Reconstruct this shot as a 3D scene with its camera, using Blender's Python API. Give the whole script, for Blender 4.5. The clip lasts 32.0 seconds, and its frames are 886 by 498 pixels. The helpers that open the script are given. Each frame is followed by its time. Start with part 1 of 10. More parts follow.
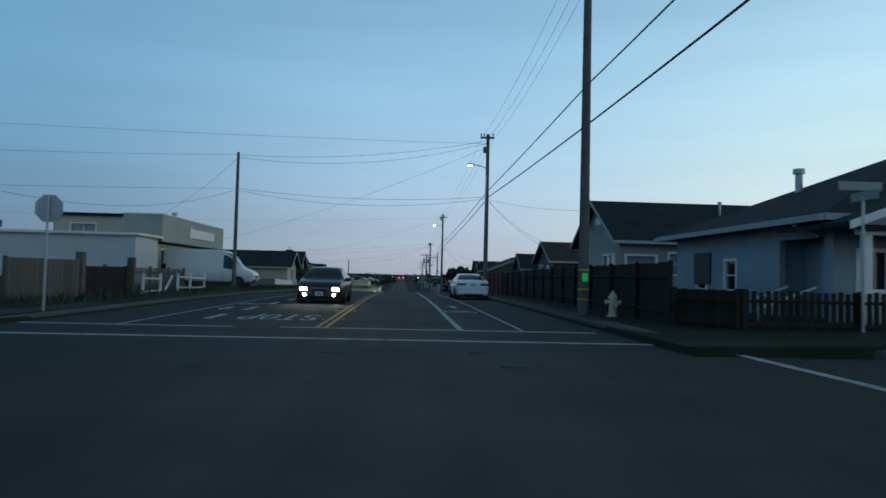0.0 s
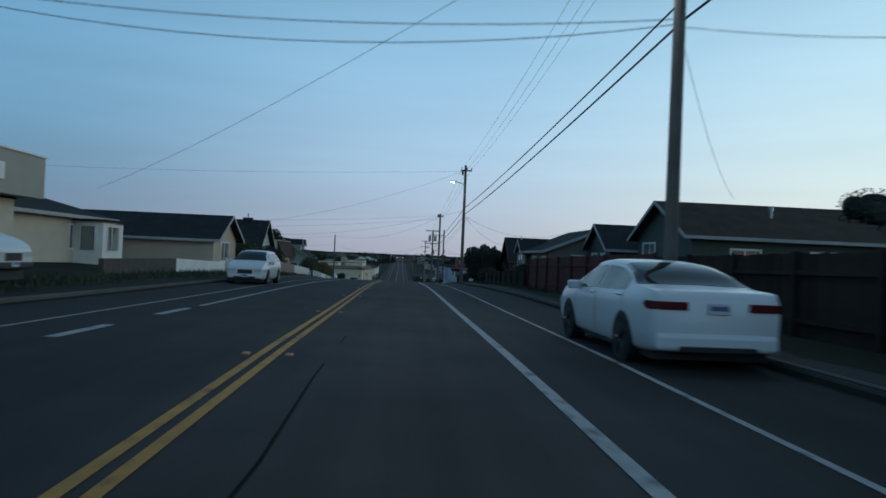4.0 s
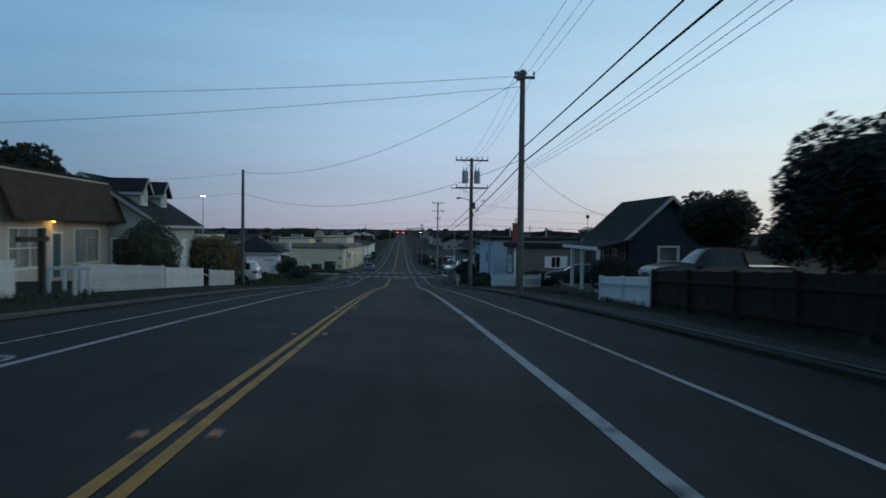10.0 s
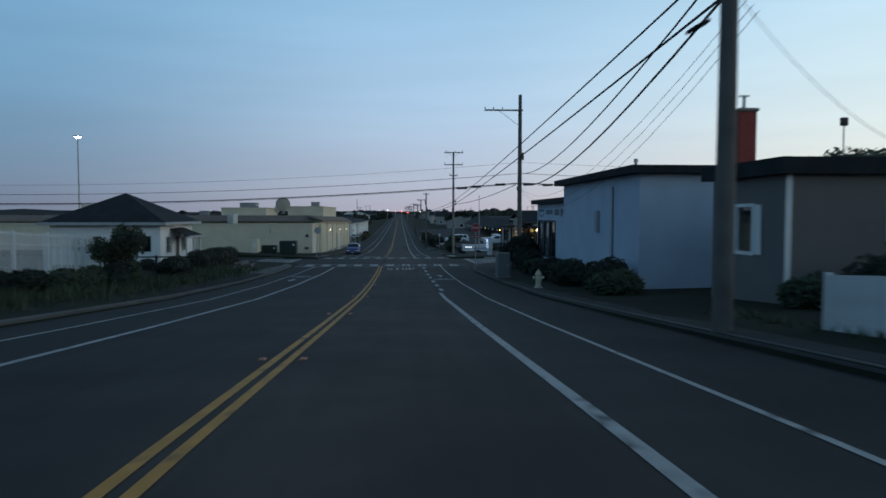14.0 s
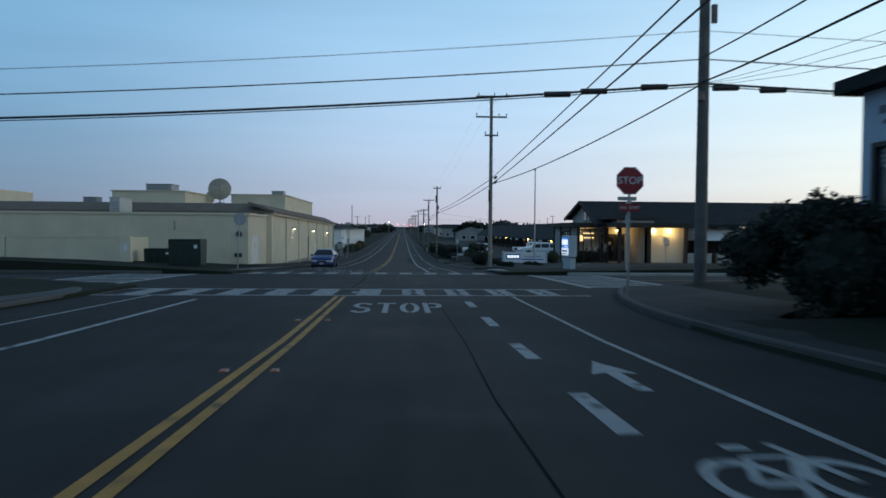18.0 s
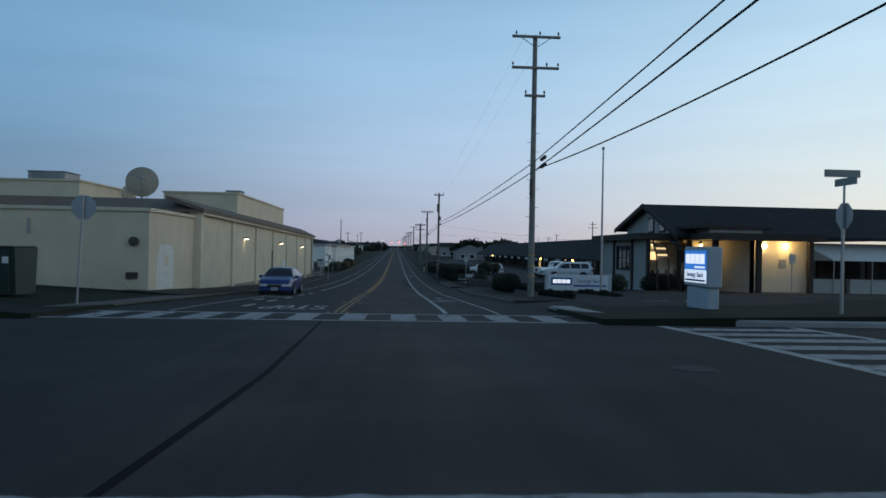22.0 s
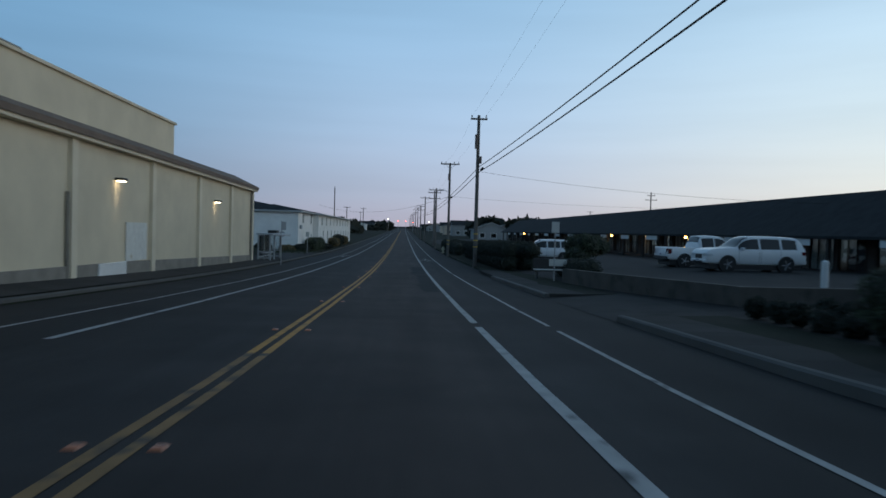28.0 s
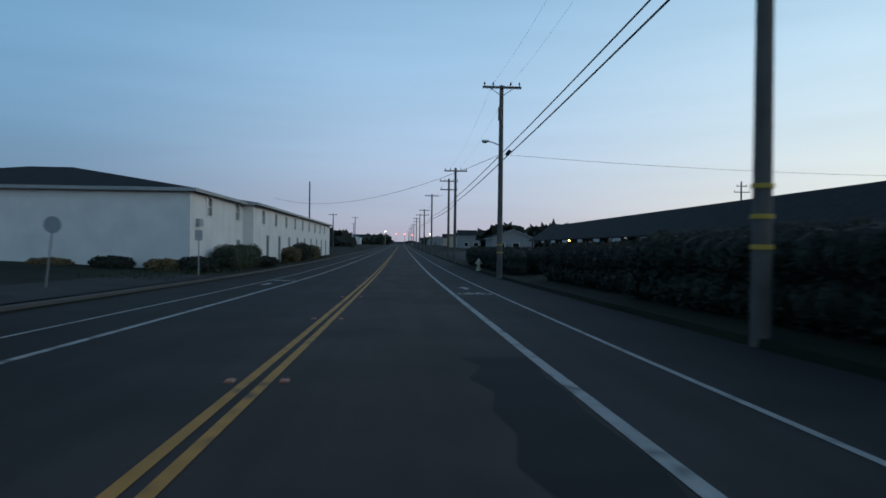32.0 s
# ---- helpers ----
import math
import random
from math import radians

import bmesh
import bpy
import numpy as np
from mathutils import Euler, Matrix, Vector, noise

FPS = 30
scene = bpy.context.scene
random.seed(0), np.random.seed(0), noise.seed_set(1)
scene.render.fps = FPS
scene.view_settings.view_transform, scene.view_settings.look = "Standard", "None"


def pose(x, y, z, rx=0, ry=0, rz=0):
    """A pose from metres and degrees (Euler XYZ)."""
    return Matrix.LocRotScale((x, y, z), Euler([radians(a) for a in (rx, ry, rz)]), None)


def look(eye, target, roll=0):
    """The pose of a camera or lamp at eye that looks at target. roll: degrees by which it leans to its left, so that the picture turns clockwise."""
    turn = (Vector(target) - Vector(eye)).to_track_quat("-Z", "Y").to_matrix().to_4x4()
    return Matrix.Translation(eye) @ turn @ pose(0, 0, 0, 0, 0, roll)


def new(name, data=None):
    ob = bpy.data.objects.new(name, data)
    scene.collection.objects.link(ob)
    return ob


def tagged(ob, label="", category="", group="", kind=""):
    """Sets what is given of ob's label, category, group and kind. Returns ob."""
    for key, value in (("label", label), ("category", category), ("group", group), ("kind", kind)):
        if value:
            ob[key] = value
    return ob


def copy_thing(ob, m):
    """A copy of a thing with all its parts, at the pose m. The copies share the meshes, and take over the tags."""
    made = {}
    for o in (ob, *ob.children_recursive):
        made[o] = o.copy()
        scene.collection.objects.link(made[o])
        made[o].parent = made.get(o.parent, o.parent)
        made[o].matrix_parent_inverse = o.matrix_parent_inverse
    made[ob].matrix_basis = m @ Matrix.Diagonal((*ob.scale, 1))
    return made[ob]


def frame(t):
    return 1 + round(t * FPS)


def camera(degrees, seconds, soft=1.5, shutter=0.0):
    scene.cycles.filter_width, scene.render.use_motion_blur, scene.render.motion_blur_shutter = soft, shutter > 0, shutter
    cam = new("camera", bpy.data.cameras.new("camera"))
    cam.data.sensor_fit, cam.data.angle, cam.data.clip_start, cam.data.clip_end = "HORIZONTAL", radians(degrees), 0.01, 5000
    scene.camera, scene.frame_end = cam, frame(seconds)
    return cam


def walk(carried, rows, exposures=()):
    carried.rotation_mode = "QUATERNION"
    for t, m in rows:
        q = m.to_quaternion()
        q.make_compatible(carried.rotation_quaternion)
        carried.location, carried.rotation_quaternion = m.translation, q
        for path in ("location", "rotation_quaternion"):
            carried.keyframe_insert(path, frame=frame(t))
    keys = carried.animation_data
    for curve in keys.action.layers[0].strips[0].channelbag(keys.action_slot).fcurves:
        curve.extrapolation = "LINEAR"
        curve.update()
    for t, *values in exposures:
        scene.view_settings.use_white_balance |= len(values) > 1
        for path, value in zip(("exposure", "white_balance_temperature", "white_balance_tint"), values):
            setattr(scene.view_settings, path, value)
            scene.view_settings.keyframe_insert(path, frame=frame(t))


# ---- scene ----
# ---------------------------------------------------------------- camera
cam = camera(66.0, 32.0, 1.6, 0.5)
PATH = [
    (0.0, 0.105, 1.728, 0.204, -3.44, 2.32, -1.40),
    (0.5, 0.091, 4.277, 0.231, -3.72, 2.43, -1.38),
    (1.0, 0.056, 7.197, 0.253, -3.83, 2.49, -1.68),
    (1.5, 0.013, 10.482, 0.253, -3.83, 2.18, -1.90),
    (2.0, -0.026, 13.988, 0.254, -3.84, 1.82, -1.98),
    (2.5, -0.035, 17.751, 0.268, -3.84, 1.49, -2.33),
    (3.0, -0.050, 21.836, 0.270, -3.69, 1.11, -2.90),
    (3.5, -0.063, 26.235, 0.276, -3.56, 0.87, -2.61),
    (4.0, -0.065, 30.747, 0.300, -3.52, 0.69, -2.47),
    (4.5, -0.061, 35.519, 0.302, -3.47, 0.46, -2.44),
    (5.0, -0.051, 40.577, 0.251, -3.54, 0.41, -2.27),
    (6.0, -0.025, 51.249, 0.106, -3.77, 0.24, -1.54),
    (6.5, -0.016, 56.708, 0.058, -3.80, 0.00, -1.16),
    (7.0, -0.011, 62.132, 0.021, -3.68, -0.23, -1.04),
    (7.5, -0.019, 67.540, -0.070, -3.57, -0.44, -0.99),
    (8.0, -0.036, 72.999, -0.189, -3.53, -0.73, -1.11),
    (8.5, -0.028, 78.368, -0.316, -3.49, -0.92, -1.19),
    (9.0, -0.024, 83.746, -0.447, -3.44, -1.12, -0.69),
    (9.5, -0.058, 88.990, -0.608, -3.48, -1.29, -0.33),
    (10.0, -0.112, 94.205, -0.824, -3.47, -1.44, -0.70),
    (10.5, -0.174, 99.742, -1.050, -3.57, -1.65, -1.16),
    (11.0, -0.198, 105.076, -1.299, -3.52, -1.91, -1.44),
    (11.5, -0.216, 110.249, -1.579, -3.41, -2.03, -1.45),
    (12.0, -0.229, 115.321, -1.857, -3.49, -2.21, -0.99),
    (12.5, -0.223, 120.327, -2.159, -3.63, -2.50, -0.68),
    (13.0, -0.204, 125.380, -2.456, -3.69, -2.71, -0.76),
    (13.5, -0.202, 130.398, -2.781, -3.70, -2.83, -0.49),
    (14.0, -0.160, 135.377, -3.103, -3.64, -2.95, -0.06),
    (14.5, -0.105, 140.292, -3.439, -3.58, -3.14, -0.29),
    (15.0, -0.059, 144.795, -3.780, -3.60, -3.19, -0.48),
    (16.0, 0.006, 153.164, -4.425, -3.72, -2.94, -0.46),
    (16.5, 0.028, 157.267, -4.717, -3.73, -2.63, -0.35),
    (17.0, 0.044, 161.473, -4.983, -3.66, -2.21, -0.17),
    (17.5, 0.049, 165.847, -5.208, -3.48, -1.81, -0.30),
    (18.0, 0.026, 170.049, -5.397, -3.41, -1.56, -0.46),
    (18.5, 0.006, 173.634, -5.543, -3.37, -1.24, -0.35),
    (19.0, -0.010, 176.797, -5.663, -3.42, -1.01, -0.54),
    (19.5, 0.008, 179.587, -5.736, -3.48, -0.76, -0.92),
    (20.0, 0.009, 182.096, -5.803, -3.47, -0.51, -1.07),
    (20.5, 0.001, 184.229, -5.873, -3.54, -0.36, -0.90),
    (21.0, 0.000, 185.569, -5.880, -3.57, -0.31, -1.03),
    (21.5, 0.006, 186.683, -5.876, -3.71, -0.10, -0.95),
    (22.0, -0.000, 187.785, -5.884, -3.94, 0.10, -1.07),
    (22.5, -0.003, 188.945, -5.897, -4.21, 0.35, -1.22),
    (23.0, 0.003, 190.516, -5.940, -4.49, 0.65, -1.71),
    (23.5, 0.009, 192.523, -5.997, -4.74, 0.81, -2.25),
    (24.0, 0.067, 194.949, -6.057, -4.98, 0.84, -1.88),
    (24.5, 0.119, 197.743, -6.124, -4.95, 0.84, -1.93),
    (25.0, 0.143, 200.638, -6.222, -4.71, 0.34, -2.10),
    (25.5, 0.159, 203.944, -6.306, -4.49, -0.17, -1.73),
    (26.0, 0.154, 207.430, -6.432, -4.20, -0.56, -1.59),
    (27.0, 0.113, 215.006, -6.711, -3.60, -1.02, -1.35),
    (27.5, 0.087, 219.052, -6.870, -3.40, -1.22, -1.32),
    (28.0, 0.061, 223.207, -7.061, -3.34, -1.45, -1.58),
    (28.5, 0.045, 227.506, -7.259, -3.40, -1.49, -0.74),
    (29.0, 0.020, 232.024, -7.403, -3.31, -1.57, -0.75),
    (29.5, -0.050, 236.645, -7.548, -3.24, -1.26, -1.02),
    (30.0, -0.120, 241.389, -7.688, -3.19, -1.03, -1.27),
    (30.5, -0.170, 246.110, -7.817, -3.19, -0.82, -1.28),
    (31.0, -0.211, 250.806, -7.930, -3.27, -0.55, -1.35),
    (31.5, -0.227, 255.770, -8.018, -3.39, -0.19, -1.40),
    (32.0, -0.227, 260.712, -8.103, -3.51, -0.19, -0.69),
]
walk(cam, [(t, pose(x, y, z, 90 + pitch, roll, yaw)) for t, x, y, z, yaw, pitch, roll in PATH],
     [(0, 0.0, 6280, 3), (4, 0.0, 6320, 5), (7, 0.0, 6500, 10), (13.5, 0.0, 6500, 10), (14.5, 0.1, 6500, 10.5), (16.5, 0.33, 6500, 11), (17.2, 0.28, 6500, 11), (18.2, 0.2, 6500, 11), (20, 0.0, 6500, 11), (25, 0.0, 6500, 14), (32, 0.0, 6500, 13)])

# ---------------------------------------------------------------- sky and sun
world = bpy.data.worlds.new("dusk_sky")
scene.world = world
world.use_nodes = True
wn, wl = world.node_tree.nodes, world.node_tree.links
sky = wn.new("ShaderNodeTexSky")
sky.sky_type = "NISHITA"
sky.sun_disc = False
sky.sun_elevation = radians(2.0)
sky.sun_rotation = radians(80)
sky.air_density, sky.dust_density, sky.ozone_density = 1.0, 0.3, 4.0
co = wn.new("ShaderNodeTexCoord")
sp = wn.new("ShaderNodeSeparateXYZ")
wl.new(co.outputs["Generated"], sp.inputs[0])


def dusk_ramp(stops):
    r = wn.new("ShaderNodeValToRGB")
    r.color_ramp.interpolation = "B_SPLINE"
    e = r.color_ramp.elements
    while len(e) < len(stops):
        e.new(0.5)
    for k, (at, c) in zip(e, stops):
        k.position, k.color = at, (*c, 1)
    wl.new(sp.outputs["Z"], r.inputs["Fac"])
    return r


# the after-glow stands low on one side; the other side is already deep blue
far_side = dusk_ramp([(0.0, (0.155, 0.2, 0.29)), (0.05, (0.15, 0.225, 0.34)), (0.14, (0.155, 0.29, 0.43)), (0.3, (0.18, 0.39, 0.6)), (0.5, (0.1, 0.21, 0.33)), (1.0, (0.045, 0.085, 0.15))])
middle = dusk_ramp([(0.0, (0.4, 0.4, 0.5)), (0.05, (0.43, 0.48, 0.61)), (0.14, (0.42, 0.57, 0.74)), (0.3, (0.31, 0.55, 0.77)), (0.5, (0.13, 0.25, 0.38)), (1.0, (0.045, 0.085, 0.15))])
glow_side = dusk_ramp([(0.0, (0.74, 0.66, 0.57)), (0.06, (0.78, 0.78, 0.7)), (0.16, (0.72, 0.86, 0.86)), (0.32, (0.5, 0.74, 0.9)), (0.5, (0.2, 0.34, 0.46)), (1.0, (0.045, 0.085, 0.15))])
turns = []
for lo, hi in ((-0.55, 0.1), (0.0, 0.75)):
    r = wn.new("ShaderNodeMapRange")
    r.interpolation_type = "SMOOTHSTEP"
    r.inputs["From Min"].default_value, r.inputs["From Max"].default_value = lo, hi
    wl.new(sp.outputs["X"], r.inputs["Value"])
    turns.append(r)
mix_1, mix_2, mix_3 = (wn.new("ShaderNodeMix") for _ in range(3))
for m in (mix_1, mix_2, mix_3):
    m.data_type = "RGBA"
wl.new(turns[0].outputs[0], mix_1.inputs["Factor"])
wl.new(far_side.outputs[0], mix_1.inputs["A"])
wl.new(middle.outputs[0], mix_1.inputs["B"])
wl.new(turns[1].outputs[0], mix_2.inputs["Factor"])
wl.new(mix_1.outputs["Result"], mix_2.inputs["A"])
wl.new(glow_side.outputs[0], mix_2.inputs["B"])
mix_3.blend_type = "ADD"
mix_3.inputs["Factor"].default_value = 0.04
wl.new(mix_2.outputs["Result"], mix_3.inputs["A"])
wl.new(sky.outputs["Color"], mix_3.inputs["B"])
# faint streaks of high cloud
stretch = wn.new("ShaderNodeMapping")
stretch.inputs["Scale"].default_value = (1.2, 2.0, 14.0)
stretch.inputs["Rotation"].default_value = (0, radians(9), 0)
wisps = wn.new("ShaderNodeTexNoise")
wisps.inputs["Scale"].default_value, wisps.inputs["Detail"].default_value = 1.6, 3
wl.new(co.outputs["Generated"], stretch.inputs["Vector"])
wl.new(stretch.outputs[0], wisps.inputs["Vector"])
dim = wn.new("ShaderNodeMapRange")
dim.inputs["From Min"].default_value, dim.inputs["From Max"].default_value = 0.3, 0.75
dim.inputs["To Min"].default_value, dim.inputs["To Max"].default_value = 1.04, 0.95
wl.new(wisps.outputs["Fac"], dim.inputs["Value"])
scaled = wn.new("ShaderNodeVectorMath")
scaled.operation = "SCALE"
wl.new(mix_3.outputs["Result"], scaled.inputs[0])
wl.new(dim.outputs[0], scaled.inputs["Scale"])
wl.new(scaled.outputs[0], wn["Background"].inputs["Color"])
wn["Background"].inputs["Strength"].default_value = 1.0
sun_data = bpy.data.lights.new("sun", "SUN")
sun_data.energy, sun_data.angle, sun_data.color = 0.16, radians(30), (1.0, 0.88, 0.76)
sun = new("sun", sun_data)
sun.matrix_world = look((0, 0, 60), (-60, -16, 50))

# ---------------------------------------------------------------- materials
def material(name, colour, rough=0.8, metal=0.0, vary=0.25, grain=6.0, fine=60.0, bump=0.15, spread=0.0,
             ribs=None, emit=None, clear=0.0, second=None, second_scale=1.2, second_at=0.55):
    """Colour with variation at two scales, relief, and, where ribs is given, (axis, spacing, depth) of boards or ribs."""
    m = bpy.data.materials.new(name)
    m.use_nodes = True
    n, l = m.node_tree.nodes, m.node_tree.links
    b = n["Principled BSDF"]
    b.inputs["Roughness"].default_value = rough
    b.inputs["Metallic"].default_value = metal
    b.inputs["Coat Weight"].default_value = clear
    co = n.new("ShaderNodeTexCoord")
    big, small = n.new("ShaderNodeTexNoise"), n.new("ShaderNodeTexNoise")
    big.inputs["Scale"].default_value, small.inputs["Scale"].default_value = 1.0 / grain * 4, fine
    big.inputs["Detail"].default_value, small.inputs["Detail"].default_value = 6, 4
    for t in (big, small):
        l.new(co.outputs["Object"], t.inputs["Vector"])
    mixed = n.new("ShaderNodeMath")
    mixed.operation = "MULTIPLY_ADD"
    mixed.inputs[1].default_value = 0.35
    l.new(small.outputs["Fac"], mixed.inputs[0])
    l.new(big.outputs["Fac"], mixed.inputs[2])
    ramp = n.new("ShaderNodeMapRange")
    ramp.inputs["From Min"].default_value, ramp.inputs["From Max"].default_value = 0.35, 1.0
    ramp.inputs["To Min"].default_value, ramp.inputs["To Max"].default_value = 1 - vary, 1 + vary
    l.new(mixed.outputs[0], ramp.inputs["Value"])
    last = ramp.outputs[0]
    if spread:
        info = n.new("ShaderNodeObjectInfo")
        r2 = n.new("ShaderNodeMapRange")
        r2.inputs["To Min"].default_value, r2.inputs["To Max"].default_value = 1 - spread, 1 + spread
        l.new(info.outputs["Random"], r2.inputs["Value"])
        mul = n.new("ShaderNodeMath")
        mul.operation = "MULTIPLY"
        l.new(last, mul.inputs[0])
        l.new(r2.outputs[0], mul.inputs[1])
        last = mul.outputs[0]
    base = n.new("ShaderNodeVectorMath")
    base.operation = "SCALE"
    base.inputs[0].default_value = colour
    l.new(last, base.inputs["Scale"])
    out = base.outputs[0]
    if second:
        patch = n.new("ShaderNodeTexNoise")
        patch.inputs["Scale"].default_value, patch.inputs["Detail"].default_value = second_scale, 8
        l.new(co.outputs["Object"], patch.inputs["Vector"])
        edge = n.new("ShaderNodeMapRange")
        edge.inputs["From Min"].default_value, edge.inputs["From Max"].default_value = second_at, second_at + 0.12
        l.new(patch.outputs["Fac"], edge.inputs["Value"])
        mx = n.new("ShaderNodeMix")
        mx.data_type = "RGBA"
        mx.inputs["B"].default_value = (*second, 1)
        l.new(edge.outputs[0], mx.inputs["Factor"])
        l.new(out, mx.inputs["A"])
        out = mx.outputs["Result"]
    l.new(out, b.inputs["Base Color"])
    bp = n.new("ShaderNodeBump")
    bp.inputs["Strength"].default_value, bp.inputs["Distance"].default_value = bump, 0.01
    height = small.outputs["Fac"]
    if ribs:
        axis, gap, deep = ribs
        sep = n.new("ShaderNodeSeparateXYZ")
        l.new(co.outputs["Object"], sep.inputs[0])
        d = n.new("ShaderNodeMath")
        d.operation = "DIVIDE"
        d.inputs[1].default_value = gap
        l.new(sep.outputs["XYZ".index(axis)] if axis != "S" else sep.outputs[0], d.inputs[0])
        if axis == "S":
            s2 = n.new("ShaderNodeMath")
            s2.operation = "ADD"
            l.new(sep.outputs[0], s2.inputs[0])
            l.new(sep.outputs[1], s2.inputs[1])
            l.new(s2.outputs[0], d.inputs[0])
        fr = n.new("ShaderNodeMath")
        fr.operation = "FRACT"
        l.new(d.outputs[0], fr.inputs[0])
        pw = n.new("ShaderNodeMath")
        pw.operation = "POWER"
        pw.inputs[1].default_value = 6 if axis == "Z" else 3
        l.new(fr.outputs[0], pw.inputs[0])
        ad = n.new("ShaderNodeMath")
        ad.operation = "MULTIPLY_ADD"
        ad.inputs[1].default_value = -deep
        l.new(pw.outputs[0], ad.inputs[0])
        l.new(small.outputs["Fac"], ad.inputs[2])
        height = ad.outputs[0]
        bp.inputs["Strength"].default_value = max(bump, 0.5)
    l.new(height, bp.inputs["Height"])
    l.new(bp.outputs[0], b.inputs["Normal"])
    if emit:
        b.inputs["Emission Color"].default_value = (*emit[:3], 1)
        b.inputs["Emission Strength"].default_value = emit[3]
    return m


def glass(name, tint=(0.8, 0.85, 0.86), rough=0.02):
    m = bpy.data.materials.new(name)
    m.use_nodes = True
    b = m.node_tree.nodes["Principled BSDF"]
    b.inputs["Base Color"].default_value = (*tint, 1)
    b.inputs["Roughness"].default_value = rough
    b.inputs["Transmission Weight"].default_value = 1.0
    b.inputs["IOR"].default_value = 1.45
    return m


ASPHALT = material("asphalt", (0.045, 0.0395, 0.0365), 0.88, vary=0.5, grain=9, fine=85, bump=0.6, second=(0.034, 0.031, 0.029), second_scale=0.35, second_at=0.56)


def lane_light_and_streaks(m, stops):
    """Tints a road material across the street, headlight glow and falloff painted in, with long streaks of oil and
    dust.
    """
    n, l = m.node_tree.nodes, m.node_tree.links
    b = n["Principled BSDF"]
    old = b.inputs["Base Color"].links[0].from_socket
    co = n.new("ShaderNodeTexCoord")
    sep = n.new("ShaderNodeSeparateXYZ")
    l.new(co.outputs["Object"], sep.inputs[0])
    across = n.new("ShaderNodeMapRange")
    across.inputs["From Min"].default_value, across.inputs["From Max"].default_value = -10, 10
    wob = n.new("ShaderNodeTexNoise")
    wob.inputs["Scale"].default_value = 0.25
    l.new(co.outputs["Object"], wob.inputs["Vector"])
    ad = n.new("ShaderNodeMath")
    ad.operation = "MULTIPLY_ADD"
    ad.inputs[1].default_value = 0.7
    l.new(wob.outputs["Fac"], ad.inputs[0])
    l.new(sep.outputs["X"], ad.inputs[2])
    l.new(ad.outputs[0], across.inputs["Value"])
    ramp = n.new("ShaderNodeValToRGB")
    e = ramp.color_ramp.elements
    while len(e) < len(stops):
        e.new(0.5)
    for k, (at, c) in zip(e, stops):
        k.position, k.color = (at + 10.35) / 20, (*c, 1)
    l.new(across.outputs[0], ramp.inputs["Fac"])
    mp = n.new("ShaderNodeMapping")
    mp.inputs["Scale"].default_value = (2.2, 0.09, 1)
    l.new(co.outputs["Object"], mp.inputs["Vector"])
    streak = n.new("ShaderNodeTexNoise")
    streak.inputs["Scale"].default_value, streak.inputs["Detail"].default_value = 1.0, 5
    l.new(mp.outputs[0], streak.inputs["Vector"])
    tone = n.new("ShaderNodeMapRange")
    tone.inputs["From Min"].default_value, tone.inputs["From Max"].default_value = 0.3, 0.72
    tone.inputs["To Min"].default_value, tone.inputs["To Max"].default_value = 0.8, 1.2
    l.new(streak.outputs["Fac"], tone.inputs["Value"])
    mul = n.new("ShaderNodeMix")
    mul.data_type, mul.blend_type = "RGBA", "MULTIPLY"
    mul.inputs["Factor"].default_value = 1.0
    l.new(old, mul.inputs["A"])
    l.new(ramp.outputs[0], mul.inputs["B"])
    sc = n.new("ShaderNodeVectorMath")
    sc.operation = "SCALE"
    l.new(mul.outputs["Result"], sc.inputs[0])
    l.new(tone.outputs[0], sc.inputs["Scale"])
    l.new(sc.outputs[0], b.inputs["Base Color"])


ASPHALT.node_tree.nodes["Principled BSDF"].inputs["Specular IOR Level"].default_value = 0.28
# own lane warm and bright, sides dark: the headlights' pool put into the colour
lane_light_and_streaks(ASPHALT, [(-8.3, (0.4, 0.44, 0.46)), (-5.2, (0.44, 0.48, 0.5)), (-2.4, (0.8, 0.8, 0.82)), (-1.4, (1.12, 1.0, 0.96)), (0.2, (1.22, 1.04, 0.97)), (1.3, (1.1, 1.0, 0.96)), (1.6, (0.92, 0.94, 0.96)), (3.2, (0.47, 0.51, 0.53)), (5.0, (0.4, 0.44, 0.46))])
PATCH = material("asphalt_patch", (0.031, 0.031, 0.032), 0.9, vary=0.3, grain=3, fine=150, bump=0.3)
GRAVEL = material("gravel_verge", (0.026, 0.025, 0.023), 0.95, vary=0.4, grain=8, fine=40, bump=0.6, second=(0.03, 0.034, 0.02), second_scale=0.5)
SOIL = material("soil_and_grass", (0.022, 0.026, 0.017), 0.95, vary=0.4, grain=12, fine=25, bump=0.6, second=(0.034, 0.032, 0.027), second_scale=0.3)
CONCRETE = material("concrete", (0.1, 0.097, 0.092), 0.85, vary=0.22, grain=5, fine=70, bump=0.2, spread=0.08)
CONCRETE_P = material("pale_concrete", (0.3, 0.295, 0.28), 0.85, vary=0.22, grain=5, fine=70, bump=0.2, spread=0.08)
PAINT_W = material("white_road_paint", (0.37, 0.36, 0.345), 0.75, vary=0.3, grain=1.0, fine=60, bump=0.2, second=(0.07, 0.068, 0.066), second_scale=3.2, second_at=0.565)
PAINT_X = material("worn_crossing_paint", (0.3, 0.29, 0.285), 0.8, vary=0.35, grain=0.8, fine=60, bump=0.2, second=(0.06, 0.058, 0.057), second_scale=3.6, second_at=0.57)
PAINT_Y = material("yellow_road_paint", (0.5, 0.225, 0.035), 0.75, vary=0.3, grain=1.0, fine=60, bump=0.2, second=(0.12, 0.07, 0.035), second_scale=3.2, second_at=0.58)
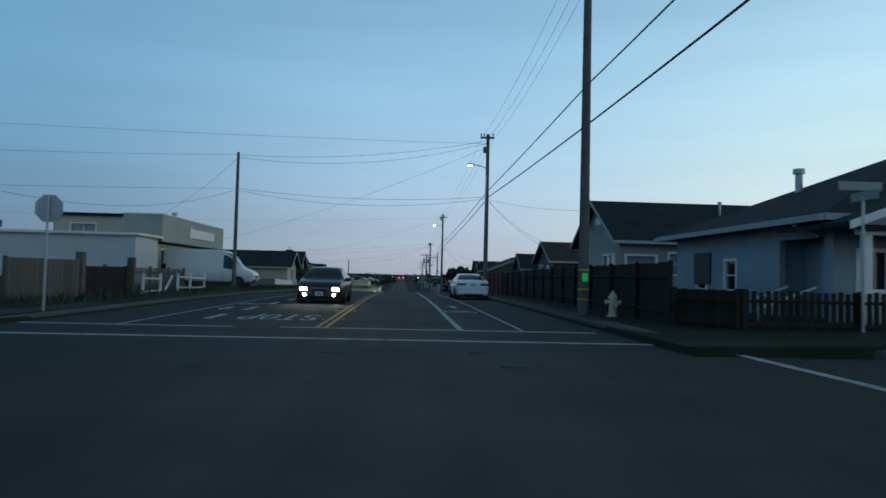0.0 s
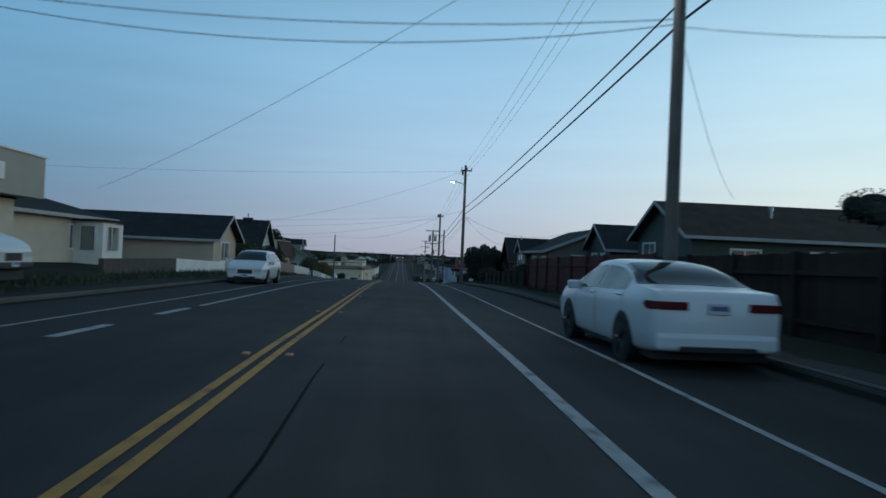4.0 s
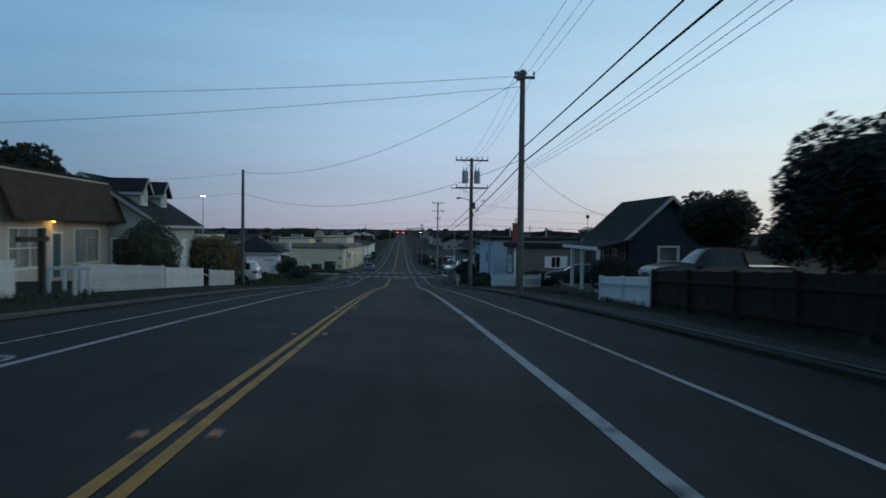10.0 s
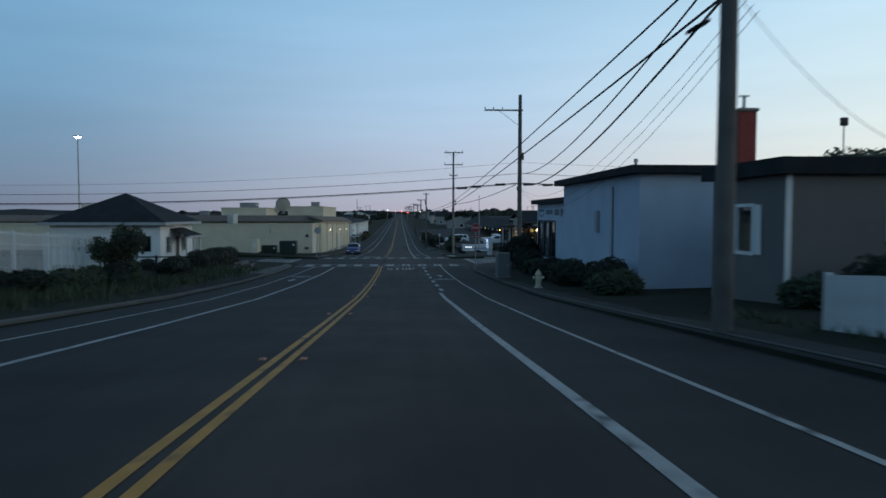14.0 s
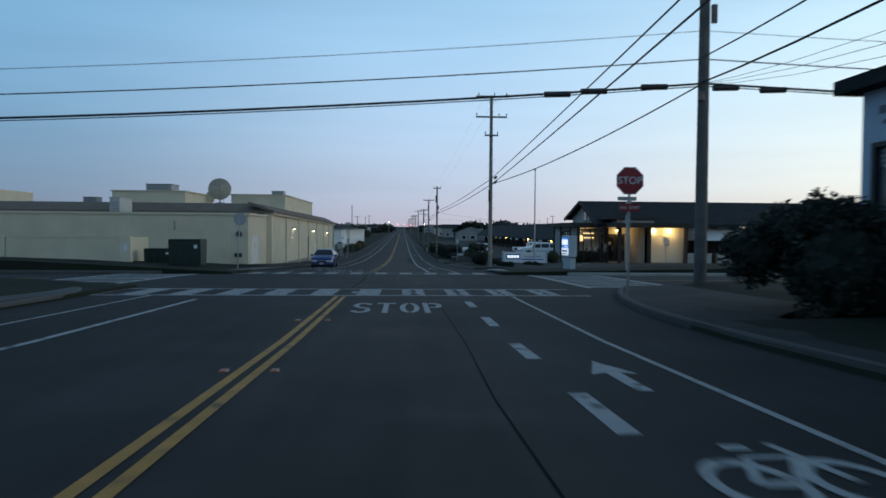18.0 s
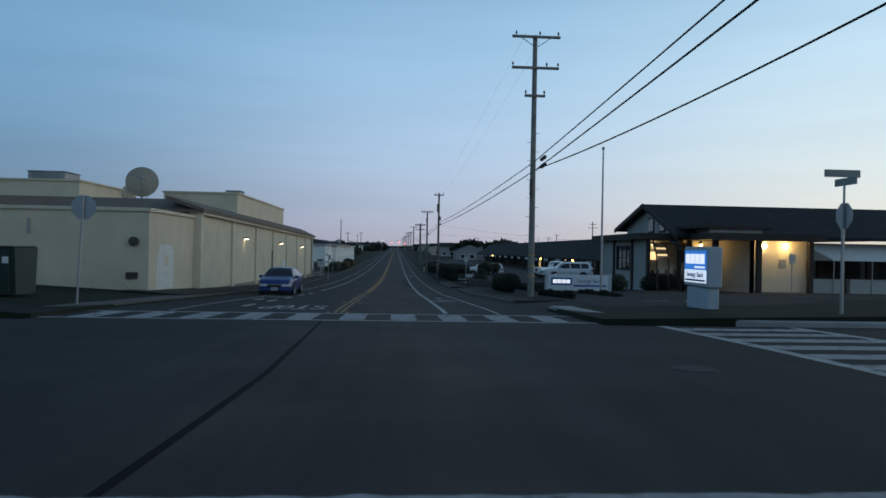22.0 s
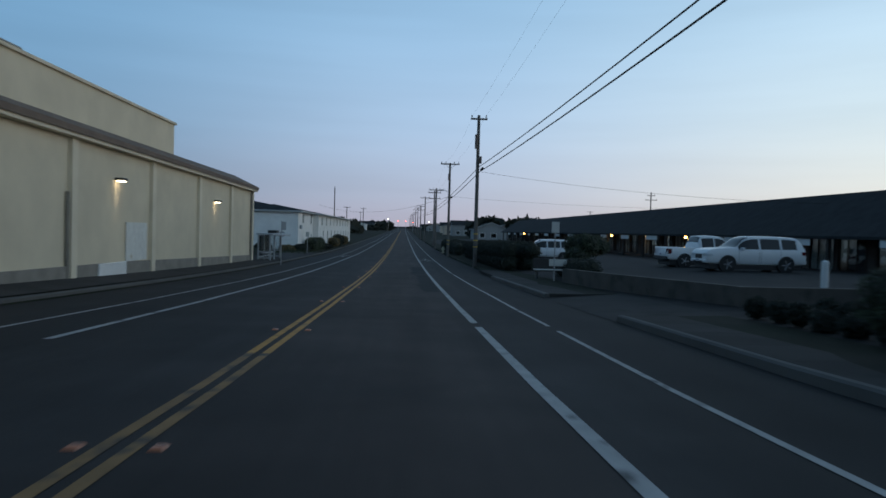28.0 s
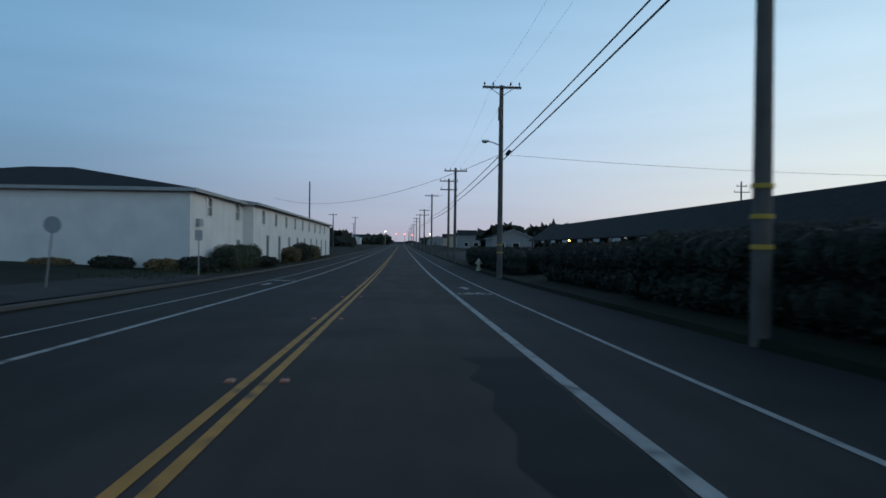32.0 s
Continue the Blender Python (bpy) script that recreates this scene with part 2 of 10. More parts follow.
PAINT_YF = material("faded_yellow_paint", (0.26, 0.135, 0.045), 0.8, vary=0.35, grain=1.0, fine=60, bump=0.2, second=(0.07, 0.05, 0.035), second_scale=2.6, second_at=0.54)
POLEWOOD = material("weathered_pole_wood", (0.12, 0.11, 0.1), 0.9, vary=0.35, grain=2, fine=30, bump=0.4)
GREYPOLE = material("grey_pole_wood", (0.24, 0.22, 0.2), 0.9, vary=0.3, grain=2, fine=30, bump=0.4)
WIRE = material("cable_black", (0.02, 0.02, 0.022), 0.6, vary=0.1)
STEEL = material("galvanised_steel", (0.38, 0.39, 0.4), 0.45, 0.8, vary=0.15)
CERAMIC = material("brown_ceramic", (0.07, 0.05, 0.045), 0.35, vary=0.1)
CANGREY = material("transformer_grey", (0.33, 0.36, 0.38), 0.5, vary=0.12)
ROOF_D = material("dark_shingle", (0.026, 0.029, 0.031), 0.9, vary=0.35, grain=3, fine=22, bump=0.6, ribs=("Z", 0.09, 0.6))
ROOF_B = material("brown_shingle", (0.06, 0.045, 0.036), 0.9, vary=0.35, grain=3, fine=22, bump=0.6, ribs=("Z", 0.09, 0.6))
TRIM = material("white_trim_paint", (0.72, 0.72, 0.7), 0.6, vary=0.1, grain=2)
GLASS = glass("window_glass")
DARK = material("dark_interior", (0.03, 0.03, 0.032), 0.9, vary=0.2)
CURTAIN = material("pale_curtain", (0.45, 0.45, 0.43), 0.9, vary=0.2, grain=0.5)
FENCE_D = material("dark_fence_boards", (0.026, 0.021, 0.018), 0.9, vary=0.35, grain=1.5, fine=30, bump=0.4, spread=0.25)
FENCE_G = material("grey_fence_boards", (0.1, 0.085, 0.073), 0.9, vary=0.3, grain=1.5, fine=30, bump=0.4, spread=0.2)
FENCE_P = material("pinkish_fence_boards", (0.27, 0.2, 0.165), 0.9, vary=0.25, grain=1.5, fine=30, bump=0.3, spread=0.1)
FENCE_W = material("white_fence_paint", (0.62, 0.63, 0.62), 0.7, vary=0.15, grain=1.5, bump=0.2, spread=0.05)
FENCE_R = material("red_fence_boards", (0.085, 0.017, 0.017), 0.85, vary=0.25, grain=1.5, bump=0.3, spread=0.15)
LEAF = material("leaf_green", (0.035, 0.05, 0.022), 0.7, vary=0.5, grain=0.5, fine=12, bump=0.2, spread=0.2)
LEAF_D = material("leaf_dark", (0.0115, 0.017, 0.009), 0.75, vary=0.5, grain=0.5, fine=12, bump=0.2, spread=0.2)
LEAF_Y = material("leaf_flowering", (0.13, 0.095, 0.035), 0.7, vary=0.5, grain=0.4, fine=12, bump=0.2)
BARK = material("bark", (0.08, 0.065, 0.05), 0.95, vary=0.3, grain=1, fine=20, bump=0.6)


for m_, level in ((GRAVEL, 0.12), (SOIL, 0.1), (ROOF_D, 0.14), (ROOF_B, 0.14), (FENCE_D, 0.2), (CONCRETE, 0.2)):
    m_.node_tree.nodes["Principled BSDF"].inputs["Specular IOR Level"].default_value = level
TRIM_G = material("weathered_trim_paint", (0.36, 0.37, 0.37), 0.7, vary=0.15, grain=2)


def wall_paint(name, colour, boards=True, **kw):
    return material(name, colour, 0.75, vary=0.12, grain=5, fine=40, bump=0.15, ribs=("Z", 0.16, 1.2) if boards else None, **kw)


# ---------------------------------------------------------------- building blocks
def part(name, bm, mat, parent=None, label="", at=(0, 0, 0), smooth=False):
    me = bpy.data.meshes.new(name)
    bm.to_mesh(me)
    bm.free()
    me.materials.append(mat)
    if smooth:
        me.polygons.foreach_set("use_smooth", [True] * len(me.polygons))
    ob = new(name, me)
    ob.parent = parent
    ob.location = at
    if label:
        tagged(ob, label)
    return ob


def share(name, me, parent, at, turn=0.0):
    ob = new(name, me)
    ob.parent = parent
    ob.location = at
    ob.rotation_euler = (0, 0, turn)
    return ob


def thing(name, at, label, category, group="", kind="", turn=0.0):
    ob = new(name)
    ob.location = at
    ob.rotation_euler = (0, 0, radians(turn))
    ob.empty_display_size = 0.3
    return tagged(ob, label, category, group, kind)


def box(bm, x0, x1, y0, y1, z0, z1):
    v = [bm.verts.new(p) for p in ((x0, y0, z0), (x1, y0, z0), (x1, y1, z0), (x0, y1, z0), (x0, y0, z1), (x1, y0, z1), (x1, y1, z1), (x0, y1, z1))]
    for a in ((0, 3, 2, 1), (4, 5, 6, 7), (0, 1, 5, 4), (1, 2, 6, 5), (2, 3, 7, 6), (3, 0, 4, 7)):
        bm.faces.new([v[i] for i in a])
    return v


def slab(bm, top, drop):
    """A plate between the corner points top and the same points lowered by drop."""
    a = [bm.verts.new(p) for p in top]
    b = [bm.verts.new((p[0], p[1], p[2] - drop)) for p in top]
    bm.faces.new(a)
    bm.faces.new(b[::-1])
    for i in range(len(a)):
        j = (i + 1) % len(a)
        bm.faces.new((a[i], b[i], b[j], a[j]))


def rod(bm, p, q, r0, r1=None, sides=10, caps=True):
    p, q = Vector(p), Vector(q)
    d = (q - p).normalized()
    u = d.orthogonal().normalized()
    w = d.cross(u)
    r1 = r0 if r1 is None else r1
    rings = []
    for c, r in ((p, r0), (q, r1)):
        rings.append([bm.verts.new(c + (u * math.cos(a) + w * math.sin(a)) * r) for a in (2 * math.pi * i / sides for i in range(sides))])
    for i in range(sides):
        j = (i + 1) % sides
        bm.faces.new((rings[0][i], rings[0][j], rings[1][j], rings[1][i]))
    if caps:
        bm.faces.new(rings[0][::-1])
        bm.faces.new(rings[1])


def boxed(*a):
    bm = bmesh.new()
    box(bm, *a)
    return bm


def rounded(x0, x1, y0, y1, z0, z1, r=0.02, seg=2):
    bm = boxed(x0, x1, y0, y1, z0, z1)
    bmesh.ops.bevel(bm, geom=bm.edges[:], offset=r, segments=seg, affect="EDGES", profile=0.5)
    return bm


def rodded(*a, **k):
    bm = bmesh.new()
    rod(bm, *a, **k)
    return bm


# the height of the road's surface along the street
ROAD_Y = [-160, -60, -10, 0, 10, 20, 30, 40, 50, 60, 70, 80, 90, 100, 110, 120, 130, 140, 150, 160, 170, 180, 190, 200, 210, 220, 230, 240, 250, 260, 270, 280, 290, 300, 310, 320, 330, 340, 420, 600, 900, 1500, 2500]
ROAD_Z = [-0.88, -0.88, -1.04, -1.06, -1.03, -1.01, -0.99, -1.03, -1.15, -1.25, -1.41, -1.68, -1.94, -2.35, -2.85, -3.42, -4.04, -4.71, -5.46, -6.16, -6.67, -7.03, -7.22, -7.48, -7.8, -8.2, -8.62, -8.93, -9.19, -9.39, -9.52, -9.62, -9.7, -9.76, -9.76, -9.76, -9.72, -9.69, -9.3, -8.0, -5.6, -3.0, -2.5]


def g(y):
    i = int(np.searchsorted(ROAD_Y, y)) if y > ROAD_Y[0] else 1
    i = min(max(i, 1), len(ROAD_Y) - 1)
    t = min(max((y - ROAD_Y[i - 1]) / (ROAD_Y[i] - ROAD_Y[i - 1]), 0), 1)
    return ROAD_Z[i - 1] + t * (ROAD_Z[i] - ROAD_Z[i - 1])


# ---------------------------------------------------------------- ground, roads, kerbs
KERB_R, KERB_L, YELLOW = 5.0, -8.3, -1.69
CROSS = ((-7.5, 12.9), (192.3, 203.7))   # the two cross streets
def verge(x):
    """How far the land beside the street lies above it."""
    if x > KERB_R:
        return min(0.13 + 0.02 * (x - KERB_R), 0.45)
    if x < KERB_L:
        return min(0.10 + 0.05 * (KERB_L - x), 0.75)
    return -0.06


def in_cross(y, pad=0.0):
    return any(a - pad < y < b + pad for a, b in CROSS)


def sheet(name, xs, ys, height, mat, label, category, keep=lambda x, y: True):
    bm = bmesh.new()
    grid = {}
    for i, x in enumerate(xs):
        for j, y in enumerate(ys):
            grid[i, j] = bm.verts.new((x, y, height(x, y)))
    for i in range(len(xs) - 1):
        for j in range(len(ys) - 1):
            if keep((xs[i] + xs[i + 1]) / 2, (ys[j] + ys[j + 1]) / 2):
                bm.faces.new((grid[i, j], grid[i + 1, j], grid[i + 1, j + 1], grid[i, j + 1]))
    for v in [v for v in bm.verts if not v.link_faces]:
        bm.verts.remove(v)
    return tagged(part(name, bm, mat), label, category, kind="structure")


def land(x, y):
    if in_cross(y, 0.3) or (KERB_R < x < 7.1 and any(a < y < b for a, b in MOUTHS)):
        return g(y) - 0.06
    return g(y) + verge(x)


MOUTHS = ((181.5, 192.5), (209.9, 215.2), (237.2, 244.2))   # bends and drive mouths cut into the verge


cuts = [e + d for a, b in CROSS for e, d in ((a, -0.31), (a, -0.29), (b, 0.29), (b, 0.31))] + [e + d for c in MOUTHS for e in c for d in (-0.01, 0.01)]
ys = sorted(set(list(range(-160, 330, 4)) + [340, 360, 380, 420, 500, 600, 750, 900, 1100, 1500, 2500] + cuts))
xs = [-1500, -600, -250, -120, -70, -45, -32, -24, -18, -14, -11, -9, KERB_L - 0.02, KERB_L + 0.02, -6, -3, 0, 3, KERB_R - 0.02, KERB_R + 0.02, 7, 10, 14, 18, 24, 32, 45, 70, 120, 250, 600, 1500]
sheet("ground", xs, ys, land, SOIL, "flat grey-green land of soil, gravel and thin grass", "ground")
rys = sorted(set(list(range(-160, 700, 2)) + [700, 900, 1100, 1500] + [e for c in CROSS for e in c]))
rxs = [-200, -80, -40, -20, KERB_L, -5, YELLOW, 1.5, 3, KERB_R, 20, 40, 80, 200]
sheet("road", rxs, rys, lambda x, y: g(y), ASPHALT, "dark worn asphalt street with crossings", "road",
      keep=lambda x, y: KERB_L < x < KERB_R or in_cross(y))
def drape(name, x0, x1, y0, y1, mat, parent, lift=0.006, step=3.0, thick=0.0, label=""):
    """A strip along the street that follows its surface."""
    bm = bmesh.new()
    n = max(1, int(round((y1 - y0) / step)))
    rows = []
    for y in sorted({y0 + (y1 - y0) * i / n for i in range(n + 1)} | {k for k in ROAD_Y if y0 < k < y1}):
        rows.append([bm.verts.new((x, y, g(y) + lift)) for x in (x0, x1)])
    for a, b in zip(rows, rows[1:]):
        bm.faces.new((a[0], a[1], b[1], b[0]))
    return part(name, bm, mat, parent, label)


def worn(name, x0, x1, y0, y1, mat, parent, lift=0.006, ragged=0.006, step=0.17):
    """A painted patch with chipped edges."""
    rnd = random.Random(int(x0 * 97 + y0 * 31))
    bm = bmesh.new()
    nx, ny = max(2, int((x1 - x0) / step)), max(2, int((y1 - y0) / step))
    rows = []
    for j in range(ny + 1):
        y = y0 + (y1 - y0) * j / ny
        row = []
        for i in range(nx + 1):
            x = x0 + (x1 - x0) * i / nx
            a = rnd.gauss(0, ragged) if i in (0, nx) else 0.0
            b = rnd.gauss(0, ragged) if j in (0, ny) else 0.0
            row.append(bm.verts.new((x + a, y + b, g(y + b) + lift)))
        rows.append(row)
    for a, b in zip(rows, rows[1:]):
        for i in range(nx):
            bm.faces.new((a[i], a[i + 1], b[i + 1], b[i]))
    return part(name, bm, mat, parent)


def split_bar(name, x0, x1, y0, y1, gap, mat, parent, lift=0.006):
    """A painted bar with a strip worn out of its middle by tyres."""
    rnd = random.Random(int(x0 * 53 + y0 * 17))
    bm = bmesh.new()
    n = 26
    at = x0 + (x1 - x0) * rnd.uniform(0.4, 0.55)
    rows = []
    for j in range(n + 1):
        y = y0 + (y1 - y0) * j / n
        w = gap * (0.6 + 0.5 * math.sin(j * 0.5 + x0)) + rnd.uniform(0, 0.05)
        w = 0.0 if j in (0, n) else max(0.02, w)
        m = at + rnd.gauss(0, 0.012) + 0.02 * math.sin(j * 0.7)
        e = rnd.gauss(0, 0.008), rnd.gauss(0, 0.008)
        c = bm.verts.new((m - w / 2, y, g(y) + lift))
        d = c if w == 0.0 else bm.verts.new((m + w / 2, y, g(y) + lift))
        rows.append((bm.verts.new((x0 + e[0], y, g(y) + lift)), c, d, bm.verts.new((x1 + e[1], y, g(y) + lift))))
    for a, b in zip(rows, rows[1:]):
        bm.faces.new((a[0], a[1], b[1], b[0]))
        bm.faces.new((a[2], a[3], b[3], b[2]))
    return part(name, bm, mat, parent)


def curve_strip(name, pts, width, mat, parent, lift=0.006):
    """A painted line along points (x, y) of the road."""
    bm = bmesh.new()
    rows = []
    for i, (x, y) in enumerate(pts):
        a, b = pts[max(i - 1, 0)], pts[min(i + 1, len(pts) - 1)]
        d = Vector((b[0] - a[0], b[1] - a[1])).normalized()
        nx, ny = d.y * width / 2, -d.x * width / 2
        rows.append([bm.verts.new((x - nx, y - ny, g(y - ny) + lift)), bm.verts.new((x + nx, y + ny, g(y + ny) + lift))])
    for a, b in zip(rows, rows[1:]):
        bm.faces.new((a[0], a[1], b[1], b[0]))
    return part(name, bm, mat, parent)


# the painted lines drift a little along the street, bent to fit the camera's view
MID_X = ([0, 110, 129, 150, 165, 207, 227, 245, 254, 264, 300], [-1.68, -1.72, -1.765, -1.7, -1.62, -1.61, -1.755, -1.725, -1.69, -1.66, -1.69])
EDGE_X = ([0, 76, 104, 129, 150, 166, 206, 227, 245, 264, 300], [2.95, 2.9, 2.96, 2.85, 2.92, 3.02, 3.03, 2.84, 2.89, 2.86, 2.93])
FAR_LANE_X = ([0, 112, 134, 174, 207, 260], [-4.82, -4.82, -5.2, -5.28, -4.9, -4.82])
FAR_EDGE_X = ([0, 110, 137, 176, 207, 260], [-6.12, -6.12, -6.85, -6.92, -6.3, -6.12])


def along(table, y):
    return float(np.interp(y, *table))


def run(y0, y1, x, dx=0.0):
    """Points of a lane line at x, or along a table of the line's places."""
    return [(x if isinstance(x, float) else along(x, y) + dx, y) for y in sorted({y0, y1} | set(range(math.ceil(y0), math.floor(y1) + 1, 2 if y1 - y0 < 300 else 2)) | {k for k in ROAD_Y if y0 < k < y1})]


marks = thing("road_markings", (0, 0, 0), "worn white and yellow painted lines on the asphalt", "road marking", kind="structure")
for y0, y1 in ((17.3, 188.4), (207.3, 232), (232, 700)):
    for dx in (-0.1, 0.1):
        curve_strip("centre_line", run(y0, y1, MID_X, dx), 0.105, PAINT_YF if y0 == 207.3 else PAINT_Y, marks)
for y0, y1 in ((17.4, 162.9), (207.5, 235.6), (236.3, 700)):
    curve_strip("lane_line", run(y0, y1, 1.48), 0.14, PAINT_W, marks)
for y0, y1 in ((17.6, 188.4), (207.3, 235.2), (236.0, 260.4), (261.8, 700)):
    curve_strip("edge_line", run(y0, y1, EDGE_X), 0.085, PAINT_W, marks)
for y in np.arange(181.84 - 5 * 3.53, 186, 3.53):
    drape("lane_dash", 1.56, 1.74, y, y + 1.45, PAINT_W, marks)
for y0, y1 in ((47.5, 187.4), (233.0, 700)):
    curve_strip("lane_line", run(y0, y1, FAR_LANE_X), 0.13, PAINT_W, marks)
for y0, y1 in ((17.2, 188.6), (207.4, 700)):
    curve_strip("edge_line", run(y0, y1, FAR_EDGE_X), 0.085, PAINT_W, marks)
for y in list(np.arange(19.5, 45, 4.2)) + list(np.arange(210, 231, 4.2)):
    drape("lane_dash", -4.95, -4.75, y, y + 1.9, PAINT_W, marks)
# the first crossing: two bars across the street, and its limit line
worn("crosswalk_line", KERB_L + 0.1, KERB_R + 0.6, 14.62, 14.86, PAINT_W, marks)
worn("crosswalk_line", KERB_L + 0.1, -3.6, 17.05, 17.25, PAINT_W, marks)
worn("crosswalk_line", -2.6, KERB_R - 0.4, 17.15, 17.37, PAINT_W, marks)
for x in (5.85, 8.9):
    worn("crosswalk_line", x, x + 0.2, -6, 13.6, PAINT_W, marks)
for x in (-9.2, -12.2):
    worn("crosswalk_line", x, x + 0.2, -6, 13.0, PAINT_W, marks)
# the second crossing: ladder crosswalks on all four sides
for ya, yb, xo in ((188.65, 191.6, -1.24), (204.2, 207.0, -0.1)):
    for y in (ya, yb - 0.25):
        worn("crosswalk_line", KERB_L - 0.1, KERB_R + 0.3, y, y + 0.25, PAINT_X, marks, lift=0.005, ragged=0.015)
    for x in [xo + 1.275 * k for k in range(-6, 5)]:
        if x > 0 and ya < 200:
            split_bar("crosswalk_bar", x, x + 0.64, ya + 0.27, yb - 0.27, 0.2 if x < 2 else 0.09, PAINT_X, marks)
        else:
            worn("crosswalk_bar", x, x + 0.64, ya + 0.27, yb - 0.27, PAINT_X, marks, ragged=0.012)
for xa, xb in ((6.2, 9.4), (-13.2, -10.0)):
    for x in (xa, xb):
        worn("crosswalk_line", x, x + 0.25, 192.5, 203.6, PAINT_W, marks, lift=0.005)
    for y in np.arange(192.8, 203.2, 1.2):
        worn("crosswalk_bar", xa + 0.27, xb - 0.02, y, y + 0.6, PAINT_X, marks, ragged=0.012)
worn("stop_corner_mark", -1.42, -1.27, 189.6, 190.3, PAINT_X, marks, lift=0.009)
worn("stop_corner_mark", -1.27, -0.78, 190.18, 190.3, PAINT_X, marks, lift=0.009)
for x0, x1 in ((9.9, 30), (-40, -14)):
    drape("centre_line", x0, x1, 198.0, 198.15, PAINT_Y, marks)


def letter(ch, x, y, w, h, flip, parent):
    """A tall painted road letter; flip turns it to be read from the far side."""
    s, q = 0.12, 0.24
    oval = lambda cx, cy, rx, ry, a0, a1, n: [(cx + rx * math.cos(radians(a0 + (a1 - a0) * i / n)), cy + ry * math.sin(radians(a0 + (a1 - a0) * i / n))) for i in range(n + 1)]
    bands = []
    if ch == "T":
        bands = [([(0, h - q), (w, h - q)], [(0, h), (w, h)]), ([(w / 2 - s / 2, 0), (w / 2 - s / 2, h - q - 0.02)], [(w / 2 + s / 2, 0), (w / 2 + s / 2, h - q - 0.02)])]
    elif ch == "O":
        for a0, a1 in ((97, 263), (-83, 83)):
            bands.append((oval(w / 2, h / 2, w / 2 - s, h / 2 - q, a0, a1, 14), oval(w / 2, h / 2, w / 2, h / 2, a0, a1, 14)))
    elif ch == "P":
        k = h * 0.46
        bands = [([(0, 0), (0, h)], [(s, 0), (s, h)])]
        bands.append(([(s + 0.02, k + q)] + oval(w * 0.5, (h + k) / 2, w * 0.5 - s, (h - k) / 2 - q, -90, 90, 12) + [(s + 0.02, h - q)], [(s + 0.02, k)] + oval(w * 0.5, (h + k) / 2, w * 0.5, (h - k) / 2, -90, 90, 12) + [(s + 0.02, h)]))
    else:
        top, low = oval(w / 2, h * 0.735, w / 2, h * 0.265, 15, 270, 16), oval(w / 2, h * 0.265, w / 2, h * 0.265, 90, -165, 16)
        t2, l2 = oval(w / 2, h * 0.735, w / 2 - s, h * 0.265 - q, 15, 270, 16), oval(w / 2, h * 0.265, w / 2 - s, h * 0.265 - q, 90, -165, 16)
        bands = [(t2, [(u, max(v, h * 0.47)) for u, v in top]), (l2, [(u, min(v, h * 0.53)) for u, v in low])]
    bm = bmesh.new()
    for inner, outer in bands:
        rows = []
        for (a, b), (c, d) in zip(inner, outer):
            e = -1 if flip else 1
            rows.append([bm.verts.new((x + e * u, y + e * v, g(y + e * v) + 0.007)) for u, v in ((a, b), (c, d))])
        for m, n in zip(rows, rows[1:]):
            bm.faces.new((m[0], m[1], n[1], n[0]))
    bmesh.ops.recalc_face_normals(bm, faces=bm.faces[:])
    if sum(f.normal.z for f in bm.faces) < 0:
        bmesh.ops.reverse_faces(bm, faces=bm.faces[:])
    return part("letter_" + ch.lower(), bm, PAINT_W, parent)


for i, ch in enumerate("STOP"):
    letter(ch, -1.08 + 0.53 * i, 184.1, 0.44, 2.3, False, marks)
    letter(ch, -2.15 - 0.53 * i, 21.8, 0.44, 2.3, True, marks)
    letter(ch, -2.2 - 0.53 * i, 211.1, 0.44, 2.3, True, marks)


def ring(bm, cx, cy, r0, r1, sx=1.0, n=20):
    a = [(cx + sx * r * math.cos(t), cy + r * 1.7 * math.sin(t)) for r in (r0, r1) for t in (2 * math.pi * i / n for i in range(n))]
    v = [bm.verts.new((x, y, g(y) + 0.007)) for x, y in a]
    for i in range(n):
        j = (i + 1) % n
        bm.faces.new((v[i], v[n + i], v[n + j], v[j]))


def bike_symbol(x, y, flip, parent):
    """A painted bicycle seen from behind its rider's lane, and the arrow above it."""
    bm = bmesh.new()
    s = -1 if flip else 1
    ring(bm, x - 0.3, y, 0.2, 0.28)
    ring(bm, x + 0.3, y, 0.2, 0.28)

    def bar(x0, y0, x1, y1, w=0.07):
        d = Vector((x1 - x0, (y1 - y0), 0)).normalized()
        nx, ny = -d.y * w / 2, d.x * w / 2
        bm.faces.new([bm.verts.new((px, py, g(py) + 0.0075)) for px, py in ((x0 + nx, y0 + ny), (x0 - nx, y0 - ny), (x1 - nx, y1 - ny), (x1 + nx, y1 + ny))])
    bar(x - 0.3, y, x - 0.12, y + s * 0.5)
    bar(x - 0.12, y + s * 0.5, x + 0.2, y + s * 0.5)
    bar(x + 0.3, y, x + 0.18, y + s * 0.8)
    bar(x - 0.05, y, x + 0.2, y + s * 0.5)
    bar(x - 0.3, y, x - 0.05, y, 0.1)
    bar(x - 0.17, y + s * 0.72, x + 0.0, y + s * 0.72, 0.12)
    part("bicycle_symbol", bm, PAINT_W, parent)
    bm = bmesh.new()
    ya = y + s * 2.6
    pts = [(-0.08, 0), (0.08, 0), (0.08, 1.0), (0.26, 0.9), (0, 1.8), (-0.26, 0.9), (-0.08, 1.0)]
    bm.faces.new([bm.verts.new((x + s * px, ya + s * py, g(ya + s * py) + 0.007)) for px, py in pts])
    part("arrow", bm, PAINT_W, parent)


